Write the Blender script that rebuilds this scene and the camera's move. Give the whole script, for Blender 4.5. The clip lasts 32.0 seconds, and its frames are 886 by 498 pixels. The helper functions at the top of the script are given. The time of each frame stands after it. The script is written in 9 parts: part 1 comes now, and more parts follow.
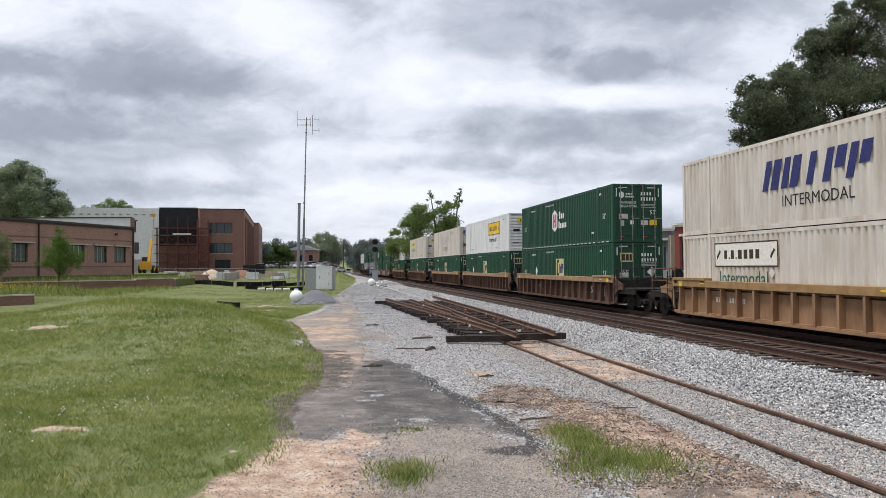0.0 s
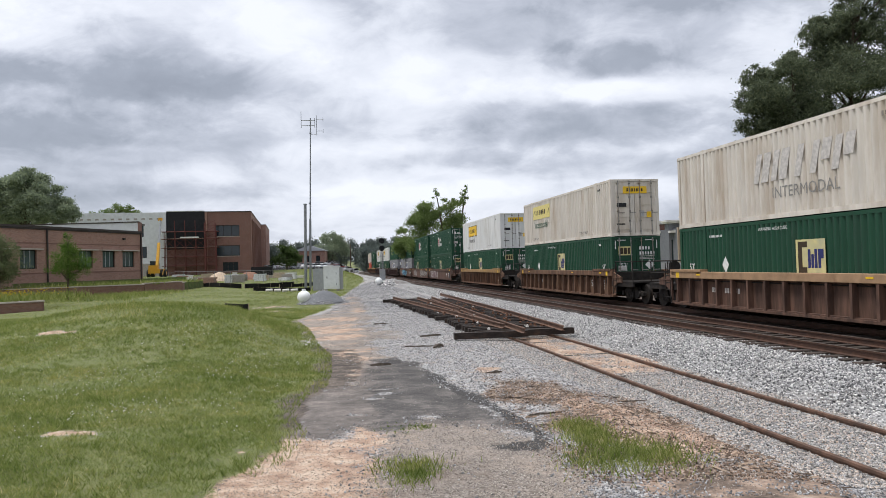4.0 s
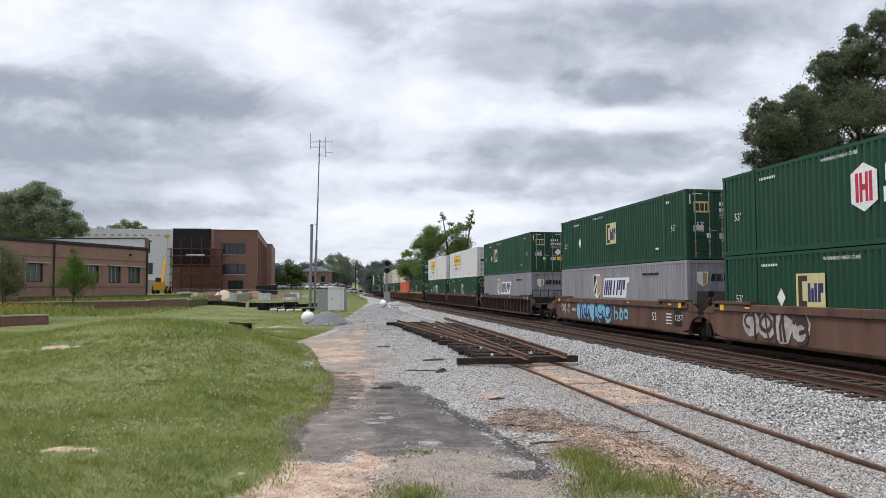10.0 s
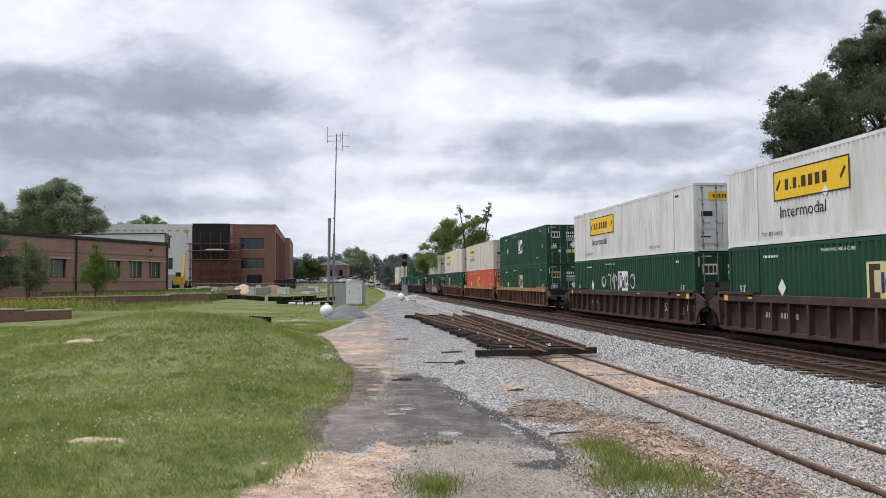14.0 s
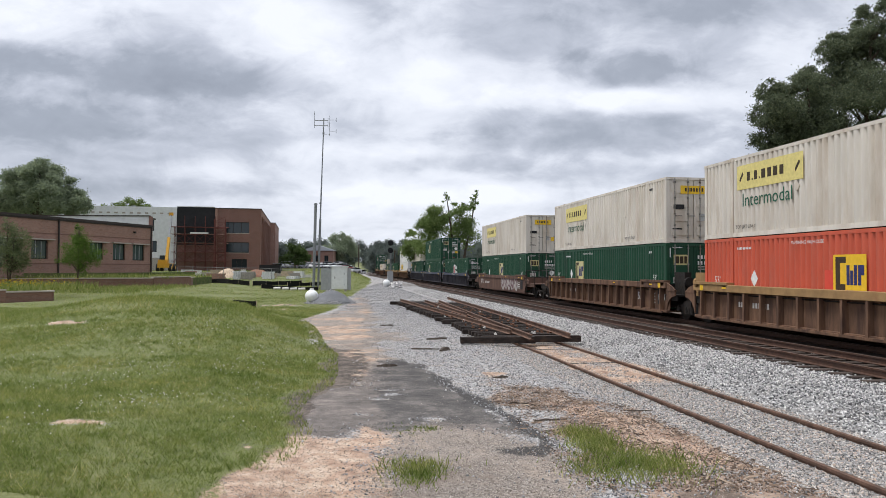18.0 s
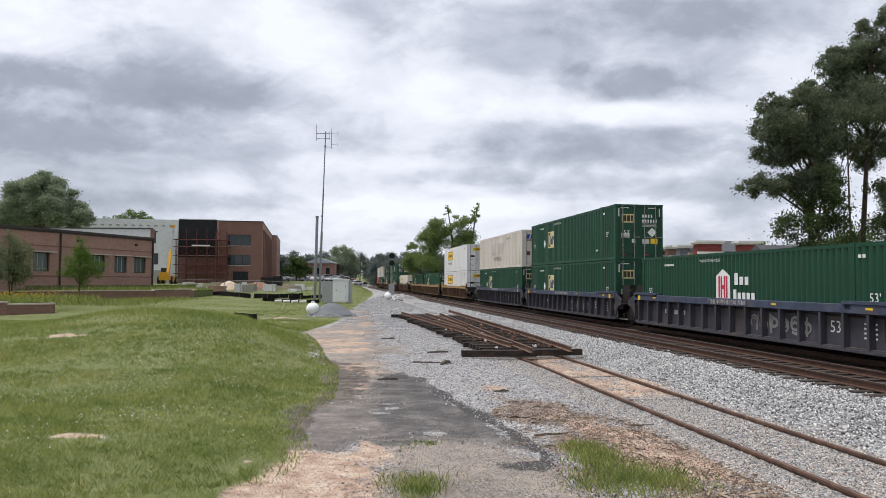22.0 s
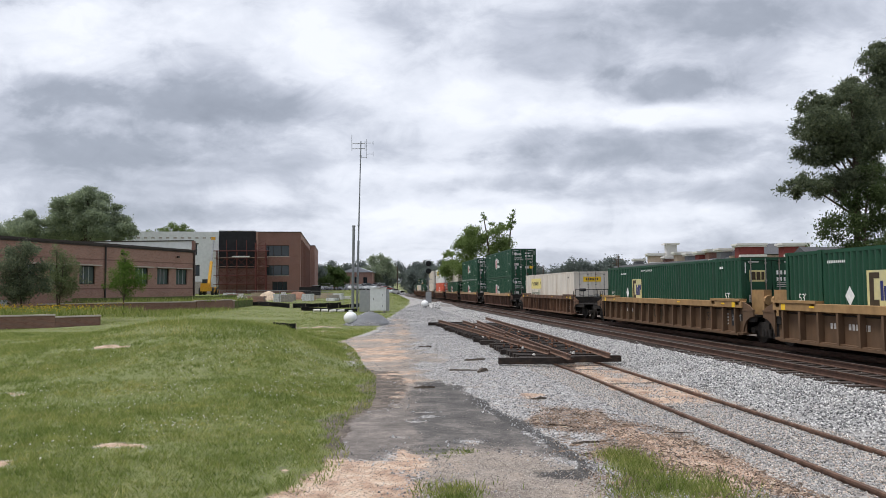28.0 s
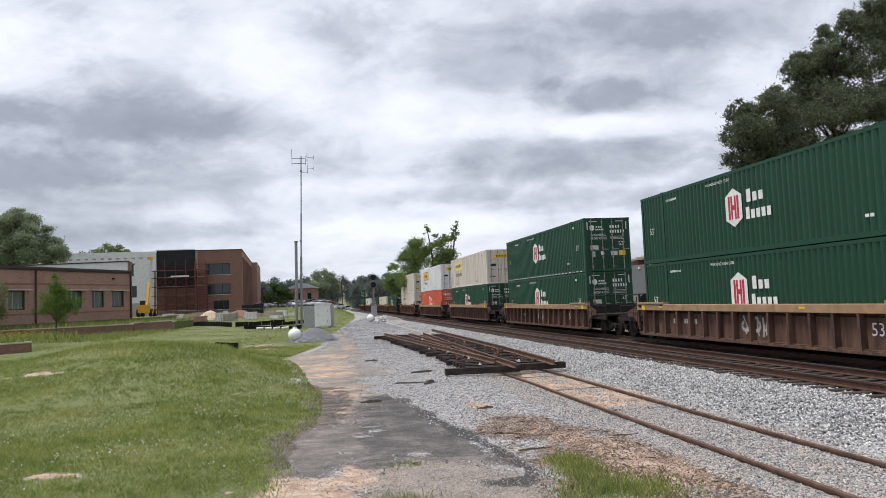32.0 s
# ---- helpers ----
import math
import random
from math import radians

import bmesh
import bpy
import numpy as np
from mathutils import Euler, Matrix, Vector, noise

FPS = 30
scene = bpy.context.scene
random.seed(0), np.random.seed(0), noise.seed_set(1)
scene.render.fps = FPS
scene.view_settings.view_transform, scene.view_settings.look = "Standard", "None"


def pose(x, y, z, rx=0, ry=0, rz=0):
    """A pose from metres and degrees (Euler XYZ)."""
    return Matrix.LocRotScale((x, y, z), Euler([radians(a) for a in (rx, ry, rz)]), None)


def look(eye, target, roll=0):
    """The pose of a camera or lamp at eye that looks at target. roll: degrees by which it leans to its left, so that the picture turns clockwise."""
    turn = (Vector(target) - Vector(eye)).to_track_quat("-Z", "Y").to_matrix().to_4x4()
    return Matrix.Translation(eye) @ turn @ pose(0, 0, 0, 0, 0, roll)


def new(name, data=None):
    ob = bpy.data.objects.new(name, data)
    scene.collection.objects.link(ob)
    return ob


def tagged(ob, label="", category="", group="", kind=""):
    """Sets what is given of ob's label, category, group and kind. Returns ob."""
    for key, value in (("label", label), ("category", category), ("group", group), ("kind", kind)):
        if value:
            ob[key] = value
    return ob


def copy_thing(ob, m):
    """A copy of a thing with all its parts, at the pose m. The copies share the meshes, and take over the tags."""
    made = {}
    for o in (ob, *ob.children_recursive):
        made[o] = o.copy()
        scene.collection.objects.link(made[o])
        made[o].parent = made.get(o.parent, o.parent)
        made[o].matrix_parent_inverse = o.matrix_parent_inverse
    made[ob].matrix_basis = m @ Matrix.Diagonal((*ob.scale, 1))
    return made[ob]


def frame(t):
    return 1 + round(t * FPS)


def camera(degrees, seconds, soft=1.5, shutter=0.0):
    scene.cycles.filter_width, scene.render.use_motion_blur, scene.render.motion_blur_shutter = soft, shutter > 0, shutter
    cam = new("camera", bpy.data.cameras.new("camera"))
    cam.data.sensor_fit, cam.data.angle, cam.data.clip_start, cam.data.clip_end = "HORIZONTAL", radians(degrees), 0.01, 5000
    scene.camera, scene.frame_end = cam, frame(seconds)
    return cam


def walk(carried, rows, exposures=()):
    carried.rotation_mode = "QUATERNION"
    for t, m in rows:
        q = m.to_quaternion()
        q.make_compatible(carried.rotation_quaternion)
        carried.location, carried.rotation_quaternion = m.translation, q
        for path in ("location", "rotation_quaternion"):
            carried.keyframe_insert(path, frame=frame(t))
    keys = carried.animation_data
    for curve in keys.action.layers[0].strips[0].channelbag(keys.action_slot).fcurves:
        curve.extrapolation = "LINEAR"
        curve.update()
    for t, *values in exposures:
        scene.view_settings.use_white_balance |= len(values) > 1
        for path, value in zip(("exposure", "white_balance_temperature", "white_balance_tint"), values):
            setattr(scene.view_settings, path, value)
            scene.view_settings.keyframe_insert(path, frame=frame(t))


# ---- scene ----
cam = camera(62.07, 32.0, soft=0.6)


def held(t, x, y, z, turn, tilt, lean):
    """A row of the walk: seconds, place, and the turn to the left, upward tilt and lean in degrees."""
    return t, pose(x, y, z, 90 + tilt, 0, turn) @ pose(0, 0, 0, 0, 0, lean)


walk(cam, [
    held(0, -0.031, 0.003, 2.144, -0.000, 1.360, -0.348),
    held(0.5, -0.015, 0.012, 2.133, 0.528, 0.964, -0.458),
    held(1, 0.000, 0.020, 2.128, 0.747, 0.917, -0.675),
    held(1.5, 0.001, 0.014, 2.130, 0.929, 0.966, -0.838),
    held(2, -0.007, 0.014, 2.126, 1.060, 1.010, -1.037),
    held(2.5, -0.009, 0.036, 2.124, 1.077, 1.084, -1.250),
    held(3, 0.002, 0.037, 2.130, 0.992, 1.142, -1.441),
    held(3.5, 0.006, 0.036, 2.130, 0.790, 1.194, -1.548),
    held(5.5, 0.019, 0.024, 2.129, -0.150, 1.115, -1.721),
    held(6, 0.021, 0.025, 2.130, -0.330, 1.203, -1.657),
    held(6.5, 0.024, 0.028, 2.134, -0.454, 1.446, -1.510),
    held(7, 0.024, 0.010, 2.141, -0.530, 1.782, -1.259),
    held(7.5, 0.019, 0.015, 2.135, -0.547, 2.102, -0.879),
    held(8, 0.013, 0.010, 2.145, -0.507, 2.263, -0.561),
    held(8.5, 0.009, 0.015, 2.146, -0.291, 2.417, -0.254),
    held(9, 0.012, 0.015, 2.146, 0.038, 2.555, -0.065),
    held(9.5, 0.007, 0.018, 2.151, 0.481, 2.754, -0.047),
    held(10, 0.003, 0.007, 2.147, 0.942, 3.042, -0.134),
    held(10.5, -0.000, 0.001, 2.152, 1.308, 3.362, -0.317),
    held(11, -0.001, 0.004, 2.153, 1.606, 3.542, -0.544),
    held(11.5, -0.004, -0.015, 2.152, 1.797, 3.559, -0.741),
    held(12, -0.006, 0.005, 2.144, 1.994, 3.350, -0.986),
    held(12.5, -0.006, 0.018, 2.143, 2.160, 3.102, -1.044),
    held(13, -0.006, 0.031, 2.140, 2.291, 2.906, -0.972),
    held(13.5, -0.005, 0.023, 2.135, 2.364, 2.738, -0.759),
    held(14, -0.020, -0.029, 2.121, 2.280, 2.517, -0.477),
    held(14.5, -0.032, -0.027, 2.104, 2.056, 2.173, -0.243),
    held(16.5, -0.032, -0.022, 2.109, 1.179, 1.447, 0.169),
    held(17, -0.032, -0.024, 2.103, 1.242, 1.338, 0.229),
    held(17.5, -0.036, -0.023, 2.105, 1.264, 1.329, 0.237),
    held(18, -0.035, -0.006, 2.111, 1.193, 1.506, 0.328),
    held(18.5, -0.012, -0.009, 2.115, 1.064, 1.885, 0.448),
    held(19, -0.014, -0.010, 2.128, 0.909, 2.319, 0.622),
    held(19.5, -0.011, -0.012, 2.127, 0.847, 2.664, 0.782),
    held(20, -0.020, -0.008, 2.127, 0.933, 2.756, 0.838),
    held(20.5, -0.015, -0.021, 2.128, 1.078, 2.717, 0.771),
    held(21, -0.021, -0.005, 2.125, 1.212, 2.597, 0.727),
    held(21.5, -0.023, -0.011, 2.121, 1.256, 2.522, 0.592),
    held(22, -0.024, -0.014, 2.125, 1.309, 2.494, 0.394),
    held(22.5, -0.018, -0.020, 2.128, 1.373, 2.484, 0.181),
    held(23, -0.016, -0.022, 2.125, 1.508, 2.515, -0.013),
    held(23.5, -0.020, -0.018, 2.125, 1.739, 2.544, -0.193),
    held(24, -0.015, 0.003, 2.124, 2.004, 2.557, -0.368),
    held(24.5, -0.011, -0.002, 2.120, 2.270, 2.600, -0.399),
    held(25, -0.007, 0.004, 2.123, 2.521, 2.592, -0.389),
    held(25.5, -0.003, 0.002, 2.127, 2.792, 2.588, -0.292),
    held(27.5, 0.011, -0.005, 2.130, 3.969, 3.067, -0.254),
    held(28, 0.025, -0.000, 2.128, 4.163, 3.078, -0.400),
    held(28.5, 0.023, 0.002, 2.129, 4.299, 3.071, -0.485),
    held(29, 0.024, 0.013, 2.132, 4.393, 3.166, -0.494),
    held(29.5, 0.022, 0.017, 2.125, 4.281, 3.409, -0.626),
    held(30, 0.023, 0.005, 2.137, 3.853, 3.715, -0.995),
    held(30.5, 0.035, -0.017, 2.142, 3.078, 4.034, -1.724),
    held(31, 0.056, -0.023, 2.133, 2.056, 4.216, -2.436),
    held(31.5, 0.057, -0.005, 2.129, 0.901, 4.177, -2.636),
    held(32, 0.068, -0.008, 2.115, -0.191, 3.939, -2.347),
])


# ---- world and sun ----
def nd(tree, kind, **values):
    """A node with its settings and input values."""
    n = tree.nodes.new(kind)
    for key, value in values.items():
        if key.startswith("i_"):
            n.inputs[int(key[2:])].default_value = value
        elif key == "operation":
            n.operation = value
        elif key == "blend_type":
            n.blend_type = value
        elif key == "data_type":
            n.data_type = value
        elif key == "noise_dimensions":
            n.noise_dimensions = value
    return n


def ramp(tree, stops, fac):
    n = tree.nodes.new("ShaderNodeValToRGB")
    while len(n.color_ramp.elements) < len(stops):
        n.color_ramp.elements.new(0.5)
    for el, (at, col) in zip(n.color_ramp.elements, stops):
        el.position = at
        el.color = (*col, 1) if len(col) == 3 else col
    tree.links.new(fac, n.inputs[0])
    return n.outputs[0]


def math_node(tree, op, a, b=0.0, c=0.0):
    n = tree.nodes.new("ShaderNodeMath")
    n.operation = op
    for i, v in enumerate((a, b, c)):
        if isinstance(v, (int, float)):
            n.inputs[i].default_value = v
        else:
            tree.links.new(v, n.inputs[i])
    return n.outputs[0]


SUN_UP, SUN_TURN = radians(68), radians(258)
world = bpy.data.worlds.new("overcast_sky")
scene.world = world
world.use_nodes = True
wt = world.node_tree
wt.nodes.clear()
sky = wt.nodes.new("ShaderNodeTexSky")
sky.sky_type, sky.sun_disc, sky.sun_elevation, sky.sun_rotation = "NISHITA", False, SUN_UP, SUN_TURN
wco = wt.nodes.new("ShaderNodeTexCoord")
wsep = wt.nodes.new("ShaderNodeSeparateXYZ")
wt.links.new(wco.outputs["Generated"], wsep.inputs[0])
wx, wy, wz = wsep.outputs
# the cloud sheet lies flat overhead: directions meet it at (x, y) / (z + a little)
up = math_node(wt, "ADD", math_node(wt, "MAXIMUM", wz, 0.0), 0.2)
cu = math_node(wt, "DIVIDE", wx, up)
cv = math_node(wt, "DIVIDE", wy, up)
ccomb = wt.nodes.new("ShaderNodeCombineXYZ")
wt.links.new(cu, ccomb.inputs[0])
wt.links.new(cv, ccomb.inputs[1])


def cloud_noise(scale, detail, rough, sx, sy, ox, oy, distort=0.0):
    m = wt.nodes.new("ShaderNodeMapping")
    m.inputs["Location"].default_value = (ox, oy, 0)
    m.inputs["Scale"].default_value = (sx, sy, 1)
    wt.links.new(ccomb.outputs[0], m.inputs[0])
    n = wt.nodes.new("ShaderNodeTexNoise")
    n.inputs["Scale"].default_value, n.inputs["Detail"].default_value = scale, detail
    n.inputs["Roughness"].default_value, n.inputs["Distortion"].default_value = rough, distort
    wt.links.new(m.outputs[0], n.inputs["Vector"])
    return n.outputs[0]


broad = cloud_noise(0.85, 5, 0.5, 1.0, 0.75, 3.1, 1.7, 0.3)
fine = cloud_noise(2.6, 6, 0.55, 1.0, 0.8, 7.4, 2.2, 0.4)
thick = math_node(wt, "ADD", math_node(wt, "MULTIPLY_ADD", broad, 0.55, 0.065), math_node(wt, "MULTIPLY", fine, 0.32))
# cloud banks that hang in the open part of the view: azimuth, height (as slopes), half sizes, depth of the grey
az = math_node(wt, "DIVIDE", wx, math_node(wt, "MAXIMUM", wy, 0.05))
el = math_node(wt, "DIVIDE", wz, math_node(wt, "MAXIMUM", wy, 0.05))
puff_at = wt.nodes.new("ShaderNodeCombineXYZ")
wt.links.new(math_node(wt, "MULTIPLY", az, 5.0), puff_at.inputs[0])
wt.links.new(math_node(wt, "MULTIPLY", el, 9.5), puff_at.inputs[1])


def puffs(scale, detail, rough, at, distort=0.3):
    """Billows as they stand before the eye, less drawn out than the sheet overhead."""
    n = wt.nodes.new("ShaderNodeTexNoise")
    n.noise_dimensions = "4D"
    n.inputs["W"].default_value = at
    n.inputs["Scale"].default_value, n.inputs["Detail"].default_value = scale, detail
    n.inputs["Roughness"].default_value, n.inputs["Distortion"].default_value = rough, distort
    wt.links.new(puff_at.outputs[0], n.inputs["Vector"])
    return math_node(wt, "SUBTRACT", n.outputs[0], 0.5)


wob = math_node(wt, "ADD", math_node(wt, "MULTIPLY", puffs(1.5, 7, 0.58, 3.7), 5.2), math_node(wt, "MULTIPLY", puffs(4.5, 5, 0.6, 8.1), 1.4))
thick = math_node(wt, "ADD", thick, math_node(wt, "MULTIPLY", puffs(2.2, 8, 0.6, 5.3, 0.6), 0.34))
BANKS = [(-0.46, 0.263, 0.195, 0.042, 0.15), (-0.602, 0.283, 0.117, 0.028, 0.1), (-0.329, 0.236, 0.12, 0.034, 0.1), (-0.584, 0.204, 0.174, 0.029, 0.12), (-0.361, 0.169, 0.16, 0.021, 0.07), 
         (-0.121, 0.378, 0.087, 0.034, 0.1), (0.286, 0.364, 0.147, 0.03, 0.15), (0.096, 0.312, 0.084, 0.03, 0.08), (0.239, 0.273, 0.085, 0.025, 0.2), (0.207, 0.183, 0.177, 0.026, 0.15), 
         (0.348, 0.205, 0.087, 0.034, 0.09), (0.041, 0.2, 0.069, 0.019, 0.08), (0.017, 0.141, 0.121, 0.012, 0.1), (0.251, 0.127, 0.233, 0.017, 0.07), (-0.499, 0.107, 0.243, 0.014, 0.08), 
         (-0.587, 0.374, 0.159, 0.046, -0.15), (-0.249, 0.318, 0.088, 0.064, -0.12), (-0.177, 0.157, 0.11, 0.016, -0.1), (0.283, 0.229, 0.117, 0.015, -0.16), (-0.02, 0.252, 0.13, 0.039, -0.09), 
         (0.453, 0.29, 0.058, 0.042, -0.1), (0.095, 0.234, 0.083, 0.019, -0.1), (0.055, 0.103, 0.261, 0.014, -0.08), (-0.434, 0.162, 0.073, 0.01, -0.08)]
for a0, e0, wa, we, dark in BANKS:
    da = math_node(wt, "DIVIDE", math_node(wt, "SUBTRACT", az, a0), wa)
    de = math_node(wt, "DIVIDE", math_node(wt, "SUBTRACT", el, e0), we)
    r2 = math_node(wt, "ADD", math_node(wt, "MULTIPLY", da, da), math_node(wt, "MULTIPLY", de, de))
    r2 = math_node(wt, "ADD", r2, wob)
    g = math_node(wt, "POWER", 2.718, math_node(wt, "MULTIPLY", math_node(wt, "MULTIPLY", math_node(wt, "MAXIMUM", r2, 0.0), math_node(wt, "MAXIMUM", r2, 0.0)), -0.7))
    thick = math_node(wt, "ADD", thick, math_node(wt, "MULTIPLY", g, dark * 0.95))
cloud = ramp(wt, [(0.32, (0.88, 0.91, 0.99)), (0.45, (0.73, 0.765, 0.855)), (0.55, (0.53, 0.565, 0.655)), (0.68, (0.365, 0.40, 0.475)), (0.85, (0.29, 0.32, 0.385))], thick)
bg_cloud = wt.nodes.new("ShaderNodeBackground")
wt.links.new(cloud, bg_cloud.inputs[0])
bg_cloud.inputs[1].default_value = 1.12
bg_sky = wt.nodes.new("ShaderNodeBackground")
wt.links.new(sky.outputs[0], bg_sky.inputs[0])
bg_sky.inputs[1].default_value = 0.1
wmix = wt.nodes.new("ShaderNodeMixShader")
wmix.inputs[0].default_value = 0.94
wt.links.new(bg_sky.outputs[0], wmix.inputs[1])
wt.links.new(bg_cloud.outputs[0], wmix.inputs[2])
wout = wt.nodes.new("ShaderNodeOutputWorld")
wt.links.new(wmix.outputs[0], wout.inputs[0])

sun_data = bpy.data.lights.new("sun", "SUN")
sun_data.energy, sun_data.angle, sun_data.color = 3.1, radians(18), (1.0, 0.98, 0.95)
sun = new("sun", sun_data)
sun.matrix_world = look((0, 0, 60), Vector((0, 0, 60)) - Vector((math.sin(SUN_TURN) * math.cos(SUN_UP), math.cos(SUN_TURN) * math.cos(SUN_UP), math.sin(SUN_UP))))
scene.view_settings.exposure = 0.0


# ---- materials ----
def material(name, color, rough=0.6, metal=0.0, var=0.25, scale=6.0, bump=0.0, bump_scale=40.0, stain=None, stain_at=(0.55, 0.75), stain_scale=1.2, stretch=(1, 1, 1), rand=0.0):
    """Paint, stone or metal with grain at two scales, an optional stain colour and a fine relief."""
    m = bpy.data.materials.new(name)
    m.use_nodes = True
    t = m.node_tree
    b = t.nodes["Principled BSDF"]
    b.inputs["Metallic"].default_value = metal
    b.inputs["Specular IOR Level"].default_value = 0.28
    co = t.nodes.new("ShaderNodeTexCoord")
    mp = t.nodes.new("ShaderNodeMapping")
    mp.inputs["Scale"].default_value = stretch
    src = co.outputs["Object"]
    if rand:
        oi = t.nodes.new("ShaderNodeObjectInfo")
        off = nd(t, "ShaderNodeVectorMath", operation="MULTIPLY_ADD")
        off.inputs[1].default_value = (37.0, 53.0, 19.0)
        t.links.new(oi.outputs["Random"], off.inputs[0])
        t.links.new(src, off.inputs[2])
        src = off.outputs[0]
    t.links.new(src, mp.inputs[0])
    n1 = nd(t, "ShaderNodeTexNoise")
    n1.inputs["Scale"].default_value, n1.inputs["Detail"].default_value = scale, 6
    t.links.new(mp.outputs[0], n1.inputs["Vector"])
    n2 = nd(t, "ShaderNodeTexNoise")
    n2.inputs["Scale"].default_value, n2.inputs["Detail"].default_value = stain_scale, 7
    n2.inputs["Roughness"].default_value = 0.65
    t.links.new(mp.outputs[0], n2.inputs["Vector"])
    lo = tuple(max(0, c * (1 - var)) for c in color)
    hi = tuple(min(1, c * (1 + var)) for c in color)
    base = ramp(t, [(0.3, lo), (0.7, hi)], n1.outputs[0])
    if stain:
        fac = ramp(t, [(stain_at[0], (0, 0, 0)), (stain_at[1], (1, 1, 1))], n2.outputs[0])
        mx = nd(t, "ShaderNodeMix", data_type="RGBA")
        t.links.new(fac, mx.inputs[0])
        t.links.new(base, mx.inputs[6])
        mx.inputs[7].default_value = (*stain, 1)
        base = mx.outputs[2]
    if rand:
        hsv = t.nodes.new("ShaderNodeHueSaturation")
        v = math_node(t, "MULTIPLY_ADD", oi.outputs["Random"], 2 * rand, 1 - rand)
        t.links.new(v, hsv.inputs["Value"])
        t.links.new(base, hsv.inputs["Color"])
        base = hsv.outputs[0]
    t.links.new(base, b.inputs["Base Color"])
    rr = math_node(t, "MULTIPLY_ADD", n2.outputs[0], 0.3, rough - 0.15)
    t.links.new(rr, b.inputs["Roughness"])
    if bump:
        nb = nd(t, "ShaderNodeTexNoise")
        nb.inputs["Scale"].default_value, nb.inputs["Detail"].default_value = bump_scale, 5
        t.links.new(mp.outputs[0], nb.inputs["Vector"])
        bn = t.nodes.new("ShaderNodeBump")
        bn.inputs["Strength"].default_value, bn.inputs["Distance"].default_value = bump, 0.02
        t.links.new(nb.outputs[0], bn.inputs["Height"])
        t.links.new(bn.outputs[0], b.inputs["Normal"])
    return m


def island_material(name, stops, rough=0.8):
    """For a mesh of many loose pieces: each piece takes its own colour from the row."""
    m = bpy.data.materials.new(name)
    m.use_nodes = True
    t = m.node_tree
    g = t.nodes.new("ShaderNodeNewGeometry")
    col = ramp(t, stops, g.outputs["Random Per Island"])
    t.links.new(col, t.nodes["Principled BSDF"].inputs["Base Color"])
    t.nodes["Principled BSDF"].inputs["Roughness"].default_value = rough
    return m


def box_paint(name, color, dirt, amount=(0.52, 0.8), rough=0.5):
    """Container paint: faint panel-to-panel shifts and grime that runs down the steel."""
    return material(name, color, rough, 0.0, 0.10, 1.7, 0.05, 60, dirt, amount, 0.9, (1.5, 1.5, 0.28), 0.06)


M = {}
M["green"] = box_paint("green_container_paint", (0.0125, 0.060, 0.032), (0.02, 0.045, 0.03))
M["green_b"] = box_paint("deep_green_container_paint", (0.010, 0.060, 0.027), (0.018, 0.043, 0.026))
M["white"] = box_paint("white_container_paint", (0.69, 0.69, 0.675), (0.47, 0.44, 0.39), (0.5, 0.82))
M["cream"] = box_paint("aged_cream_container_paint", (0.65, 0.60, 0.53), (0.43, 0.345, 0.26), (0.46, 0.78))
M["grey"] = box_paint("grey_container_paint", (0.27, 0.27, 0.29), (0.19, 0.18, 0.18))
M["orange"] = box_paint("faded_orange_container_paint", (0.56, 0.105, 0.058), (0.44, 0.14, 0.10))
M["orange_new"] = material("fresh_orange_paint", (0.66, 0.075, 0.05), 0.5, 0, 0.05)
M["steel"] = material("galvanised_steel", (0.42, 0.42, 0.43), 0.45, 0.6, 0.15, 12)
M["rodmetal"] = material("worn_lock_rod_steel", (0.30, 0.29, 0.27), 0.5, 0.4, 0.3, 20, stain=(0.2, 0.11, 0.06))
M["car_brown"] = material("rust_brown_railcar_paint", (0.135, 0.075, 0.053), 0.78, 0, 0.3, 3, 0.1, 30, (0.06, 0.036, 0.028), (0.42, 0.64), 1.3, (2.2, 2.2, 0.35), 0.08)
M["car_tan"] = material("tan_yellow_railcar_paint", (0.115, 0.070, 0.041), 0.7, 0, 0.2, 3, 0.1, 30, (0.14, 0.075, 0.04), (0.48, 0.72), 1.1, (1, 1, 0.35), 0.08)
M["car_rust"] = material("orange_brown_railcar_paint", (0.175, 0.098, 0.06), 0.78, 0, 0.3, 3, 0.1, 30, (0.075, 0.043, 0.032), (0.42, 0.64), 1.3, (2.2, 2.2, 0.35), 0.08)
M["car_pale"] = material("sun_bleached_ochre_railcar_paint", (0.30, 0.18, 0.10), 0.7, 0, 0.2, 3, 0.1, 30, (0.19, 0.095, 0.05), (0.46, 0.7), 1.1, (1, 1, 0.4), 0.05)
M["car_maroon"] = material("dark_maroon_railcar_paint", (0.062, 0.036, 0.034), 0.65, 0, 0.25, 3, 0.1, 30, (0.10, 0.06, 0.045), (0.5, 0.75), 1.1, (1, 1, 0.4), 0.08)
M["car_blue"] = material("dark_grey_blue_railcar_paint", (0.055, 0.052, 0.062), 0.65, 0, 0.25, 3, 0.1, 30, (0.10, 0.07, 0.05), (0.52, 0.75), 1.1, (1, 1, 0.4), 0.08)
M["car_smooth"] = material("smooth_brown_railcar_paint", (0.145, 0.08, 0.058), 0.75, 0, 0.25, 2, 0.08, 30, (0.07, 0.042, 0.033), (0.42, 0.66), 1.0, (1.6, 1.6, 0.35), 0.08)
M["top_tan"] = material("tan_top_chord_paint", (0.34, 0.215, 0.125), 0.7, 0, 0.2, 3, stain=(0.2, 0.11, 0.06))
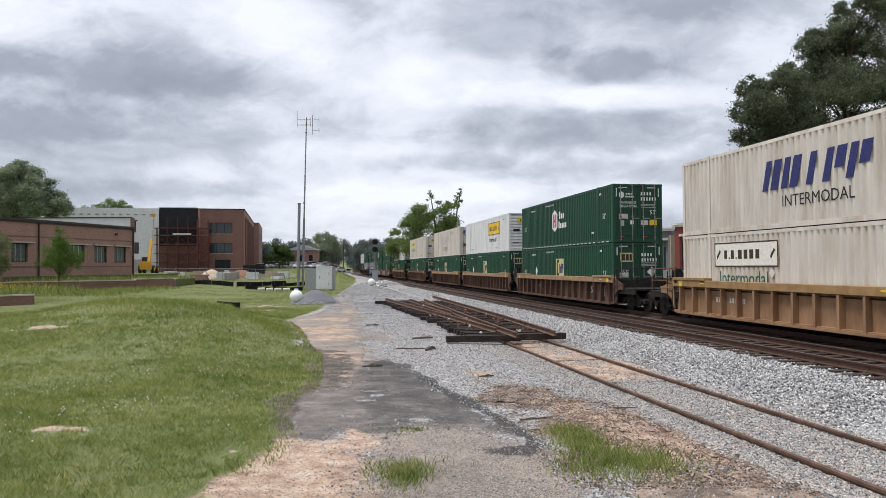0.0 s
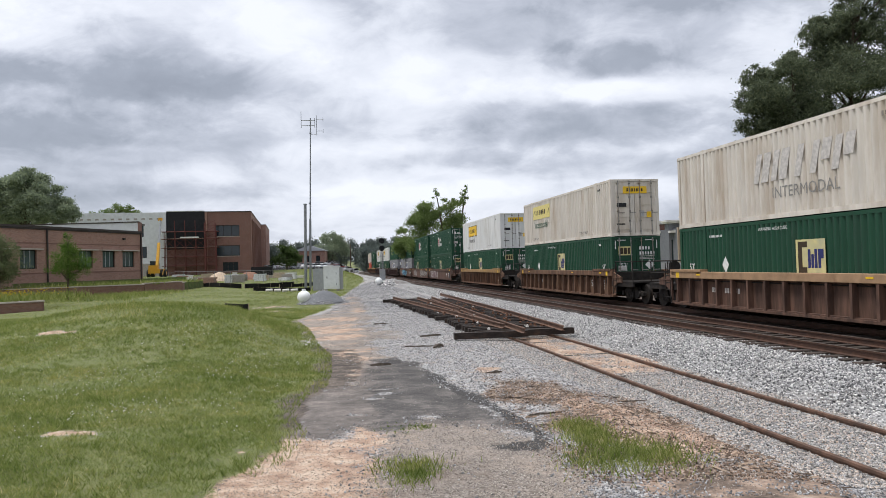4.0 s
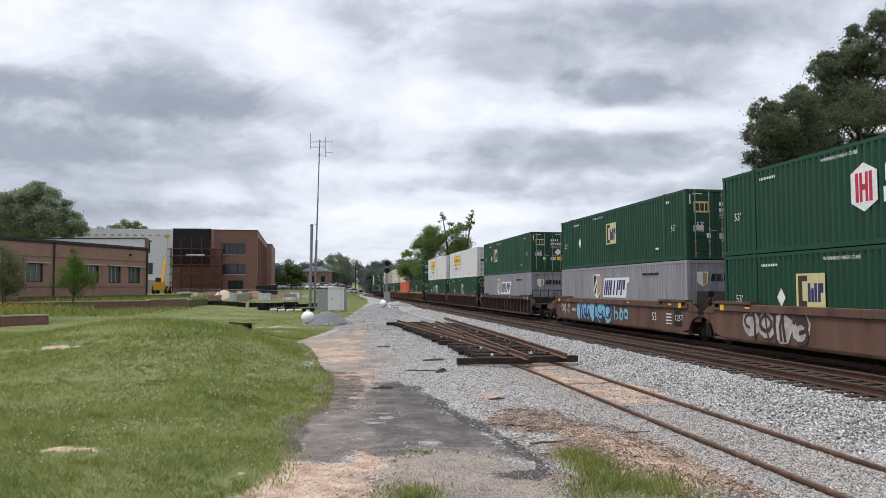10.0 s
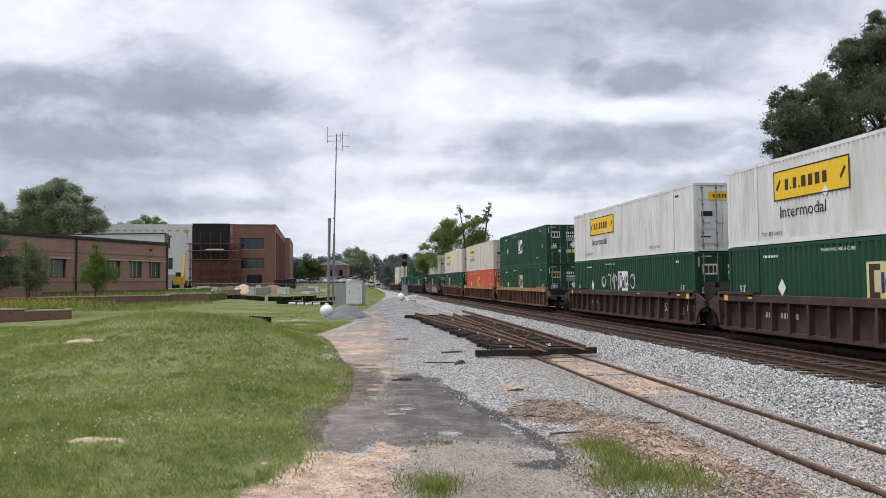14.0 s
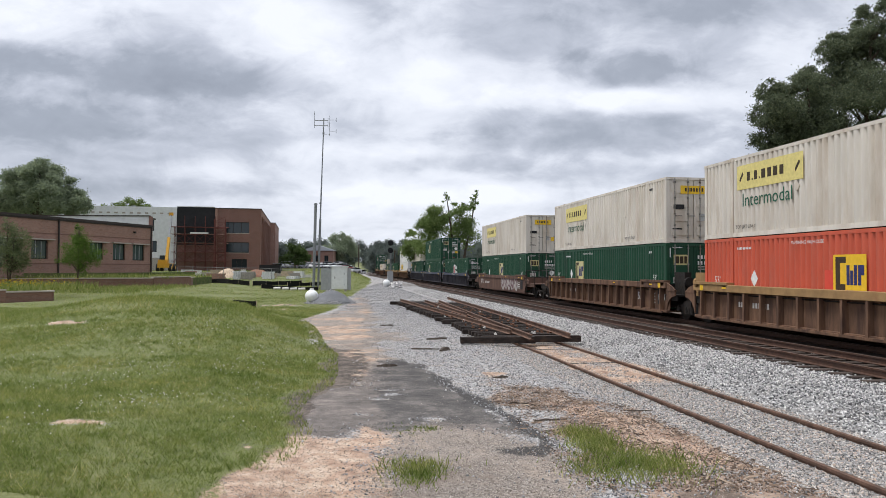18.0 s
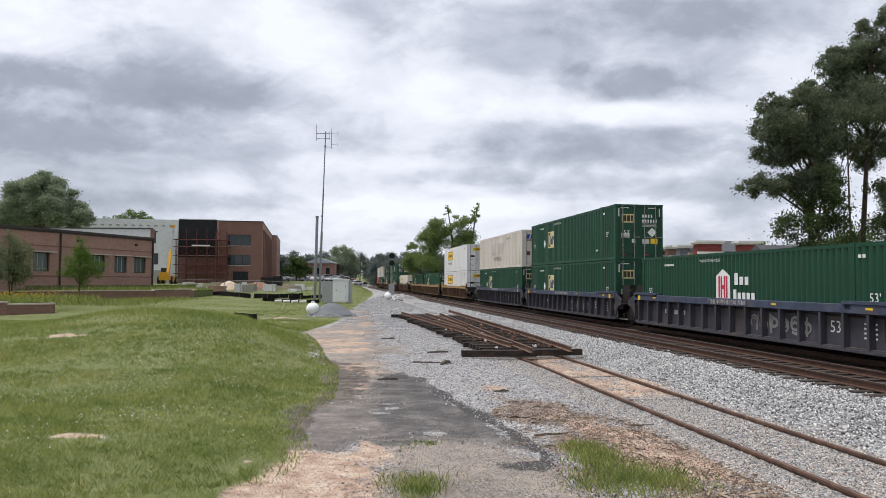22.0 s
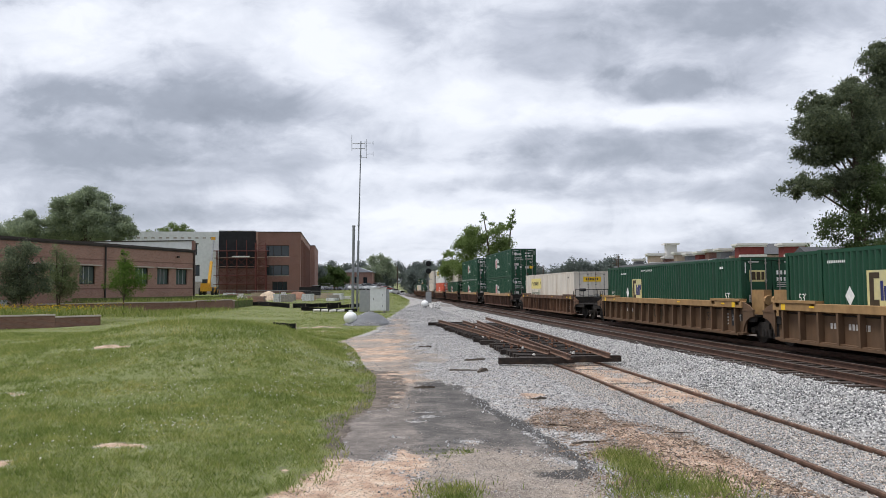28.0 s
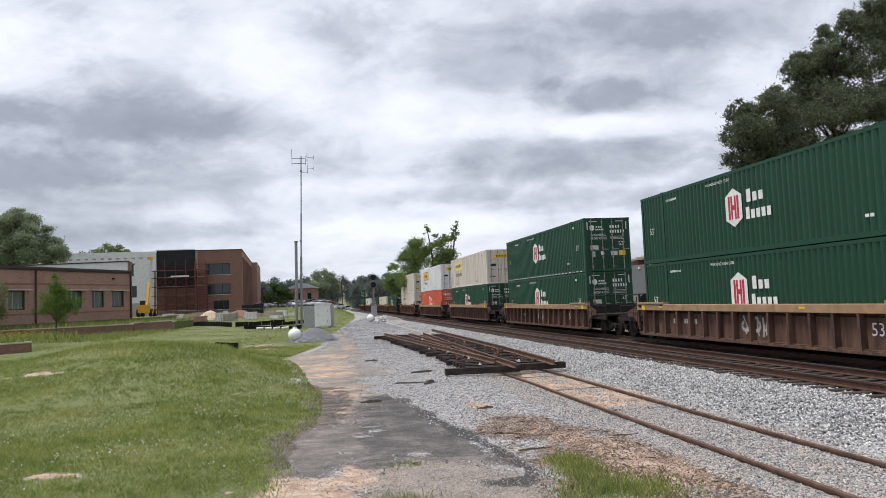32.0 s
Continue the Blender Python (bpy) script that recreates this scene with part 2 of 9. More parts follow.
M["top_yellow"] = material("ochre_top_chord_paint", (0.31, 0.19, 0.085), 0.7, 0, 0.2, 3, stain=(0.25, 0.13, 0.06))
M["top_blue"] = material("blue_grey_top_chord_paint", (0.055, 0.066, 0.10), 0.65, 0, 0.25, 3, stain=(0.12, 0.09, 0.08))
M["truck"] = material("grimy_black_truck_steel", (0.02, 0.017, 0.015), 0.8, 0.0, 0.4, 8, 0.2, 40, (0.04, 0.027, 0.018), (0.5, 0.75), 3)
M["wheel"] = material("dark_rolled_wheel_steel", (0.028, 0.024, 0.021), 0.7, 0.2, 0.3, 10, stain=(0.05, 0.03, 0.02))
M["stencil"] = material("white_stencil_paint", (0.72, 0.72, 0.70), 0.6, 0, 0.12, 9)
M["stencil_black"] = material("black_stencil_paint", (0.02, 0.02, 0.022), 0.6, 0, 0.2, 9)
M["stencil_green"] = material("dark_green_stencil_paint", (0.02, 0.10, 0.06), 0.6, 0, 0.2, 9)
M["stencil_blue"] = material("navy_blue_stencil_paint", (0.03, 0.035, 0.13), 0.6, 0, 0.2, 9)
M["stencil_bright_blue"] = material("bright_blue_stencil_paint", (0.03, 0.07, 0.30), 0.6, 0, 0.2, 9)
M["faded"] = material("sun_faded_stencil_paint", (0.52, 0.49, 0.46), 0.7, 0, 0.2, 9)
M["yellow"] = material("yellow_decal", (0.78, 0.49, 0.03), 0.5, 0, 0.08, 9)
M["pale_yellow"] = material("faded_yellow_decal", (0.68, 0.58, 0.22), 0.6, 0, 0.1, 9)
M["emblem_pale"] = material("weathered_pale_yellow_decal", (0.60, 0.53, 0.25), 0.6, 0, 0.12, 3, stain=(0.44, 0.42, 0.28), stain_at=(0.45, 0.7))
M["bleached"] = material("bleached_white_decal", (0.76, 0.72, 0.64), 0.6, 0, 0.1, 9)
M["brass"] = material("dull_gold_decal", (0.42, 0.27, 0.09), 0.5, 0, 0.2, 6)
M["red"] = material("red_decal", (0.45, 0.03, 0.06), 0.5, 0, 0.1, 9)
M["brown_decal"] = material("dark_brown_decal", (0.05, 0.035, 0.02), 0.6)
M["spray_pale"] = material("pale_spray_paint", (0.40, 0.37, 0.345), 0.7, 0, 0.3, 5)
M["spray_blue"] = material("light_blue_spray_paint", (0.20, 0.45, 0.58), 0.7, 0, 0.3, 9)
M["spray_mauve"] = material("mauve_brown_spray_paint", (0.17, 0.10, 0.11), 0.7, 0, 0.3, 9)
M["rail"] = material("rusty_rail_steel", (0.095, 0.052, 0.037), 0.6, 0.3, 0.25, 9, 0.1, 50, (0.07, 0.045, 0.036), (0.45, 0.7), 3)
M["rail_old"] = material("orange_brown_old_rail", (0.155, 0.09, 0.063), 0.75, 0.1, 0.3, 9, 0.15, 50, (0.085, 0.055, 0.043), (0.45, 0.68), 3)
M["railtop"] = material("worn_rail_head", (0.17, 0.13, 0.115), 0.38, 0.6, 0.15, 15)
M["tie"] = material("weathered_creosote_timber", (0.052, 0.040, 0.034), 0.85, 0, 0.35, 9, 0.4, 30, (0.10, 0.08, 0.065), (0.5, 0.75), 4, (6, 0.6, 1), 0.2)
M["tie_black"] = material("black_creosote_timber", (0.027, 0.021, 0.018), 0.85, 0, 0.4, 9, 0.5, 30, (0.075, 0.048, 0.034), (0.5, 0.75), 4, (0.6, 6, 1), 0.25)
M["rust"] = material("bright_rust", (0.135, 0.064, 0.038), 0.8, 0, 0.35, 15, 0.3, 60)


# ---- mesh helpers ----
def box(bm, x0, y0, z0, x1, y1, z1):
    v = [bm.verts.new((x, y, z)) for x in (x0, x1) for y in (y0, y1) for z in (z0, z1)]
    for f in ((0, 1, 3, 2), (4, 6, 7, 5), (0, 4, 5, 1), (2, 3, 7, 6), (0, 2, 6, 4), (1, 5, 7, 3)):
        bm.faces.new([v[i] for i in f])
    return v


def cyl(bm, p0, p1, r0, r1=None, n=10, caps=True):
    p0, p1 = Vector(p0), Vector(p1)
    r1 = r0 if r1 is None else r1
    ax = (p1 - p0).normalized()
    a = ax.orthogonal().normalized()
    b = ax.cross(a)
    rings = [[bm.verts.new(p + (a * math.cos(2 * math.pi * k / n) + b * math.sin(2 * math.pi * k / n)) * r) for k in range(n)] for p, r in ((p0, r0), (p1, r1))]
    for k in range(n):
        bm.faces.new((rings[0][k], rings[0][(k + 1) % n], rings[1][(k + 1) % n], rings[1][k]))
    if caps:
        bm.faces.new(rings[0][::-1])
        bm.faces.new(rings[1])


def prism(bm, pts, axis, a, b):
    """A flat outline (two coordinates) pushed along an axis from a to b."""
    def place(p, h):
        return {"x": (h, p[0], p[1]), "y": (p[0], h, p[1]), "z": (p[0], p[1], h)}[axis]
    lo = [bm.verts.new(place(p, a)) for p in pts]
    hi = [bm.verts.new(place(p, b)) for p in pts]
    n = len(pts)
    for k in range(n):
        bm.faces.new((lo[k], lo[(k + 1) % n], hi[(k + 1) % n], hi[k]))
    bm.faces.new(lo[::-1])
    bm.faces.new(hi)


def to_mesh(name, bm, mat, smooth=False):
    bmesh.ops.recalc_face_normals(bm, faces=bm.faces)
    me = bpy.data.meshes.new(name)
    bm.to_mesh(me)
    bm.free()
    for mm in (mat if isinstance(mat, (list, tuple)) else [mat]):
        me.materials.append(mm)
    if smooth:
        me.polygons.foreach_set("use_smooth", [True] * len(me.polygons))
    return me


def part(name, bm, mat, parent, label=""):
    ob = new(name, bm if isinstance(bm, bpy.types.Mesh) else to_mesh(name, bm, mat))
    ob.parent = parent
    if label:
        ob["label"] = label
    return ob


def boxes(*rows):
    bm = bmesh.new()
    for r in rows:
        box(bm, *r)
    return bm


def rods(*rows, n=8):
    bm = bmesh.new()
    for p0, p1, r in rows:
        cyl(bm, p0, p1, r, n=n)
    return bm


def thing(name, label, category, group="", kind=""):
    return tagged(new(name), label, category, group, kind)


def mesh_thing(name, bm, mat, label, category, group="", kind="", smooth=False):
    me = bm if isinstance(bm, bpy.types.Mesh) else to_mesh(name, bm, mat, smooth)
    return tagged(new(name, me), label, category, group, kind)


TEXT = {}


def text_mesh(words, mat, height=1.0):
    """Lettering in the built-in font: a flat mesh in x and y, its lower left corner at the origin, capitals about `height` high."""
    key = (words, mat.name, height)
    if key not in TEXT:
        cu = bpy.data.curves.new("lettering", "FONT")
        cu.body, cu.size, cu.resolution_u, cu.extrude = words, height * 1.38, 2, 0.0
        ob = new("lettering", cu)
        me = bpy.data.meshes.new_from_object(ob.evaluated_get(bpy.context.evaluated_depsgraph_get()))
        bpy.data.objects.remove(ob)
        me.materials.clear()
        me.materials.append(mat)
        TEXT[key] = me
    return TEXT[key]


def grid_mesh(name, xs, ys, zf, mat):
    X, Y = np.meshgrid(xs, ys)
    Z = zf(X, Y)
    co = np.stack([X, Y, Z], -1).reshape(-1, 3)
    nx, ny = len(xs), len(ys)
    i = np.arange(nx * ny).reshape(ny, nx)
    q = np.stack([i[:-1, :-1], i[:-1, 1:], i[1:, 1:], i[1:, :-1]], -1).reshape(-1, 4)
    me = bpy.data.meshes.new(name)
    me.vertices.add(len(co))
    me.vertices.foreach_set("co", co.ravel())
    me.loops.add(q.size)
    me.loops.foreach_set("vertex_index", q.ravel())
    me.polygons.add(len(q))
    me.polygons.foreach_set("loop_start", np.arange(0, q.size, 4))
    me.update(calc_edges=True)
    me.polygons.foreach_set("use_smooth", [True] * len(q))
    me.materials.append(mat)
    return me, co


def soup(name, co, faces, mat):
    """A mesh from arrays of corners and of faces with a fixed number of corners."""
    me = bpy.data.meshes.new(name)
    me.vertices.add(len(co))
    me.vertices.foreach_set("co", np.ascontiguousarray(co, dtype=np.float32).ravel())
    k = faces.shape[1]
    me.loops.add(faces.size)
    me.loops.foreach_set("vertex_index", np.ascontiguousarray(faces, dtype=np.int32).ravel())
    me.polygons.add(len(faces))
    me.polygons.foreach_set("loop_start", np.arange(0, faces.size, k))
    me.update(calc_edges=True)
    me.materials.append(mat)
    return me


# ---- the lie of the land ----
# The tracks run at an angle to the view: s metres along them, p metres to their right, until they bend away to the right.
AX, AY = -0.1714, 0.9852
BEND_AT, BEND_R = 215.0, 700.0
HEAD = math.degrees(math.atan2(-AX, AY))


def track_xy(s, p):
    """Plan place of a point s along the line and p to its right, and the line's heading there in degrees."""
    if s <= BEND_AT:
        return s * AX + p * AY, s * AY - p * AX, HEAD
    a = (s - BEND_AT) / BEND_R
    f, r = BEND_R * math.sin(a), BEND_R * (1 - math.cos(a))
    c, d = math.cos(a), math.sin(a)
    along, off = BEND_AT + f - (p - 14) * d, 14 + r + (p - 14) * c
    return along * AX + off * AY, along * AY - off * AX, HEAD - math.degrees(a)


def wave(X, Y, k, seed):
    """Cheap smooth unevenness, -1 to 1."""
    rng = np.random.RandomState(seed)
    Z = 0
    for i in range(7):
        a, f, ph = rng.uniform(0, 6.28), k * rng.uniform(0.5, 1.9), rng.uniform(0, 6.28)
        Z = Z + np.sin((X * math.cos(a) + Y * math.sin(a)) * f + ph)
    return Z / 4.0


def bump(X, Y, x0, y0, wx_, wy_, turn=0.0):
    c, s_ = math.cos(turn), math.sin(turn)
    dx, dy = X - x0, Y - y0
    return np.exp(-((dx * c + dy * s_) / wx_) ** 2 - ((-dx * s_ + dy * c) / wy_) ** 2)


PATH_EDGE_Y = (0, 8, 8.8, 10.3, 11.5, 13.3, 14.6, 16.7, 20.7, 23, 30, 34.4, 45, 60, 80, 110, 150, 300)
PATH_EDGE_X = (-2.6, -2.35, -2.15, -2.25, -2.7, -2.85, -2.7, -2.95, -3.6, -4.3, -6.0, -7.4, -7.3, -9.0, -10.6, -13.0, -17.8, -45)


def path_edge(Y):
    return np.interp(Y, PATH_EDGE_Y, PATH_EDGE_X)


def soft(v, a, b):
    t = np.clip((v - a) / (b - a), 0, 1)
    return t * t * (3 - 2 * t)


def land(X, Y):
    """Height of the ground."""
    P = X * AY - Y * AX
    z = -0.12 - 0.016 * np.clip(Y - 8, 0, 15) + 0.10 * np.clip((Y - 40) / 60, 0, 1)
    lawn = np.clip((path_edge(Y) - X) / 3.0, 0, 1)
    lawn = lawn * lawn * (3 - 2 * lawn)
    z = z + lawn * (0.22 * np.exp(-(Y / 30) ** 2) + 1.22 * bump(X, Y, -11.6, 27.5, 5.2, 8.0) + 0.03 * wave(X, Y, 1.1, 3))
    z = z + 0.012 * wave(X, Y, 2.2, 5)
    z = z - 0.35 * np.clip((P - 8.6) / 0.8, 0, 1)
    z = z + 0.35 * np.clip((-X - 18) / 10, 0, 1) * np.clip((Y - 46) / 24, 0, 1)
    z = z + (1.8 * np.clip((Y - 92) / 110, 0, 1) + 2.2 * np.clip((Y - 215) / 120, 0, 1)) * np.clip((9 - P) / 6, 0, 1)
    z = z + soft(P, 4.5, 5.9) * soft(9.6 - P, 0, 0.3) * (-0.435 - z) * soft(34 - Y, 0, 8)
    flank = soft(path_edge(Y) - X, 0, 1.5)
    z = z + flank * 0.30 * bump(X, Y, -6.8, 24.0, 3.2, 7.0, -0.25)
    far = np.hypot(X, Y)
    return z + 9.0 * np.clip((far - 320) / 500, 0, 1) ** 1.5


def within(X, Y, corners):
    """Metres inside (+) or outside (-) of an outline on the ground."""
    d = np.full(np.shape(X), 1e9)
    inside = np.zeros(np.shape(X), bool)
    for (x0, y0), (x1, y1) in zip(corners, corners[1:] + corners[:1]):
        ex, ey = x1 - x0, y1 - y0
        f = np.clip(((X - x0) * ex + (Y - y0) * ey) / (ex * ex + ey * ey), 0, 1)
        d = np.minimum(d, np.hypot(X - x0 - f * ex, Y - y0 - f * ey))
        inside ^= ((y0 > Y) != (y1 > Y)) & (X < x0 + (Y - y0) * ex / (ey if ey else 1e-9))
    return np.where(inside, d, -d)


TARMAC = [(-2.6, 14.4), (-2.0, 14.8), (-2.1, 19.2), (-1.6, 19.6), (-0.9, 18.1), (-0.4, 15.6), (0.3, 12.9), (0.8, 11.2), (1.15, 9.6), (0.5, 10.2), (-0.4, 10.8), (-0.9, 10.0), (-1.4, 10.7), (-1.5, 9.9), (-1.9, 9.7), (-2.35, 10.4), (-2.95, 12.4)]
TARMAC_DARK = [(-2.1, 19.2), (-1.6, 19.6), (-0.9, 18.1), (-0.4, 15.6), (0.3, 12.9), (0.85, 11.2), (1.15, 9.6), (0.3, 10.8), (-0.4, 11.1), (-0.9, 10.0), (-1.2, 11.0), (-1.6, 14.0)]
SOIL = [(-4.3, 22.3), (-3.1, 22.2), (-2.3, 18.5), (-2.0, 15.2), (-2.0, 14.2), (-2.7, 14.2), (-2.9, 12.0), (-3.2, 12.4), (-3.4, 17.2)]
SAND = [(-8.2, 38.5), (-4.8, 36.0), (-3.2, 26.5), (-1.9, 19.2), (-1.6, 14.2), (-2.1, 14.0), (-2.45, 18.5), (-3.6, 22.5), (-5.6, 27.5)]
CLAY = [(-2.6, 6.0), (-2.4, 8.4), (-2.2, 9.9), (-1.48, 9.8), (-1.26, 10.7), (-0.85, 9.7), (-0.9, 8.6), (-1.1, 6.0)]
GRIT = [(-1.0, 10.2), (-0.3, 11.1), (0.9, 10.0), (1.3, 8.6), (1.5, 5.5), (-1.5, 5.5), (-1.0, 8.6)]
CLAY_B = [(1.6, 12.8), (2.6, 12.0), (3.4, 10.2), (3.7, 8.0), (2.35, 8.0), (2.2, 10.0), (1.7, 11.5)]
LITTER = [(0.6, 16.2), (1.5, 14.5), (2.3, 13.5), (3.6, 11.8), (4.0, 9.0), (4.4, 6.0), (1.4, 6.0), (1.2, 9.0), (0.9, 11.2), (0.65, 12.9)]


def covers(X, Y):
    """Shares of grass, tarmac, clay, litter, then of dark earth with painted shade beyond the tracks, grit, dark tarmac
    and crumbled black edge; the rest is grey gravel.
    """
    P = X * AY - Y * AX
    w1, w2, w3 = wave(X, Y, 1.9, 11), wave(X, Y, 4.5, 12), wave(X, Y, 9.0, 13)
    rough = 0.12 * w1 + 0.09 * w2 + 0.05 * w3
    edge = path_edge(Y) + 1.6 * rough + 0.10 * wave(X, Y, 0.7, 14)
    grass = soft(edge - X, -0.3, 0.5)
    bare = 0
    for x0, y0, wx_, wy_ in ((-4.98, 9.5, 0.42, 0.30), (-11.3, 20.8, 0.9, 0.40), (-10.0, 14.4, 0.5, 0.3), (-5.9, 8.4, 0.3, 0.3), (-9.9, 31.5, 1.4, 0.5), (-16.5, 30, 1.5, 0.8), (-11.4, 47, 1.9, 1.6), (-9.6, 41.5, 1.2, 0.7), (-2.75, 9.0, 0.25, 0.3)):
        bare = bare + 0.85 * bump(X, Y, x0, y0, wx_, wy_) * (1 + 0.9 * w3 + 0.6 * w2)
    grass = grass - bare
    for x0, y0, wx_, wy_ in ((1.75, 9.6, 0.3, 0.6), (2.0, 8.5, 0.45, 0.6), (-0.45, 8.0, 0.22, 0.35)):
        grass = grass + 0.75 * bump(X, Y, x0, y0, wx_, wy_) * (0.8 + 0.5 * w2)
    # beyond the tracks all is rough grass
    grass = np.clip(np.maximum(grass, soft(P, 24.0, 27.0)), 0, 1)
    near = Y < 60
    tar = np.where(near, soft(within(X, Y, TARMAC) + 1.2 * rough, -0.45, 0.45), 0)
    dark = np.where(near, soft(within(X, Y, TARMAC_DARK) + 1.5 * rough, -0.5, 0.5), 0)
    # pale worn holes in the tarmac
    for x0, y0, wx_, wy_ in ((-1.35, 14.0, 0.26, 0.12), (-1.2, 13.5, 0.3, 0.14), (-1.45, 13.0, 0.26, 0.1), (-1.5, 11.5, 0.2, 0.08), (-0.4, 11.2, 0.3, 0.2)):
        tar = tar - 0.8 * bump(X, Y, x0, y0, wx_, wy_) * (1 + 0.4 * w3)
    clay = np.maximum(np.where(near, soft(within(X, Y, CLAY) + 2 * rough, -0.75, 0.6), 0), 0.9 * soft(bare, 0.2, 0.7))
    clay = np.maximum(clay, np.where(near, soft(within(X, Y, SAND) + 2 * rough, -0.8, 0.6), 0) * np.clip(0.44 + 0.4 * w1 + 0.3 * w3, 0, 0.75))
    clay = np.maximum(clay, soft(0.95 + rough - np.abs(P - 7.0), -0.2, 0.3) * soft(Y - 16.6, -0.8, 0.8) * soft(27 - Y, 0, 3) * np.clip(0.7 + 0.4 * w2, 0, 1))
    clay = np.maximum(clay, 0.8 * soft(1 - np.hypot((X - 4.9) / 1.2, (Y - 19.2) / 1.6) + 2 * rough, -0.1, 0.4))
    clay = np.maximum(clay, soft(1 - np.hypot((X - 0.75) / 0.4, (Y - 16.6) / 0.7) + 3 * rough, 0.1, 0.9) * 0.8)
    clay = np.maximum(clay, soft(1 - np.hypot((X - 2.9) / 0.9, (Y - 10.0) / 2.2) + 3 * rough, 0.0, 0.7) * 0.92)
    clay = np.maximum(clay, np.where(near, soft(within(X, Y, CLAY_B) + 3 * rough, -0.5, 0.5), 0) * np.clip(0.75 + 0.5 * w2, 0, 0.95))
    lit = np.where(near, soft(within(X, Y, LITTER) + 2 * rough, -0.7, 0.7), 0) * soft(5.7 + rough - P, 0, 0.5) * np.clip(0.8 + 0.45 * w2, 0, 1)
    soil_and_shade = np.where(near, soft(within(X, Y, SOIL) + 1.5 * rough, -0.5, 0.4), 0)
    # dark strip beyond the tracks: paints in the shade seen beneath the cars
    soil_and_shade = np.maximum(soil_and_shade, 0.95 * soft(P, 17.8, 18.6) * soft(27 - P, 0, 3))
    rim = X - path_edge(Y)
    soil_and_shade = np.maximum(soil_and_shade, soft(rim, -1.2, -0.8) * soft(0.55 + 1.5 * rough - rim, -0.1, 0.5) * soft(Y - 7.0, -0.5, 0.8) * soft(25 - Y, 0, 3) * np.clip(1.0 + 0.25 * w2, 0, 1))
    soil_and_shade = np.maximum(soil_and_shade, 0.62 * lit * np.clip(0.2 + 1.2 * w1, 0, 1))
    grit = np.where(near, soft(within(X, Y, GRIT) + 1.5 * rough, -0.7, 0.5), 0)
    grit = np.maximum(grit, np.where(near, soft(within(X, Y, SAND) + 2 * rough, -0.9, 0.3), 0))
    dust = soft(X - path_edge(Y), -0.1, 0.8) * soft(3.4 + 2 * rough - P, 0, 1.6) * soft(Y - 21, 0, 6) * soft(150 - Y, 0, 40) * np.clip(0.80 + 0.5 * w1 + 0.3 * w2, 0, 1)
    grit = np.maximum(grit, dust)
    clay = np.maximum(clay, 0.62 * dust * np.clip(0.5 + 0.9 * wave(X, Y, 0.5, 17), 0, 1))
    tar = tar * (1 - 0.95 * soft(0.42 + 1.5 * rough - rim, -0.1, 0.4) * soft(Y - 10.5, -0.3, 0.6))
    # black crumbs where the tarmac breaks off
    right = np.interp(Y, (8.6, 9.2, 9.7, 11.2, 12.9, 15.6, 18.1), (0.9, 1.0, 1.15, 0.83, 0.3, -0.4, -0.9))
    crumbs = soft(0.14 + 0.4 * rough - np.abs(X - right), -0.12, 0.12) * soft(Y - 8.8, -0.2, 0.3) * soft(17.5 - Y, 0, 2)
    crumbs = np.maximum(crumbs, 1.2 * bump(X, Y, 0.8, 9.2, 0.34, 0.26) * (1 + 0.4 * w3))
    crumbs = np.maximum(crumbs, 0.9 * bump(X, Y, -1.55, 18.4, 0.35, 0.8) * (1 + 0.6 * w2))
    return [np.clip(v, 0, 1) for v in (grass, tar, clay, lit, soil_and_shade, grit, dark, crumbs)]


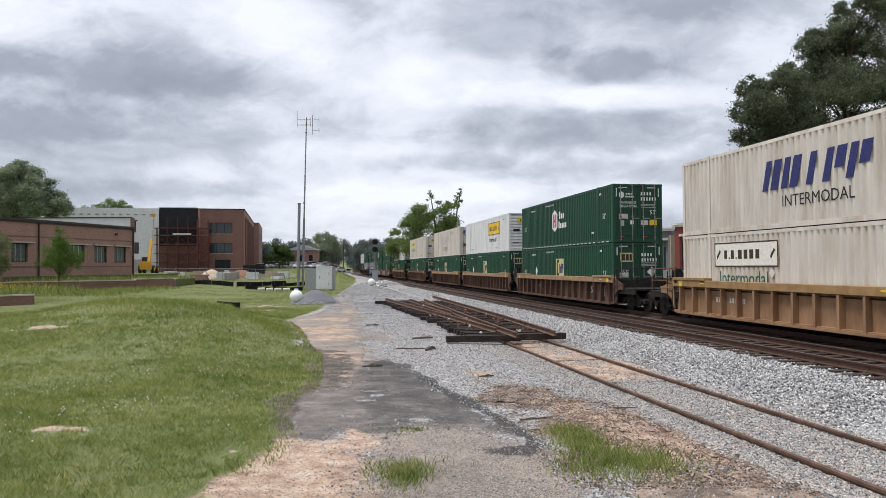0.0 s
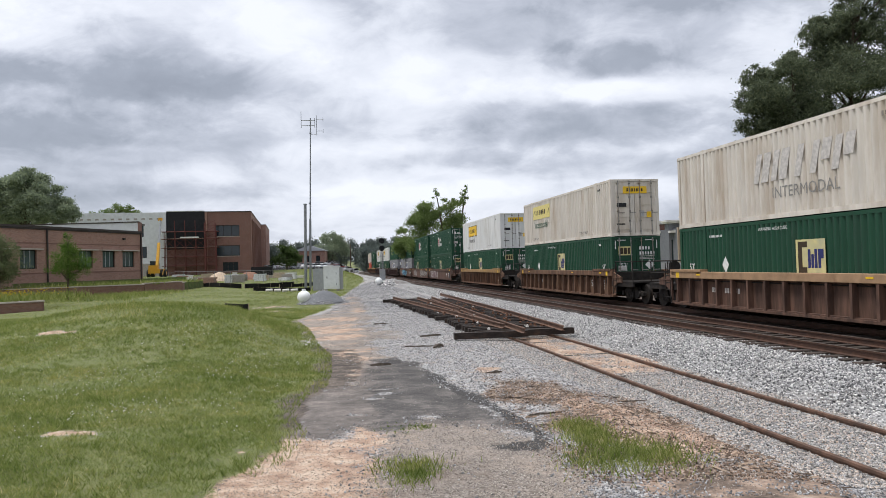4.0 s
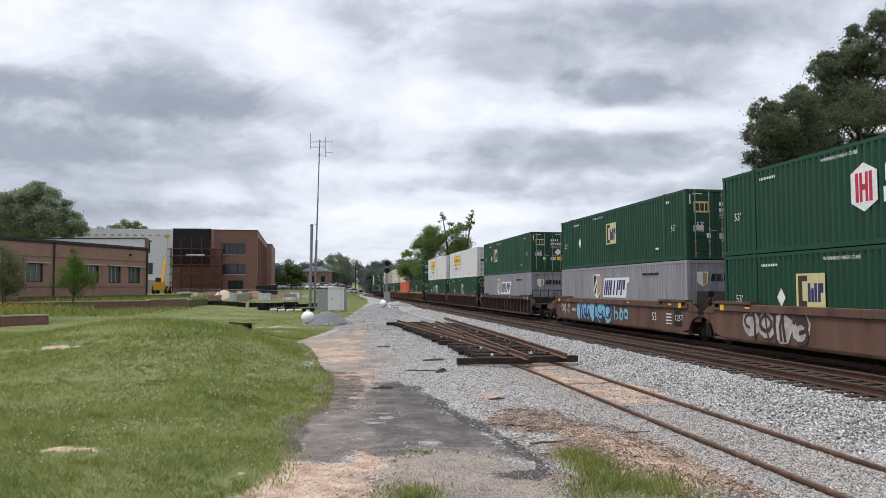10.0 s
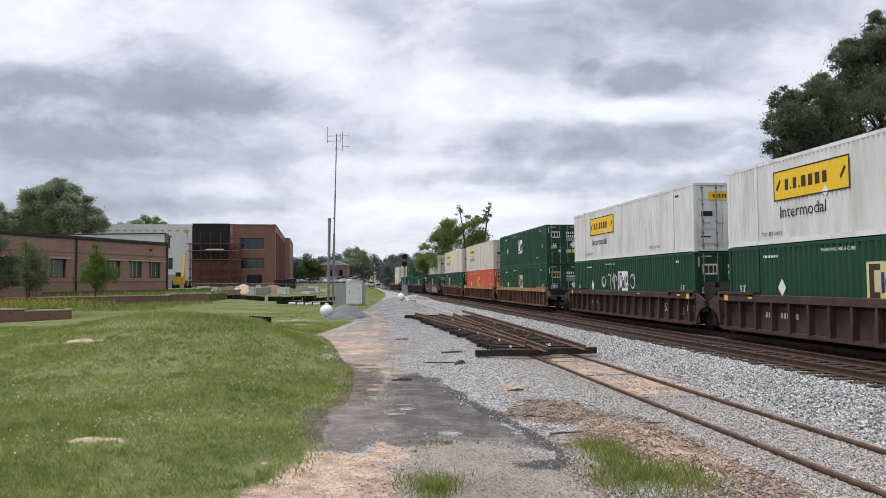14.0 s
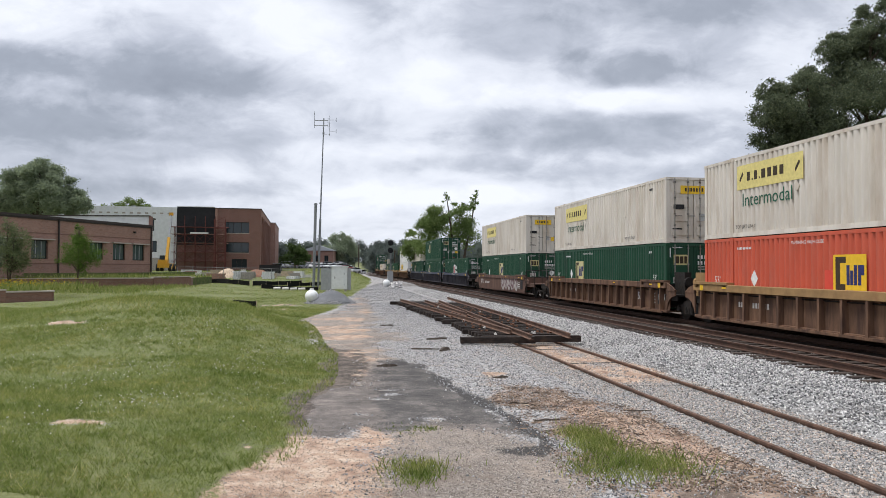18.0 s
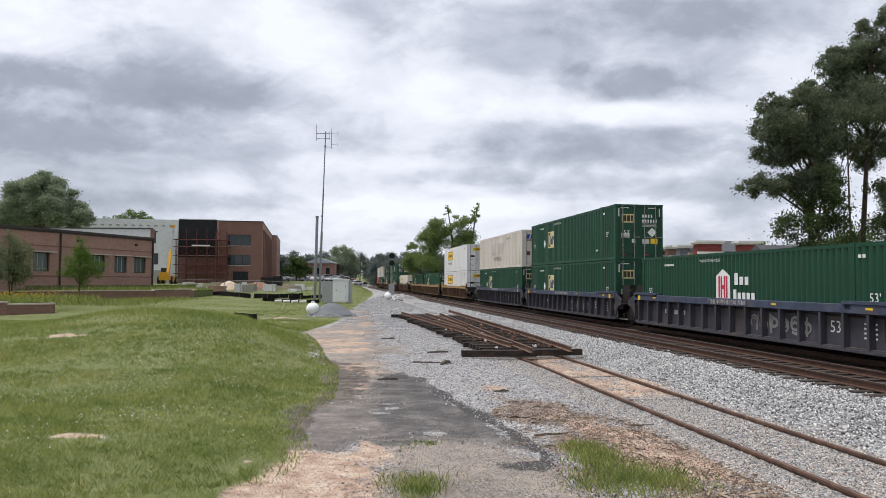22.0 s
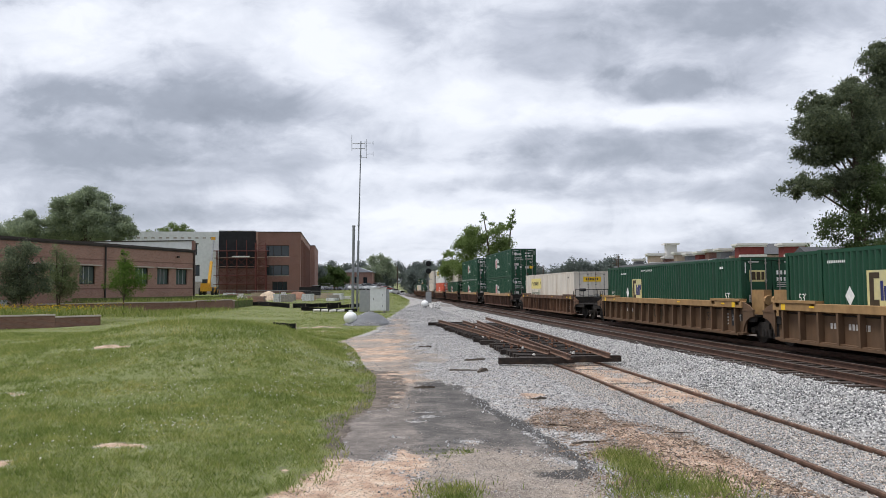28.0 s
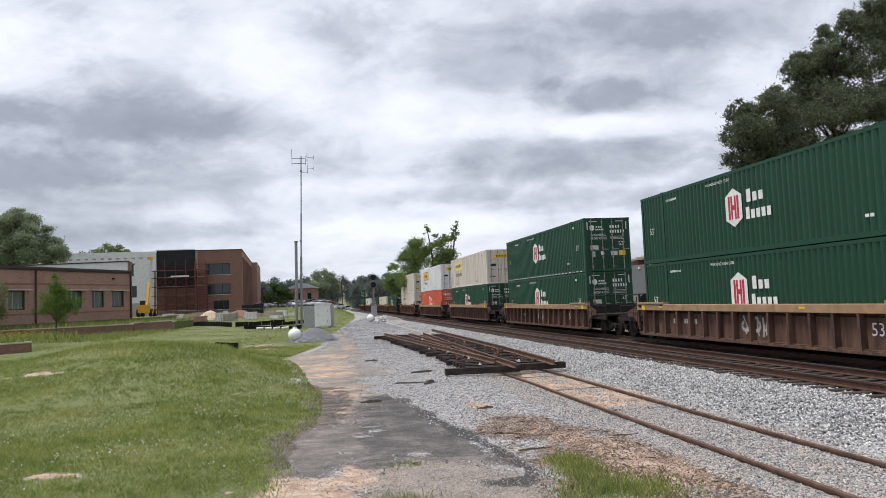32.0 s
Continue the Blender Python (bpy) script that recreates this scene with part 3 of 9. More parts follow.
def ground_material():
    m = bpy.data.materials.new("open_ground")
    m.use_nodes = True
    t = m.node_tree
    b = t.nodes["Principled BSDF"]
    co = t.nodes.new("ShaderNodeTexCoord")

    def noise(scale, detail=6, rough=0.6):
        n = t.nodes.new("ShaderNodeTexNoise")
        n.inputs["Scale"].default_value, n.inputs["Detail"].default_value, n.inputs["Roughness"].default_value = scale, detail, rough
        t.links.new(co.outputs["Object"], n.inputs["Vector"])
        return n.outputs[0]

    def mix(fac, a, c):
        n = nd(t, "ShaderNodeMix", data_type="RGBA")
        t.links.new(fac, n.inputs[0])
        t.links.new(a, n.inputs[6])
        t.links.new(c, n.inputs[7])
        return n.outputs[2]

    big, mid, grit = noise(0.35, 5), noise(3.0, 8, 0.7), noise(38.0, 4, 0.7)
    vor = t.nodes.new("ShaderNodeTexVoronoi")
    vor.inputs["Scale"].default_value = 24.0
    t.links.new(co.outputs["Object"], vor.inputs["Vector"])
    vc = t.nodes.new("ShaderNodeSeparateColor")
    t.links.new(vor.outputs["Color"], vc.inputs[0])
    fine = noise(110.0, 3, 0.6)
    gravel = ramp(t, [(0.0, (0.12, 0.114, 0.11)), (0.5, (0.30, 0.292, 0.288)), (1.0, (0.54, 0.53, 0.52))], vc.outputs[0])
    dusty = ramp(t, [(0.36, (0.215, 0.178, 0.15)), (0.64, (0.39, 0.335, 0.288))], grit)
    gravel = mix(ramp(t, [(0.48, (0, 0, 0)), (0.62, (0.75, 0.75, 0.75))], mid), gravel, dusty)
    vor_b = t.nodes.new("ShaderNodeTexVoronoi")
    vor_b.inputs["Scale"].default_value = 62.0
    t.links.new(co.outputs["Object"], vor_b.inputs["Vector"])
    vd = t.nodes.new("ShaderNodeSeparateColor")
    t.links.new(vor_b.outputs["Color"], vd.inputs[0])
    worn_dust = ramp(t, [(0.40, (0.60, 0.56, 0.53)), (0.5, (1, 1, 1)), (0.60, (1.18, 1.13, 1.08))], noise(0.7, 9, 0.72))
    dm = nd(t, "ShaderNodeMix", data_type="RGBA", blend_type="MULTIPLY")
    dm.inputs[0].default_value = 1.0
    t.links.new(dusty, dm.inputs[6])
    t.links.new(worn_dust, dm.inputs[7])
    dusty = dm.outputs[2]
    speck = ramp(t, [(0.0, (0.09, 0.075, 0.065)), (0.6, (0.225, 0.192, 0.166)), (1.0, (0.42, 0.375, 0.335))], vd.outputs[1])
    gritty = mix(ramp(t, [(0.42, (0.1, 0.1, 0.1)), (0.56, (0.9, 0.9, 0.9))], mid), dusty, speck)
    clay = ramp(t, [(0.36, (0.25, 0.152, 0.105)), (0.5, (0.46, 0.315, 0.225)), (0.64, (0.60, 0.475, 0.37))], mid)
    clay = mix(ramp(t, [(0.56, (0, 0, 0)), (0.64, (0.75, 0.75, 0.75))], fine), clay, speck)
    soil_shade_tone = ramp(t, [(0.36, (0.045, 0.035, 0.028)), (0.5, (0.10, 0.079, 0.064)), (0.64, (0.20, 0.163, 0.132))], mid)
    worn = noise(1.3, 11, 0.78)
    tarmac = ramp(t, [(0.36, (0.085, 0.073, 0.065)), (0.5, (0.155, 0.135, 0.122)), (0.62, (0.27, 0.23, 0.205))], worn)
    tar_dark = ramp(t, [(0.36, (0.045, 0.042, 0.04)), (0.5, (0.09, 0.082, 0.077)), (0.62, (0.18, 0.16, 0.147))], worn)
    black = ramp(t, [(0.36, (0.018, 0.017, 0.017)), (0.64, (0.085, 0.078, 0.073))], grit)
    spots = ramp(t, [(0.63, (0, 0, 0)), (0.68, (0.7, 0.7, 0.7))], noise(3.3, 9, 0.7))
    litter = ramp(t, [(0.36, (0.085, 0.062, 0.048)), (0.48, (0.19, 0.14, 0.108)), (0.56, (0.33, 0.235, 0.175)), (0.66, (0.44, 0.36, 0.30))], mid)
    turf = ramp(t, [(0.36, (0.088, 0.108, 0.034)), (0.5, (0.145, 0.165, 0.055)), (0.64, (0.21, 0.215, 0.088))], noise(5.0, 10, 0.78))
    dry = ramp(t, [(0.3, (0.16, 0.17, 0.06)), (0.7, (0.28, 0.25, 0.13))], grit)
    turf = mix(ramp(t, [(0.52, (0, 0, 0)), (0.72, (0.6, 0.6, 0.6))], big), turf, dry)
    at = t.nodes.new("ShaderNodeAttribute")
    at.attribute_name = "cover"
    sc = t.nodes.new("ShaderNodeSeparateColor")
    t.links.new(at.outputs["Color"], sc.inputs[0])
    at_b = t.nodes.new("ShaderNodeAttribute")
    at_b.attribute_name = "cover_b"
    sb = t.nodes.new("ShaderNodeSeparateColor")
    t.links.new(at_b.outputs["Color"], sb.inputs[0])
    ragged = math_node(t, "MULTIPLY", math_node(t, "SUBTRACT", noise(4.0, 10, 0.8), 0.5), 3.2)
    ragged_b = math_node(t, "MULTIPLY", math_node(t, "SUBTRACT", noise(11.0, 9, 0.8), 0.5), 3.2)

    def share(out, rag, lo=0.38, hi=0.62):
        return ramp(t, [(lo, (0, 0, 0)), (hi, (1, 1, 1))], math_node(t, "ADD", math_node(t, "MULTIPLY_ADD", out, 1.7, -0.35), rag))

    col = mix(share(sb.outputs[1], ragged), gravel, gritty)
    col = mix(share(at.outputs["Alpha"], ragged_b), col, litter)
    col = mix(share(sb.outputs[0], math_node(t, "MULTIPLY", ragged, 0.45)), col, soil_shade_tone)
    col = mix(share(sc.outputs[2], ragged_b), col, clay)
    tar = mix(spots, mix(share(sb.outputs[2], ragged), tarmac, tar_dark), dusty)
    col = mix(share(sc.outputs[1], ragged), col, tar)
    col = mix(share(at_b.outputs["Alpha"], ragged_b, 0.4, 0.7), col, black)
    col = mix(share(sc.outputs[0], ragged_b), col, turf)
    t.links.new(col, b.inputs["Base Color"])
    b.inputs["Roughness"].default_value = 0.9
    bn = t.nodes.new("ShaderNodeBump")
    bn.inputs["Strength"].default_value, bn.inputs["Distance"].default_value = 0.5, 0.03
    t.links.new(math_node(t, "ADD", vor.outputs[0], math_node(t, "ADD", grit, mid)), bn.inputs["Height"])
    t.links.new(bn.outputs[0], b.inputs["Normal"])
    return m


def lines(lo, hi, step, reach, grow):
    """Grid lines: even from lo to hi, then ever wider apart out to the reach on both sides."""
    mid = list(np.arange(lo, hi + 1e-6, step))
    d, up_ = step, [mid[-1]]
    while up_[-1] < reach:
        d *= grow
        up_.append(up_[-1] + d)
    d, dn = step, [mid[0]]
    while dn[-1] > -reach:
        d *= grow
        dn.append(dn[-1] - d)
    return np.array(dn[1:][::-1] + mid + up_[1:])


gx, gy = lines(-11, 7, 0.11, 2600, 1.07), lines(6.5, 25, 0.11, 2600, 1.07)
ground_me, ground_co = grid_mesh("ground", gx, gy, land, ground_material())
ground_cover = np.stack(covers(ground_co[:, 0], ground_co[:, 1]), -1).astype(np.float32)
for key, k0 in (("cover", 0), ("cover_b", 4)):
    layer = ground_me.attributes.new(key, "FLOAT_COLOR", "POINT")
    layer.data.foreach_set("color", ground_cover[:, k0:k0 + 4].ravel())
ground = tagged(new("ground", ground_me), "open ground of lawn, gravel, clay and worn tarmac", "ground", kind="structure")


def height(x, y):
    return float(land(np.array(x), np.array(y)))


# ---- ballast and stones ----
BED = ((7.2, -0.60), (8.05, -0.48), (8.5, -0.32), (9.2, -0.18), (10.2, -0.12), (10.6, -0.135), (13.1, -0.135), (13.7, -0.12), (14.3, -0.19), (17.3, -0.21), (18.4, -0.32), (20.5, -0.85))
bed_s = np.concatenate([np.arange(4, 60, 0.5), np.arange(60, 215, 3), np.arange(215, 460, 8)])
bed_p = np.concatenate([np.arange(7.2, 11, 0.25), np.arange(11, 20.6, 0.7)])
bed_co = []
for s_ in bed_s:
    for p_ in bed_p:
        bx, by, _ = track_xy(s_, p_)
        bed_co.append((bx, by, np.interp(p_, [q[0] for q in BED], [q[1] for q in BED])))
bed_co = np.array(bed_co)
bed_co[:, 2] += 0.02 * wave(bed_co[:, 0], bed_co[:, 1], 2.5, 21)
bi = np.arange(len(bed_co)).reshape(len(bed_s), len(bed_p))
M["ballast"] = material("crushed_granite_ballast", (0.29, 0.285, 0.28), 0.9, 0, 0.55, 26, 0.9, 22, (0.17, 0.15, 0.135), (0.5, 0.7), 0.6)
M["bed"] = material("oily_track_bed", (0.075, 0.062, 0.052), 0.9, 0, 0.5, 26, 0.9, 22, (0.14, 0.12, 0.10), (0.5, 0.7), 1.6)
ballast = tagged(new("ballast", soup("ballast", bed_co, np.stack([bi[:-1, :-1], bi[:-1, 1:], bi[1:, 1:], bi[1:, :-1]], -1).reshape(-1, 4), M["ballast"])),
                 "bank of pale crushed granite under the tracks", "ballast", kind="structure")

ballast.data.materials.append(M["bed"])
mid_p = (bed_p[:-1] + bed_p[1:]) / 2
ballast.data.polygons.foreach_set("material_index", np.tile(((mid_p > 13.4) | ((mid_p > 10.9) & (mid_p < 12.9))).astype(np.int32), len(bed_s) - 1))

OCTA = np.array([(1, 0, 0), (-1, 0, 0), (0, 1, 0), (0, -1, 0), (0, 0, 1), (0, 0, -1)], float)
OCTA_F = np.array([(0, 2, 4), (2, 1, 4), (1, 3, 4), (3, 0, 4), (2, 0, 5), (1, 2, 5), (3, 1, 5), (0, 3, 5)])


def pebbles(name, centres, size, mat, seed):
    """Loose angular stones, one small eight-sided lump at each centre."""
    rng = np.random.RandomState(seed)
    n = len(centres)
    a = rng.normal(size=(n, 3, 3))
    q, _ = np.linalg.qr(a)
    sc_ = size[:, None, None] * rng.uniform(0.55, 1.15, (n, 6, 1)) * np.array([1.0, 0.8, 0.6])[None, None, :]
    v = np.einsum("nij,nkj->nki", q, OCTA[None] * sc_) + centres[:, None, :]
    f = OCTA_F[None] + 6 * np.arange(n)[:, None, None]
    return soup(name, v.reshape(-1, 3), f.reshape(-1, 3), mat)


STONE = island_material("grey_granite_stones", [(0.0, (0.06, 0.06, 0.064)), (0.35, (0.29, 0.285, 0.285)), (0.65, (0.52, 0.51, 0.505)), (0.9, (0.68, 0.665, 0.65)), (1.0, (0.80, 0.78, 0.75))])
STONE_B = island_material("blue_grey_gravel_stones", [(0.0, (0.075, 0.074, 0.076)), (0.4, (0.215, 0.213, 0.22)), (0.8, (0.37, 0.37, 0.38)), (1.0, (0.60, 0.60, 0.60))])
rng = np.random.RandomState(4)


def scatter_bed(n, s0, s1, p0, p1, lo, hi, seed):
    r = np.random.RandomState(seed)
    s_ = s0 + (s1 - s0) * r.uniform(0, 1, n) ** 1.5
    p_ = r.uniform(p0, p1, n)
    X, Y = s_ * AX + p_ * AY, s_ * AY - p_ * AX
    Z = np.interp(p_, [q[0] for q in BED], [q[1] for q in BED]) + r.uniform(-0.01, 0.03, n)
    return np.stack([X, Y, Z], -1), r.uniform(lo, hi, n)


c1, z1 = scatter_bed(76000, 8, 78, 7.9, 11.0, 0.019, 0.042, 31)
tagged(new("ballast_stones", pebbles("ballast_stones", c1, z1, STONE, 32)), "loose pale granite stones on the track bank", "stones", kind="stuff")
c2, z2 = scatter_bed(4500, 9, 50, 12.7, 13.6, 0.025, 0.05, 33)
tagged(new("track_stones", pebbles("track_stones", c2, z2, STONE, 34)), "grey stones between the two tracks", "stones", kind="stuff")
rx_, ry_ = rng.uniform(-7, 7.6, 110000), 7 + 45 * rng.uniform(0, 1, 110000) ** 1.8
cg, ct, cc, cl, cs, ci = covers(rx_, ry_)[:6]
pp_ = rx_ * AY - ry_ * AX
rim_ = rx_ - path_edge(ry_)
at_rim = (rim_ < 0.5) & (ry_ > 10.3) & (ry_ < 26)
keep = ~at_rim & (np.maximum.reduce([cg * 2.2, ct * 0.99, cc * 1.15, cl * 0.8, cs * 0.96, ci * 0.95]) < rng.uniform(0.15, 0.97, len(rx_))) & (pp_ < 7.7)
gxk, gyk = rx_[keep][:42000], ry_[keep][:42000]
tagged(new("gravel_stones", pebbles("gravel_stones", np.stack([gxk, gyk, land(gxk, gyk) + 0.004], -1), np.random.RandomState(9).uniform(0.008, 0.028, len(gxk)) * (0.8 + gyk / 45), STONE_B, 35)),
       "blue-grey gravel stones beside the siding", "gravel", kind="stuff")

# grey and tan stones between the siding rails and beside them
MIXED = island_material("mixed_grey_and_tan_stones", [(0.0, (0.07, 0.065, 0.06)), (0.3, (0.28, 0.268, 0.255)), (0.6, (0.46, 0.44, 0.42)), (0.8, (0.50, 0.38, 0.30)), (1.0, (0.72, 0.69, 0.65))])
rs = np.random.RandomState(71)
s_, p_ = 7.2 + 20 * rs.uniform(0, 1, 40000) ** 1.5, rs.uniform(4.9, 8.15, 40000)
X_, Y_ = s_ * AX + p_ * AY, s_ * AY - p_ * AX
cv_ = covers(X_, Y_)
ok = (np.maximum(cv_[2] * 0.9, cv_[3] * 0.6) < rs.uniform(0.1, 1.0, len(X_))) & (cv_[0] < 0.5)
X_, Y_ = X_[ok], Y_[ok]
tagged(new("siding_stones", pebbles("siding_stones", np.stack([X_, Y_, land(X_, Y_) + 0.006], -1), rs.uniform(0.010, 0.030, len(X_)), MIXED, 72)), "grey and tan stones around the siding rails", "stones", kind="stuff")
X_, Y_ = rs.uniform(0.6, 5.2, 30000), 7.5 + 10 * rs.uniform(0, 1, 30000) ** 1.3
cv_ = covers(X_, Y_)
ok = (cv_[3] > rs.uniform(0.1, 0.9, len(X_))) & (cv_[0] < 0.5)
X_, Y_ = X_[ok][:13000], Y_[ok][:13000]
EARTH = island_material("brown_earth_crumbs", [(0.0, (0.05, 0.036, 0.028)), (0.35, (0.16, 0.115, 0.085)), (0.6, (0.33, 0.21, 0.145)), (0.85, (0.34, 0.31, 0.285)), (1.0, (0.55, 0.46, 0.39))])
tagged(new("earth_crumbs", pebbles("earth_crumbs", np.stack([X_, Y_, land(X_, Y_) + 0.003], -1), rs.uniform(0.006, 0.024, len(X_)), EARTH, 73)), "crumbs of earth, stone and bark beside the siding", "earth crumbs", kind="stuff")
X_, Y_ = rs.uniform(-11.5, 3.0, 30000), rs.uniform(44, 125, 30000)
cv_ = covers(X_, Y_)
ok = (cv_[0] < 0.3) & (X_ * AY - Y_ * AX < 8.0) & (np.maximum(cv_[2], cv_[5]) * 0.8 < rs.uniform(0, 1, len(X_)))
X_, Y_ = X_[ok][:8000], Y_[ok][:8000]
tagged(new("far_gravel_stones", pebbles("far_gravel_stones", np.stack([X_, Y_, land(X_, Y_) + 0.01], -1), rs.uniform(0.02, 0.06, len(X_)) * (0.6 + Y_ / 110), STONE_B, 74)), "grey gravel stones on the far yard", "gravel", kind="stuff")

# fine tan grit where the path is bare
GRITS = island_material("tan_grit", [(0.0, (0.10, 0.085, 0.07)), (0.4, (0.25, 0.21, 0.175)), (0.8, (0.42, 0.36, 0.31)), (1.0, (0.60, 0.55, 0.50))])
fx_, fy_ = rng.uniform(-3.2, 3.4, 60000), 7 + 14 * rng.uniform(0, 1, 60000) ** 1.6
cv_ = covers(fx_, fy_)
keep = (cv_[0] < 0.4) & (np.maximum.reduce([cv_[2], cv_[5], 0.5 * cv_[4], 0.35 * cv_[3], 0.12 * cv_[1]]) > rng.uniform(0.05, 1.0, len(fx_)))
fx_, fy_ = fx_[keep][:26000], fy_[keep][:26000]
tagged(new("path_grit", pebbles("path_grit", np.stack([fx_, fy_, land(fx_, fy_) + 0.002], -1), np.random.RandomState(19).uniform(0.004, 0.013, len(fx_)), GRITS, 36)), "fine tan grit on the bare path", "grit", kind="stuff")


# ---- rails and ties ----
RAIL = ((-0.07, 0.0), (0.07, 0.0), (0.07, 0.012), (0.012, 0.035), (0.010, 0.125), (0.036, 0.135), (0.036, 0.17), (-0.036, 0.17), (-0.036, 0.135), (-0.010, 0.125), (-0.012, 0.035), (-0.07, 0.012))


def rail_mesh(name, pts, mats):
    """A rail along points (x, y, z of the head)."""
    bm = bmesh.new()
    rings = []
    for i, p in enumerate(pts):
        a, c = Vector(pts[max(0, i - 1)]), Vector(pts[min(len(pts) - 1, i + 1)])
        d = (c - a).normalized()
        side = Vector((d.y, -d.x, 0)).normalized()
        rings.append([bm.verts.new(Vector(p) + side * u + Vector((0, 0, w - 0.17))) for u, w in RAIL])
    k = len(RAIL)
    for r0, r1 in zip(rings, rings[1:]):
        for j in range(k):
            f = bm.faces.new((r0[j], r0[(j + 1) % k], r1[(j + 1) % k], r1[j]))
            if j == 6:
                f.material_index = 1
    bm.faces.new(rings[0])
    bm.faces.new(rings[-1][::-1])
    return to_mesh(name, bm, mats)


def along(p, z, s0=4.0, s1=420.0):
    ss = [s0, s0 + 20, 60, 120, 214] + list(range(216, int(s1) + 1, 12))
    return [(*track_xy(s_, p)[:2], z) for s_ in ss]


def tie_mesh(name, length, mat):
    bm = boxes((-length / 2, -0.11, -0.17, length / 2, 0.11, 0.0))
    bmesh.ops.bevel(bm, geom=list(bm.edges), offset=0.012, segments=1, affect="EDGES")
    return to_mesh(name, bm, mat)


TIE = tie_mesh("tie", 2.6, M["tie"])


def railway(label, pc, ztop, tie_to):
    tr = thing("railway_track", label, "railway track", "main tracks", "structure")
    for off in (-0.75, 0.75):
        part("rail", rail_mesh("rail", along(pc + off, ztop), [M["rail"], M["railtop"]]), None, tr)
    s_ = 9.0
    while s_ < tie_to:
        x, y, h = track_xy(s_ + random.uniform(-0.04, 0.04), pc + random.uniform(-0.06, 0.06))
        ob = new("tie", TIE)
        ob.parent = tr
        ob.matrix_basis = pose(x, y, ztop - 0.175, 0, 0, h + random.uniform(-1, 1))
        s_ += 0.54
    return tr


near_track = railway("empty main track with brown rails on dark ties", 11.85, 0.10, 90)
train_track = railway("main track with brown rails under the freight train", 15.715, 0.0, 60)

siding = thing("siding_track", "rusty disused siding half buried in gravel", "railway track", "", "structure")
SID_S = (6, 9, 11.2, 14, 17, 21, 30, 43, 52, 60, 70, 79)
for off in (0.0, 1.505):
    pts = []
    for s_ in SID_S:
        p_ = float(np.interp(s_, (6, 16, 24, 30, 43, 60, 79), (6.17, 6.15, 6.2, 5.98, 5.76, 4.9, 3.7))) + off
        x, y, _ = track_xy(s_, p_)
        pts.append((x, y, float(np.interp(s_, (6, 24, 50, 79), (-0.35, -0.36, -0.34, -0.37)))))
    part("rail", rail_mesh("rail", pts, [M["rail_old"], M["rail_old"]]), None, siding)
OLD_TIE = tie_mesh("tie", 2.4, M["tie"])
for k in range(22):
    s_ = 13.6 + k * 0.56 + random.uniform(-0.1, 0.1)
    x, y, h = track_xy(s_, 6.93 + random.uniform(-0.1, 0.1))
    ob = new("tie", OLD_TIE)
    ob.parent = siding
    ob.matrix_basis = pose(x, y, height(x, y) - 0.012 + random.uniform(-0.025, 0.022), 0, 0, h + random.uniform(-4, 4))

SCRAP = [(-3.05, 31.5, 0.6, 0.12, 10), (-0.75, 25.6, 0.75, 0.14, 25), (-1.0, 22.4, 0.9, 0.10, 5), (-0.45, 22.0, 0.5, 0.2, 60), (0.9, 16.0, 0.35, 0.1, 20), (2.75, 12.25, 0.9, 0.035, 8), (1.15, 12.6, 0.45, 0.07, -30), (1.35, 11.2, 0.5, 0.06, 15), (-1.75, 17.9, 0.5, 0.12, 15), (5.2, 15.6, 0.3, 0.12, 70)]

# the switch panel that lies on the siding
panel = thing("switch_panel", "dismantled track switch panel of rusty rails on black timbers", "track panel")
PTOP = -0.13
for k in range(46):
    s_ = 24.3 + 0.53 * k + random.uniform(-0.05, 0.05)
    lo = float(np.interp(s_, (24, 31, 40, 49), (4.95, 4.95, 4.6, 4.3))) + random.choice((0, 0, 0.05, 0.32, -0.12)) + random.uniform(-0.04, 0.04)
    hi = float(np.interp(s_, (24, 30, 49), (8.1, 8.35, 8.75))) + random.uniform(-0.12, 0.08)
    x, y, h = track_xy(s_, (lo + hi) / 2)
    bm = boxes((-(hi - lo) / 2, -0.115, -0.17, (hi - lo) / 2, 0.115, 0))
    ob = part("timber", bm, M["tie_black"], panel)
    ob.matrix_basis = pose(x, y, PTOP + random.uniform(-0.015, 0.01), 0, 0, h + random.uniform(-0.8, 0.8))
for (s_, lo, hi) in ((23.5, 4.15, 6.6), (23.75, 6.1, 8.25), (49.0, 3.9, 6.5)):
    x, y, h = track_xy(s_, (lo + hi) / 2)
    ob = part("head_timber", boxes((-(hi - lo) / 2, -0.13, -0.2, (hi - lo) / 2, 0.13, 0.0)), M["tie_black"], panel)
    ob.matrix_basis = pose(x, y, PTOP + 0.02, 0, 0, h + random.uniform(-2, 2))
for name, (sa, pa), (sm, pm), (sb, pb) in (("stock_rail", (22.9, 7.62), (31, 7.95), (53, 8.40)), ("closure_rail", (22.6, 6.25), (31, 6.42), (47.8, 7.0)),
                                            ("curved_rail", (24.5, 6.05), (31.4, 5.72), (49.6, 4.65)), ("switch_point", (34, 6.3), (41, 6.2), (48, 6.1))):
    pts = [(*track_xy(float(s_), float(np.interp(s_, (sa, sm, sb), (pa, pm, pb))))[:2], PTOP + 0.175) for s_ in np.linspace(sa, sb, 9)]
    part(name, rail_mesh(name, pts, [M["rail_old"], M["rail_old"]]), None, panel)
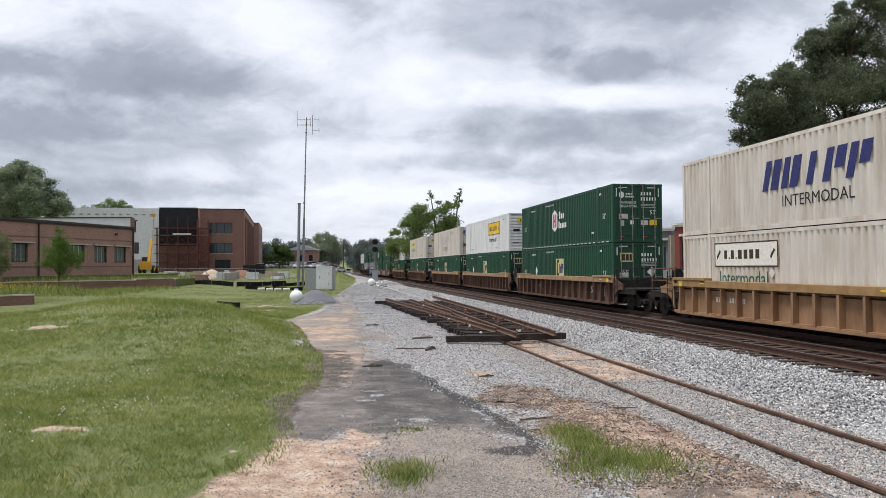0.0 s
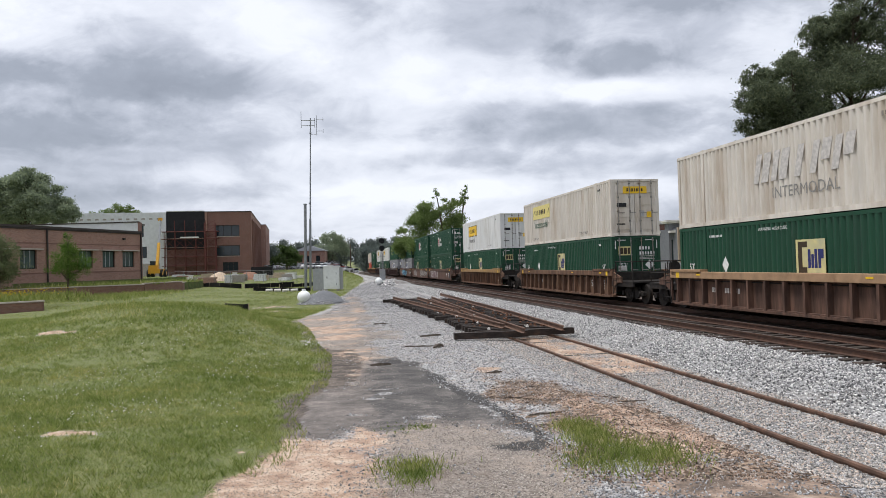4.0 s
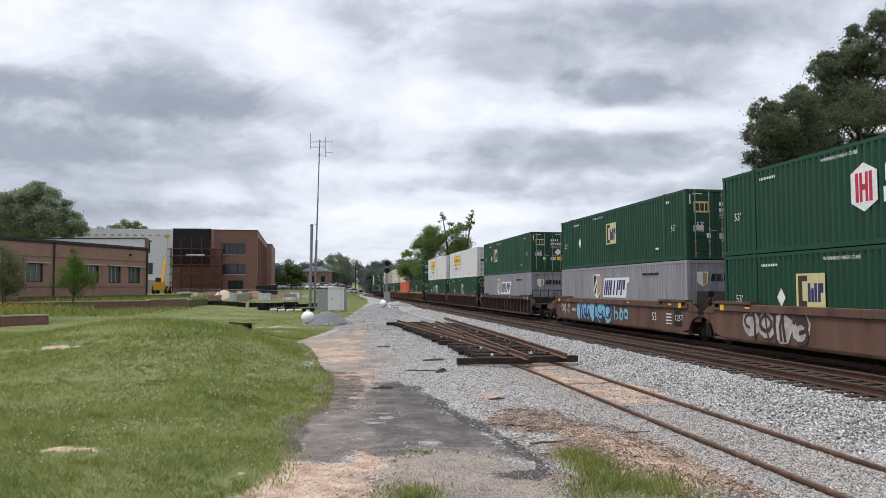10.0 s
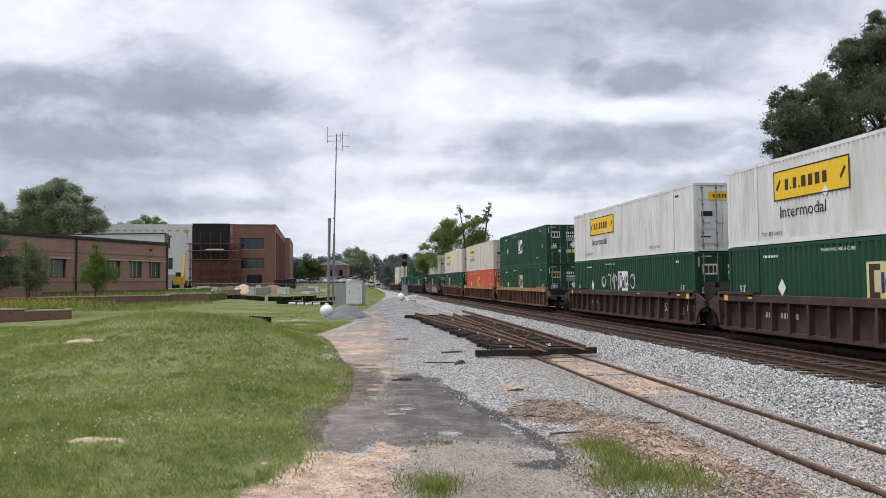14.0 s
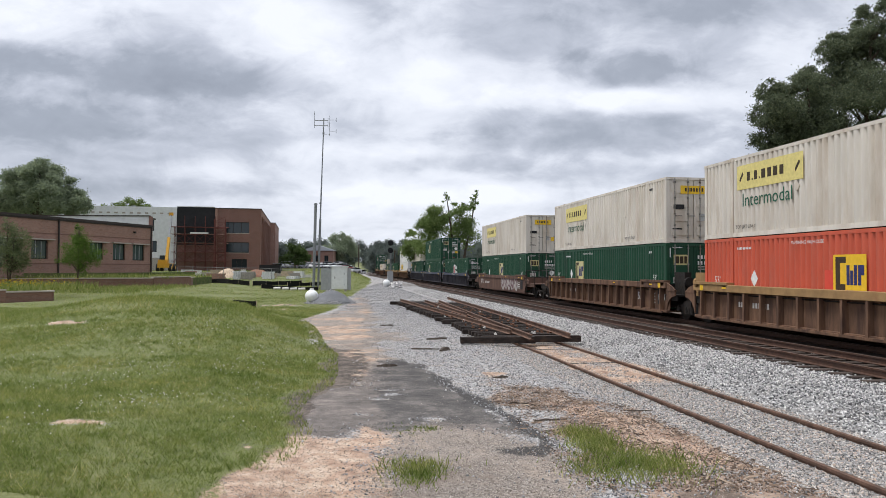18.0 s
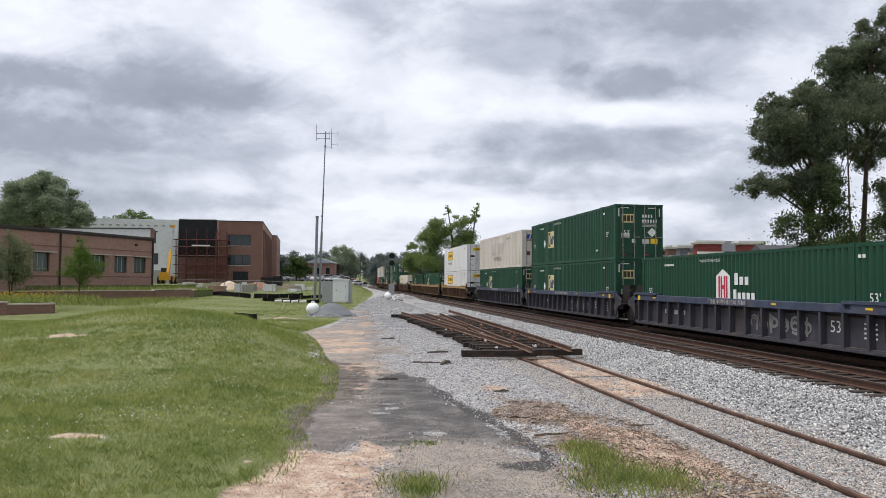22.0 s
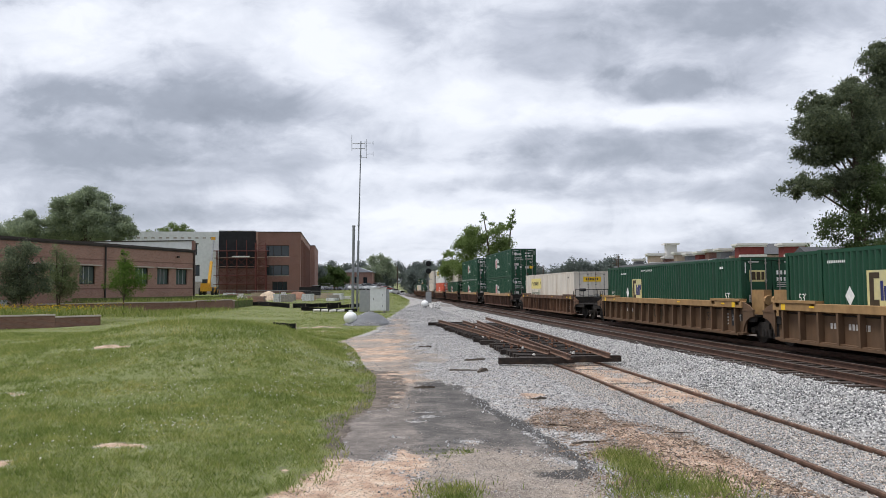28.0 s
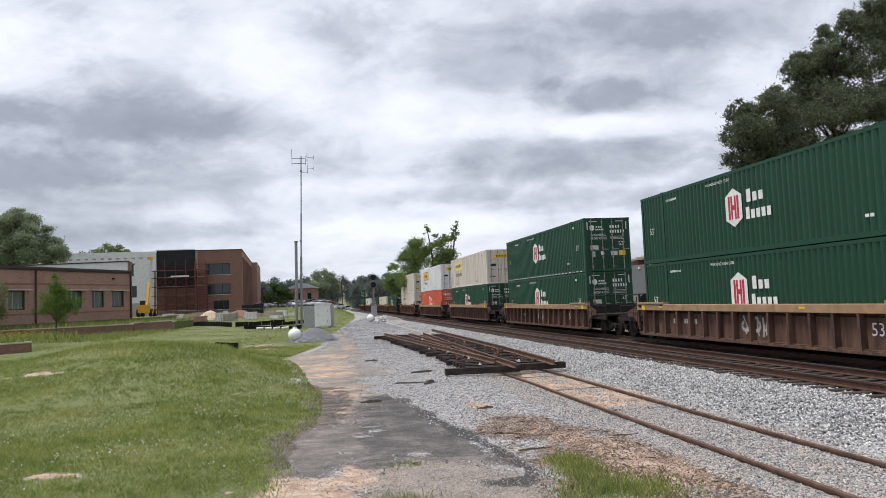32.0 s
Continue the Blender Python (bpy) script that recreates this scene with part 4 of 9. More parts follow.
for k in range(170):
    s_, p_ = random.uniform(24.5, 43), random.uniform(5.2, 8.1)
    x, y, h = track_xy(s_, p_)
    bm = bmesh.new()
    cyl(bm, (0, 0, 0), (0, 0, random.uniform(0.03, 0.09)), random.uniform(0.03, 0.07), random.uniform(0.02, 0.05), 6)
    ob = part("spike_plate", bm, M["rust"] if k % 9 else M["faded"], panel)
    ob.matrix_basis = pose(x, y, PTOP, random.uniform(-20, 20), 0, random.uniform(0, 180))


# splintered pieces of old ties on the gravel
M["scrap"] = material("grey_splintered_timber", (0.085, 0.068, 0.055), 0.9, 0, 0.4, 9, 0.5, 30, (0.16, 0.13, 0.105), (0.5, 0.7), 5, (6, 0.6, 1))
for x, y, long, wide, turn in SCRAP:
    bm = bmesh.new()
    n = 5
    rings = []
    for k in range(n + 1):
        f = k / n - 0.5
        w_ = wide * (1 - 1.3 * abs(f) ** 1.6) * random.uniform(0.7, 1.1)
        b_ = random.uniform(-0.3, 0.3) * wide
        rings.append([bm.verts.new((f * long, b_ + u * w_, max(0.0, v * w_))) for u, v in ((-0.5, 0), (0.5, 0), (0.45, 0.5), (-0.3, 0.65))])
    for r0, r1 in zip(rings, rings[1:]):
        for j in range(4):
            bm.faces.new((r0[j], r0[(j + 1) % 4], r1[(j + 1) % 4], r1[j]))
    bm.faces.new(rings[0])
    bm.faces.new(rings[-1][::-1])
    ob = mesh_thing("timber_scrap", bm, M["scrap"], "splintered dark timber scrap lying on the gravel", "scrap wood", "timber scraps")
    ob.matrix_basis = pose(x, y, height(x, y) - 0.004, 0, 0, turn)


# ---- the train: containers ----
CL, CW, CH = 16.15, 2.59, 2.896     # a 53 foot high-cube box
HALF, HW = CL / 2, CW / 2
SHARE = {}


def shared(key, maker):
    if key not in SHARE:
        SHARE[key] = maker()
    return SHARE[key]


def ribbed(name, mat, y0, y1, z0, z1, pitch, depth, x, flip, flat=0.5):
    """A sheet of steel folded into upright ribs, seen from the side x; flip: the far side."""
    def build():
        prof = []
        y = y0
        while y < y1 - 1e-4:
            e = min(y + pitch, y1)
            prof += [(y, 0), (y + (e - y) * flat, 0), (y + (e - y) * (flat + 0.07), depth), (y + (e - y) * 0.93, depth)]
            y = e
        prof.append((y1, 0))
        sg = -1 if flip else 1
        co, q = [], []
        for yy, dd in prof:
            co += [(x + sg * dd, yy, z0), (x + sg * dd, yy, z1)]
        for k in range(len(prof) - 1):
            a = 2 * k
            q.append((a, a + 2, a + 3, a + 1) if flip else (a, a + 1, a + 3, a + 2))
        return soup(name, np.array(co), np.array(q), mat)
    return shared((name, mat.name, y0, y1, z0, z1, pitch, depth, x, flip), build)


def lying_ribbed(name, mat, y, sign, count, depth):
    """The nose end: sheet with ribs that lie level."""
    def build():
        prof = []
        h = (CH - 0.36) / count
        for k in range(count):
            z = 0.2 + k * h
            prof += [(z, 0), (z + 0.45 * h, 0), (z + 0.55 * h, depth), (z + 0.9 * h, depth)]
        prof.append((CH - 0.16, 0))
        co, q = [], []
        for zz, dd in prof:
            co += [(-HW + 0.13, y + sign * (-dd), zz), (HW - 0.13, y + sign * (-dd), zz)]
        for k in range(len(prof) - 1):
            a = 2 * k
            q.append((a, a + 1, a + 3, a + 2))
        return soup(name, np.array(co), np.array(q), mat)
    return shared((name, mat.name, y, count), build)


def side_bar(parent, name, mat, y0, z0, y1, z1, lift=0.006, label=""):
    """A flat mark on the track side of a box or car, lift metres proud of the steel."""
    return part(name, boxes((-HW - lift, y0, z0, -HW - lift + 0.004, y1, z1)), mat, parent, label)


def side_text(parent, words, mat, y, z, h, x=-HW - 0.008, name="lettering"):
    """Words on the side that faces the path: they run from the far end towards the near end."""
    ob = new(name, text_mesh(words, mat, h))
    ob.parent = parent
    ob.matrix_basis = Matrix(((0, 0, -1, x), (-1, 0, 0, y), (0, 1, 0, z), (0, 0, 0, 1)))
    return ob


def end_text(parent, words, mat, x, z, h, y=-HALF + 0.008, name="lettering"):
    ob = new(name, text_mesh(words, mat, h))
    ob.parent = parent
    ob.matrix_basis = Matrix(((1, 0, 0, x), (0, 0, -1, y), (0, 1, 0, z), (0, 0, 0, 1)))
    return ob


def side_bars(parent, name, mat, rows, lift, label=""):
    """One mark made of several flat blocks (y0, z0, y1, z1)."""
    return part(name, boxes(*[(-HW - lift, min(a, c), b, -HW - lift + 0.004, max(a, c), d) for a, b, c, d in rows]), mat, parent, label)


def poly_marks(parent, name, mat, rows, lift, label=""):
    bm = bmesh.new()
    for k, pts in enumerate(rows):
        prism(bm, pts, "x", -HW - lift - 0.0004 * k, -HW - lift + 0.003)
    return part(name, bm, mat, parent, label)


def poly_mark(parent, name, mat, pts, lift=0.007, label=""):
    """A flat outline (y towards the far end, z) on the track side."""
    bm = bmesh.new()
    prism(bm, pts, "x", -HW - lift, -HW - lift + 0.003)
    return part(name, bm, mat, parent, label)


def word_bars(parent, mat, y, z, height_, widths, lift=0.008):
    """Writing too small or not to be spelled out: one bar a word, from the far end to the near."""
    rows = []
    for w in widths:
        rows.append((y - w, z, y, z + height_))
        y -= w + height_ * 0.45
    side_bars(parent, "lettering", mat, rows, lift)


def emblem_letters(parent, y, z, w, h, plate):
    """Square plate with the blocks of a dark and blue emblem."""
    side_bar(parent, "emblem_plate", plate, y - w, z, y, z + h, 0.006)
    side_bars(parent, "emblem", M["brown_decal"], [(y - c * w, z + b * h, y - a * w, z + d * h) for a, b, c, d in ((0.08, 0.06, 0.22, 0.94), (0.22, 0.06, 0.38, 0.22), (0.22, 0.78, 0.40, 0.94))], 0.010)
    side_bars(parent, "emblem_strokes", M["stencil_blue"], [(y - c * w, z + b * h, y - a * w, z + d * h) for a, c, b, d in ((0.42, 0.51, 0.20, 0.72), (0.53, 0.62, 0.20, 0.58), (0.64, 0.73, 0.20, 0.72), (0.76, 0.85, 0.20, 0.72), (0.85, 0.94, 0.46, 0.72))], 0.010)


def six_sided_emblem(parent, y, z, h):
    """White six-sided shield with red bars, and two white words as bars of letters beside it."""
    w = h * 0.74
    c = y - w / 2
    poly_mark(parent, "shield", M["stencil"], [(c - w / 2, z + 0.20 * h), (c, z), (c + w / 2, z + 0.20 * h), (c + w / 2, z + 0.80 * h), (c, z + h), (c - w / 2, z + 0.80 * h)], 0.006, "white six-sided shield emblem")
    for row in ((c - 0.32 * w, z + 0.2 * h, c - 0.20 * w, z + 0.8 * h), (c - 0.16 * w, z + 0.2 * h, c - 0.06 * w, z + 0.8 * h), (c + 0.06 * w, z + 0.2 * h, c + 0.16 * w, z + 0.8 * h), (c + 0.20 * w, z + 0.2 * h, c + 0.32 * w, z + 0.8 * h), (c - 0.06 * w, z + 0.44 * h, c + 0.06 * w, z + 0.56 * h)):
        side_bar(parent, "shield_bar", M["red"], *row, 0.011)
    k = y - w - 0.22 * h
    rows = [(k - (0.25 * j + 0.17) * h, z + 0.56 * h, k - 0.25 * j * h, z + (0.88 if j == 0 else 0.78) * h) for j in range(3)]
    rows += [(k - (0.215 * j + 0.09) * h, z + 0.14 * h, k - (0.215 * j - 0.06) * h, z + (0.44 if j == 0 else 0.36) * h) for j in range(5)]
    side_bars(parent, "lettering", M["stencil"], rows, 0.008)


def yellow_plate(parent, y, z, w, h, mat, frame_mat):
    """Long yellow name plate with a dark rim and one bar a letter."""
    side_bar(parent, "name_plate", mat, y - w, z, y, z + h, 0.006, "long yellow name plate")
    if frame_mat:
        e = 0.045
        side_bars(parent, "plate_rim", frame_mat, [(y - c, z + b, y - a, z + d) for a, b, c, d in ((0, 0, w, e), (0, h - e, w, h), (0, e, e, h - e), (w - e, e, w, h - e))], 0.010)
    x, rows = 0.17 * w, []
    for lw in (0.06, 0.02, 0.06, 0.02, 0.075, 0.07, 0.075, 0.07):
        hi = 0.40 if lw < 0.05 else 0.68
        rows.append((y - x - lw * w * 0.8, z + 0.32 * h, y - x, z + hi * h))
        x += lw * w + 0.018 * w
    side_bars(parent, "plate_lettering", M["brown_decal"], rows, 0.010)
    poly_marks(parent, "plate_flourish", M["brown_decal"], [[(y - a * w, z + 0.3 * h), (y - (a + 0.06) * w, z + 0.62 * h), (y - (a + 0.045) * w, z + 0.72 * h), (y - (a - 0.01) * w, z + 0.42 * h)] for a in (0.05, 0.90)], 0.010)


def slant_word(parent, mat, y, z, h, w):
    """A big slanting name as five leaning blocks of strokes."""
    step = w / 5
    lean = 0.28 * h
    rows = []

    def bar(a, lo, b, hi):
        """A block from a to b (towards the near end) and from lo to hi of the height, leaning."""
        rows.append([(a - lean * lo, z + lo * h), (a - lean * hi, z + hi * h), (b - lean * hi, z + hi * h), (b - lean * lo, z + lo * h)])

    for j in range(5):
        a = y - j * step
        ww = step * 0.84
        if j == 2:
            bar(a - 0.30 * ww, 0, a - 0.66 * ww, 1)
            continue
        bar(a, 0, a - 0.36 * ww, 1)
        bar(a - 0.52 * ww, 0 if j < 3 else 0.36, a - ww, 1)
    poly_marks(parent, "slanting_name", mat, rows, 0.010)


def end_bars(parent, mat, rows):
    """Lines of small writing on the end: x, z, width, height."""
    for x, z, w, h in rows:
        part("end_lettering", boxes((x, -HALF + 0.009, z, x + w, -HALF + 0.013, z + h)), mat, parent)


def container(paint, mark, end, fine_ribs=False, fade=False, label=""):
    """A 53 foot box: origin under its middle; -y is the end that comes first, -x the side that faces the path."""
    c = thing("shipping_container", label, "shipping container", "containers on the train")
    mat = M[paint]
    trim = mat
    pitch, depth = (0.20, 0.03) if fine_ribs else (0.27, 0.06)
    B40 = 1.98
    for x, flip in ((-HW + 0.004, False), (HW - 0.004, True)):
        part("side_wall", ribbed("side_wall", mat, -HALF + 0.14, HALF - 0.14, 0.17, CH - 0.10, pitch, depth, x, flip), None, c)
    def roof():
        bm = boxes((-HW + 0.05, -HALF + 0.05, CH - 0.06, HW - 0.05, HALF - 0.05, CH - 0.02))
        return to_mesh("roof", bm, mat)
    part("roof", shared(("roof", paint), roof), None, c)
    def rail(z0, z1, nm):
        return lambda: to_mesh(nm, boxes((-HW, -HALF + 0.1, z0, -HW + 0.07, HALF - 0.1, z1), (HW - 0.07, -HALF + 0.1, z0, HW, HALF - 0.1, z1), (-HW + 0.1, -HALF, z0, HW - 0.1, -HALF + 0.07, z1), (-HW + 0.1, HALF - 0.07, z0, HW - 0.1, HALF, z1)), trim)
    part("bottom_rail", shared(("brail", paint), rail(0.03, 0.18, "bottom_rail")), None, c)
    part("top_rail", shared(("trail", paint), rail(CH - 0.11, CH, "top_rail")), None, c)
    def post():
        bm = boxes((-0.075, -0.075, 0.02, 0.075, 0.075, CH - 0.02), (-0.085, -0.085, 0, 0.085, 0.085, 0.12), (-0.085, -0.085, CH - 0.12, 0.085, 0.085, CH + 0.004))
        bmesh.ops.bevel(bm, geom=list(bm.edges), offset=0.008, segments=1, affect="EDGES")
        return to_mesh("corner_post", bm, trim)
    for x in (-HW + 0.075, HW - 0.075):
        for y in (-HALF + 0.08, HALF - 0.08):
            ob = part("corner_post", shared(("post", paint), post), None, c)
            ob.location = (x, y, 0)
    def lift_post():
        bm = boxes((-0.03, -0.085, 0.05, 0.06, 0.085, CH), (-0.035, -0.1, CH - 0.12, 0.09, 0.1, CH + 0.02))
        return to_mesh("lift_post", bm, trim)
    for y in (-HALF + B40, HALF - B40):
        ob = part("lift_post", shared(("lift", paint), lift_post), None, c)
        ob.location = (-HW + 0.02, y, 0)
    part("floor", shared(("floor", paint), lambda: to_mesh("floor", boxes((-HW + 0.05, -HALF + 0.05, 0.06, HW - 0.05, HALF - 0.05, 0.12)), M["truck"])), None, c)
    for sg in (-1, 1):
        isdoor = (sg == -1) == (end == "doors")
        if not isdoor:
            part("nose_wall", lying_ribbed("nose_wall", mat, sg * (HALF - 0.03), sg, 11 if fine_ribs else 8, 0.05), None, c)
            continue
        for a, b in ((-HW + 0.13, -0.012), (0.012, HW - 0.13)):
            def door(a=a, b=b):
                y = sg * (HALF - 0.04)
                bm = boxes((a, min(y, y - sg * 0.04), 0.18, b, max(y, y - sg * 0.04), CH - 0.12))
                for k in range(4):
                    zz = 0.35 + k * 0.62
                    y2 = sg * (HALF - 0.015)
                    box(bm, a + 0.12, min(y, y2), zz, b - 0.12, max(y, y2), zz + 0.38)
                return to_mesh("door", bm, mat)
            d = part("door", shared(("door", paint, sg, a), door), None, c)
            for x in (a + 0.27, b - 0.27):
                def rod(x=x):
                    y = sg * (HALF + 0.005)
                    bm = rods(((x, y, 0.1), (x, y, CH - 0.05), 0.021), n=6)
                    for z in (0.22, 0.75, 1.25, 1.95, CH - 0.25):
                        box(bm, x - 0.055, min(y, y - sg * 0.03), z, x + 0.055, max(y, y + sg * 0.02), z + 0.07)
                    return to_mesh("lock_rod", bm, M["rodmetal"])
                part("lock_rod", shared(("rod", sg, round(x, 2)), rod), None, d)
                part("handle", shared(("handle", sg, round(x, 2)), lambda x=x: to_mesh("handle", boxes((x - 0.02, min(sg * (HALF + 0.03), sg * (HALF + 0.045)), 1.18, x + 0.32, max(sg * (HALF + 0.03), sg * (HALF + 0.045)), 1.22)), M["rodmetal"])), None, d)
    # marks
    light = paint in ("green", "green_b", "orange", "grey")
    ink = M["stencil"] if light else M["stencil_black"]
    ye = -HALF + 0.009
    if paint in ("green", "green_b", "orange"):
        side_text(c, "53'", ink, HALF - 0.75, 1.25, 0.27)
        side_text(c, "53'", ink, -HALF + 1.35, 1.25, 0.27)
        side_text(c, "WARNING HIGH CUBE", ink, 2.6, CH - 0.33, 0.11)
        word_bars(c, ink, HALF - 2.35, CH - 0.43, 0.085, (0.05,) * 4 + (0.055,) * 6)
        word_bars(c, ink, -HALF + 1.75, CH - 0.42, 0.10, (0.12, 0.12))
        word_bars(c, ink, -HALF + 2.85, 0.55, 0.09, (0.14, 0.14))
        if mark != "sixside":
            for y in (HALF - 3.4,):
                poly_mark(c, "diamond_mark", M["stencil"], [(y, 1.15), (y - 0.22, 1.45), (y, 1.75), (y + 0.22, 1.45)], 0.006, "white diamond mark")
        if end == "doors":
            sixside = mark == "sixside"
            letters = [(0.17 + 0.155 * k, 2.34, 0.10, 0.19) for k in range(4)] + [(0.17 + 0.145 * k, 2.08, 0.095, 0.19) for k in range(6)]
            if not sixside:
                letters = [(x, z - 0.12, w, h) for x, z, w, h in letters]
            end_bars(c, ink, [(x, z, w - 0.02, h - 0.03) for x, z, w, h in letters])
            end_bars(c, M["faded"], [(0.17, 1.88 - 0.07 * k, 0.80 - 0.1 * (k % 2), 0.025) for k in range(3)])
            if sixside:
                bm = bmesh.new()
                prism(bm, [(-0.97, 2.27), (-0.84, 2.19), (-0.71, 2.27), (-0.71, 2.45), (-0.84, 2.53), (-0.97, 2.45)], "y", ye, ye + 0.004)
                part("end_shield", bm, M["stencil"], c, "small white six-sided shield")
                end_bars(c, ink, [(-0.62 + 0.13 * k, 2.37, 0.09, 0.08) for k in range(3)] + [(-0.64 + 0.095 * k, 2.23, 0.065, 0.08) for k in range(5)])
                end_text(c, "WARNING", ink, -0.95, 1.92, 0.13)
                end_text(c, "HIGH CUBE", ink, -0.95, 1.74, 0.13)
            for x, z, w, h, mt in ((-0.98, 1.22, 0.46, 0.20, M["faded"]), (-0.98, 1.17, 0.46, 0.035, M["stencil"]), (-0.92, 0.82, 0.20, 0.28, M["steel"]), (-0.40, 0.90, 0.18, 0.20, M["stencil"]), (0.62, 0.86, 0.38, 0.27, M["yellow"]), (0.16, 0.86, 0.38, 0.24, M["faded"])):
                if sixside or z > 0.85:
                    part("door_sticker", boxes((x, ye - 0.001, z, x + w, ye + 0.004, z + h)), mt, c)
            end_bars(c, M["red"], [(x, 0.27, 0.22, 0.05) for x in (-0.95, 0.3)])
            end_bars(c, ink, [(-1.13, CH - 0.62, 0.05, 0.42), (1.08, CH - 0.62, 0.05, 0.42), (-1.0, CH - 0.20, 0.45, 0.04), (0.5, CH - 0.20, 0.45, 0.04)])
            end_text(c, "53'", ink, *((0.62, 1.40) if sixside else (-0.85, 1.35)), 0.22, ye - 0.003)
        else:
            end_bars(c, ink, ((-0.6, 2.4, 0.3, 0.2), (-0.15, 2.42, 0.55, 0.1), (0.3, 0.75, 0.5, 0.3), (-0.95, 1.5, 0.5, 0.08)))
    if mark == "sixside":
        six_sided_emblem(c, 1.35, 0.93, 1.35)
    elif mark == "square":
        emblem_letters(c, 3.9 if fade == "far" else 0.64, 1.12, 1.35, 1.08, M["yellow"] if paint in ("orange", "grey") else M["emblem_pale"] if paint != "green_b" else M["stencil"])
        part("end_emblem", boxes((-0.95, ye, CH - 0.95, -0.28, ye + 0.004, CH - 0.5)), M["emblem_pale"] if paint != "green_b" else M["stencil"], c, "small pale yellow emblem plate")
        [part("end_emblem_bar", boxes((a, ye - 0.004, CH - 0.88, b, ye, CH - 0.57)), M["brown_decal"], c) for a, b in ((-0.88, -0.70), (-0.66, -0.5), (-0.46, -0.34))]
        if end == "doors":
            bm = bmesh.new()
            prism(bm, [(0.45, 1.45), (0.70, 1.70), (0.95, 1.45), (0.70, 1.20)], "y", ye - 0.002, ye + 0.004)
            part("diamond_mark", bm, M["stencil"], c)
    elif mark == "plate":
        bright = paint == "white"
        py, pz, pw, ph = ((5.0 if end == "doors" else -1.4), 1.45, 3.8, 1.0) if bright else (HALF - 2.35, 1.70, 3.75, 0.86)
        yellow_plate(c, py, pz, pw, ph, M["yellow"] if bright else M["bleached"] if fade == "bleached" else M["pale_yellow"], M["brown_decal"] if bright or fade == "bleached" else None)
        side_text(c, "Intermodal", M["stencil_black"] if bright else M["stencil_green"], py - 0.3, 0.88 if bright else 1.10, 0.40 if bright else 0.48)
        side_text(c, "TOP LIFT ONLY", ink, HALF - 2.25, 0.32, 0.13)
        side_text(c, "TOP LIFT ONLY", ink, -HALF + 4.6, 0.32, 0.13)
        word_bars(c, ink, -HALF + 1.7, CH - 0.45, 0.1, (0.14, 0.14))
        for y in (2.3, -3.5):
            poly_mark(c, "placard_holder", mat, [(y, 1.33), (y - 0.17, 1.5), (y, 1.67), (y + 0.17, 1.5)], 0.01)
        part("end_plate", boxes((-0.62, ye, CH - 0.72, 0.66, ye + 0.004, CH - 0.36)), M["yellow"], c, "yellow name plate across the doors")
        part("end_plate_lettering", boxes(*[(-0.42 + k * 0.13, ye - 0.004, CH - 0.62, -0.34 + k * 0.13, ye, CH - 0.46) for k in range(7)]), M["brown_decal"], c)
        for x, z, w, h, mt in ((-0.95, 1.5, 0.5, 0.2, M["stencil_black"]), (0.62, 0.95, 0.3, 0.3, M["yellow"]), (0.25, 1.0, 0.25, 0.3, M["steel"]), (-1.0, 0.6, 0.45, 0.06, ink)):
            part("door_decal", boxes((x, ye, z, x + w, ye + 0.004, z + h)), mt, c)
    elif mark == "slant":
        slant_word(c, M["faded"] if fade else M["stencil_blue"], 2.75, 1.25, 0.95, 4.8)
        side_text(c, "INTERMODAL", M["stencil_black"] if not fade else M["rodmetal"], 1.75, 0.68, 0.37)
        word_bars(c, M["rodmetal"], -HALF + 5.0, CH - 0.5, 0.12, (0.07,) * 4 + (0.08,) * 6)
        for k in range(2):
            end_bars(c, M["rust"], [(-0.85 + k * 0.95 + 0.17 * j, CH - 0.86, 0.11, 0.10) for j in range(4)])
        bm = bmesh.new()
        for k in range(5):
            x_ = -0.98 + 0.38 * k
            prism(bm, [(x_, CH - 0.70), (x_ + 0.28, CH - 0.70), (x_ + 0.36, CH - 0.36), (x_ + 0.08, CH - 0.36)], "y", ye - 0.004, ye)
        part("end_name", bm, M["stencil_bright_blue"], c, "slanting blue name across the doors")
        for x, z, w, h, mt in ((-0.5, CH - 1.02, 0.9, 0.08, ink), (-0.95, 0.9, 0.34, 0.34, M["rust"]), (0.3, 0.85, 0.3, 0.3, M["yellow"]), (-0.3, 1.3, 0.5, 0.08, ink)):
            part("door_decal", boxes((x, ye, z, x + w, ye + 0.004, z + h)), mt, c)
    elif mark == "shield":
        poly_mark(c, "shield", M["stencil"], [(2.55, 1.45), (2.55, 2.5), (1.55, 2.5), (1.55, 1.5), (2.05, 1.2)], 0.006, "white and gold shield emblem")
        poly_mark(c, "shield_half", M["brass"], [(1.98, 1.32), (1.98, 2.42), (1.62, 2.42), (1.62, 1.54)], 0.010)
        poly_marks(c, "shield_stripe", M["stencil_black"], [[(2.48, 1.75), (2.1, 2.3), (2.1, 2.44), (2.48, 2.44)], [(2.48, 1.48), (2.3, 1.38), (2.05, 1.9), (2.05, 2.05)]], 0.010)
        poly_mark(c, "name_ground", M["stencil"], [(1.2, 1.28), (0.98, 2.28), (-2.3, 2.28), (-2.3, 2.06), (-2.0, 1.98), (-1.85, 1.28)], 0.006)
        slant_word(c, M["stencil_blue"], 1.06, 1.4, 0.76, 2.75)
        bm = bmesh.new()
        prism(bm, [(-0.86, 1.98), (-0.62, 1.82), (-0.38, 1.98), (-0.38, 2.42), (-0.86, 2.42)], "y", ye, ye + 0.004)
        part("end_shield", bm, M["stencil"], c)
        bm = bmesh.new()
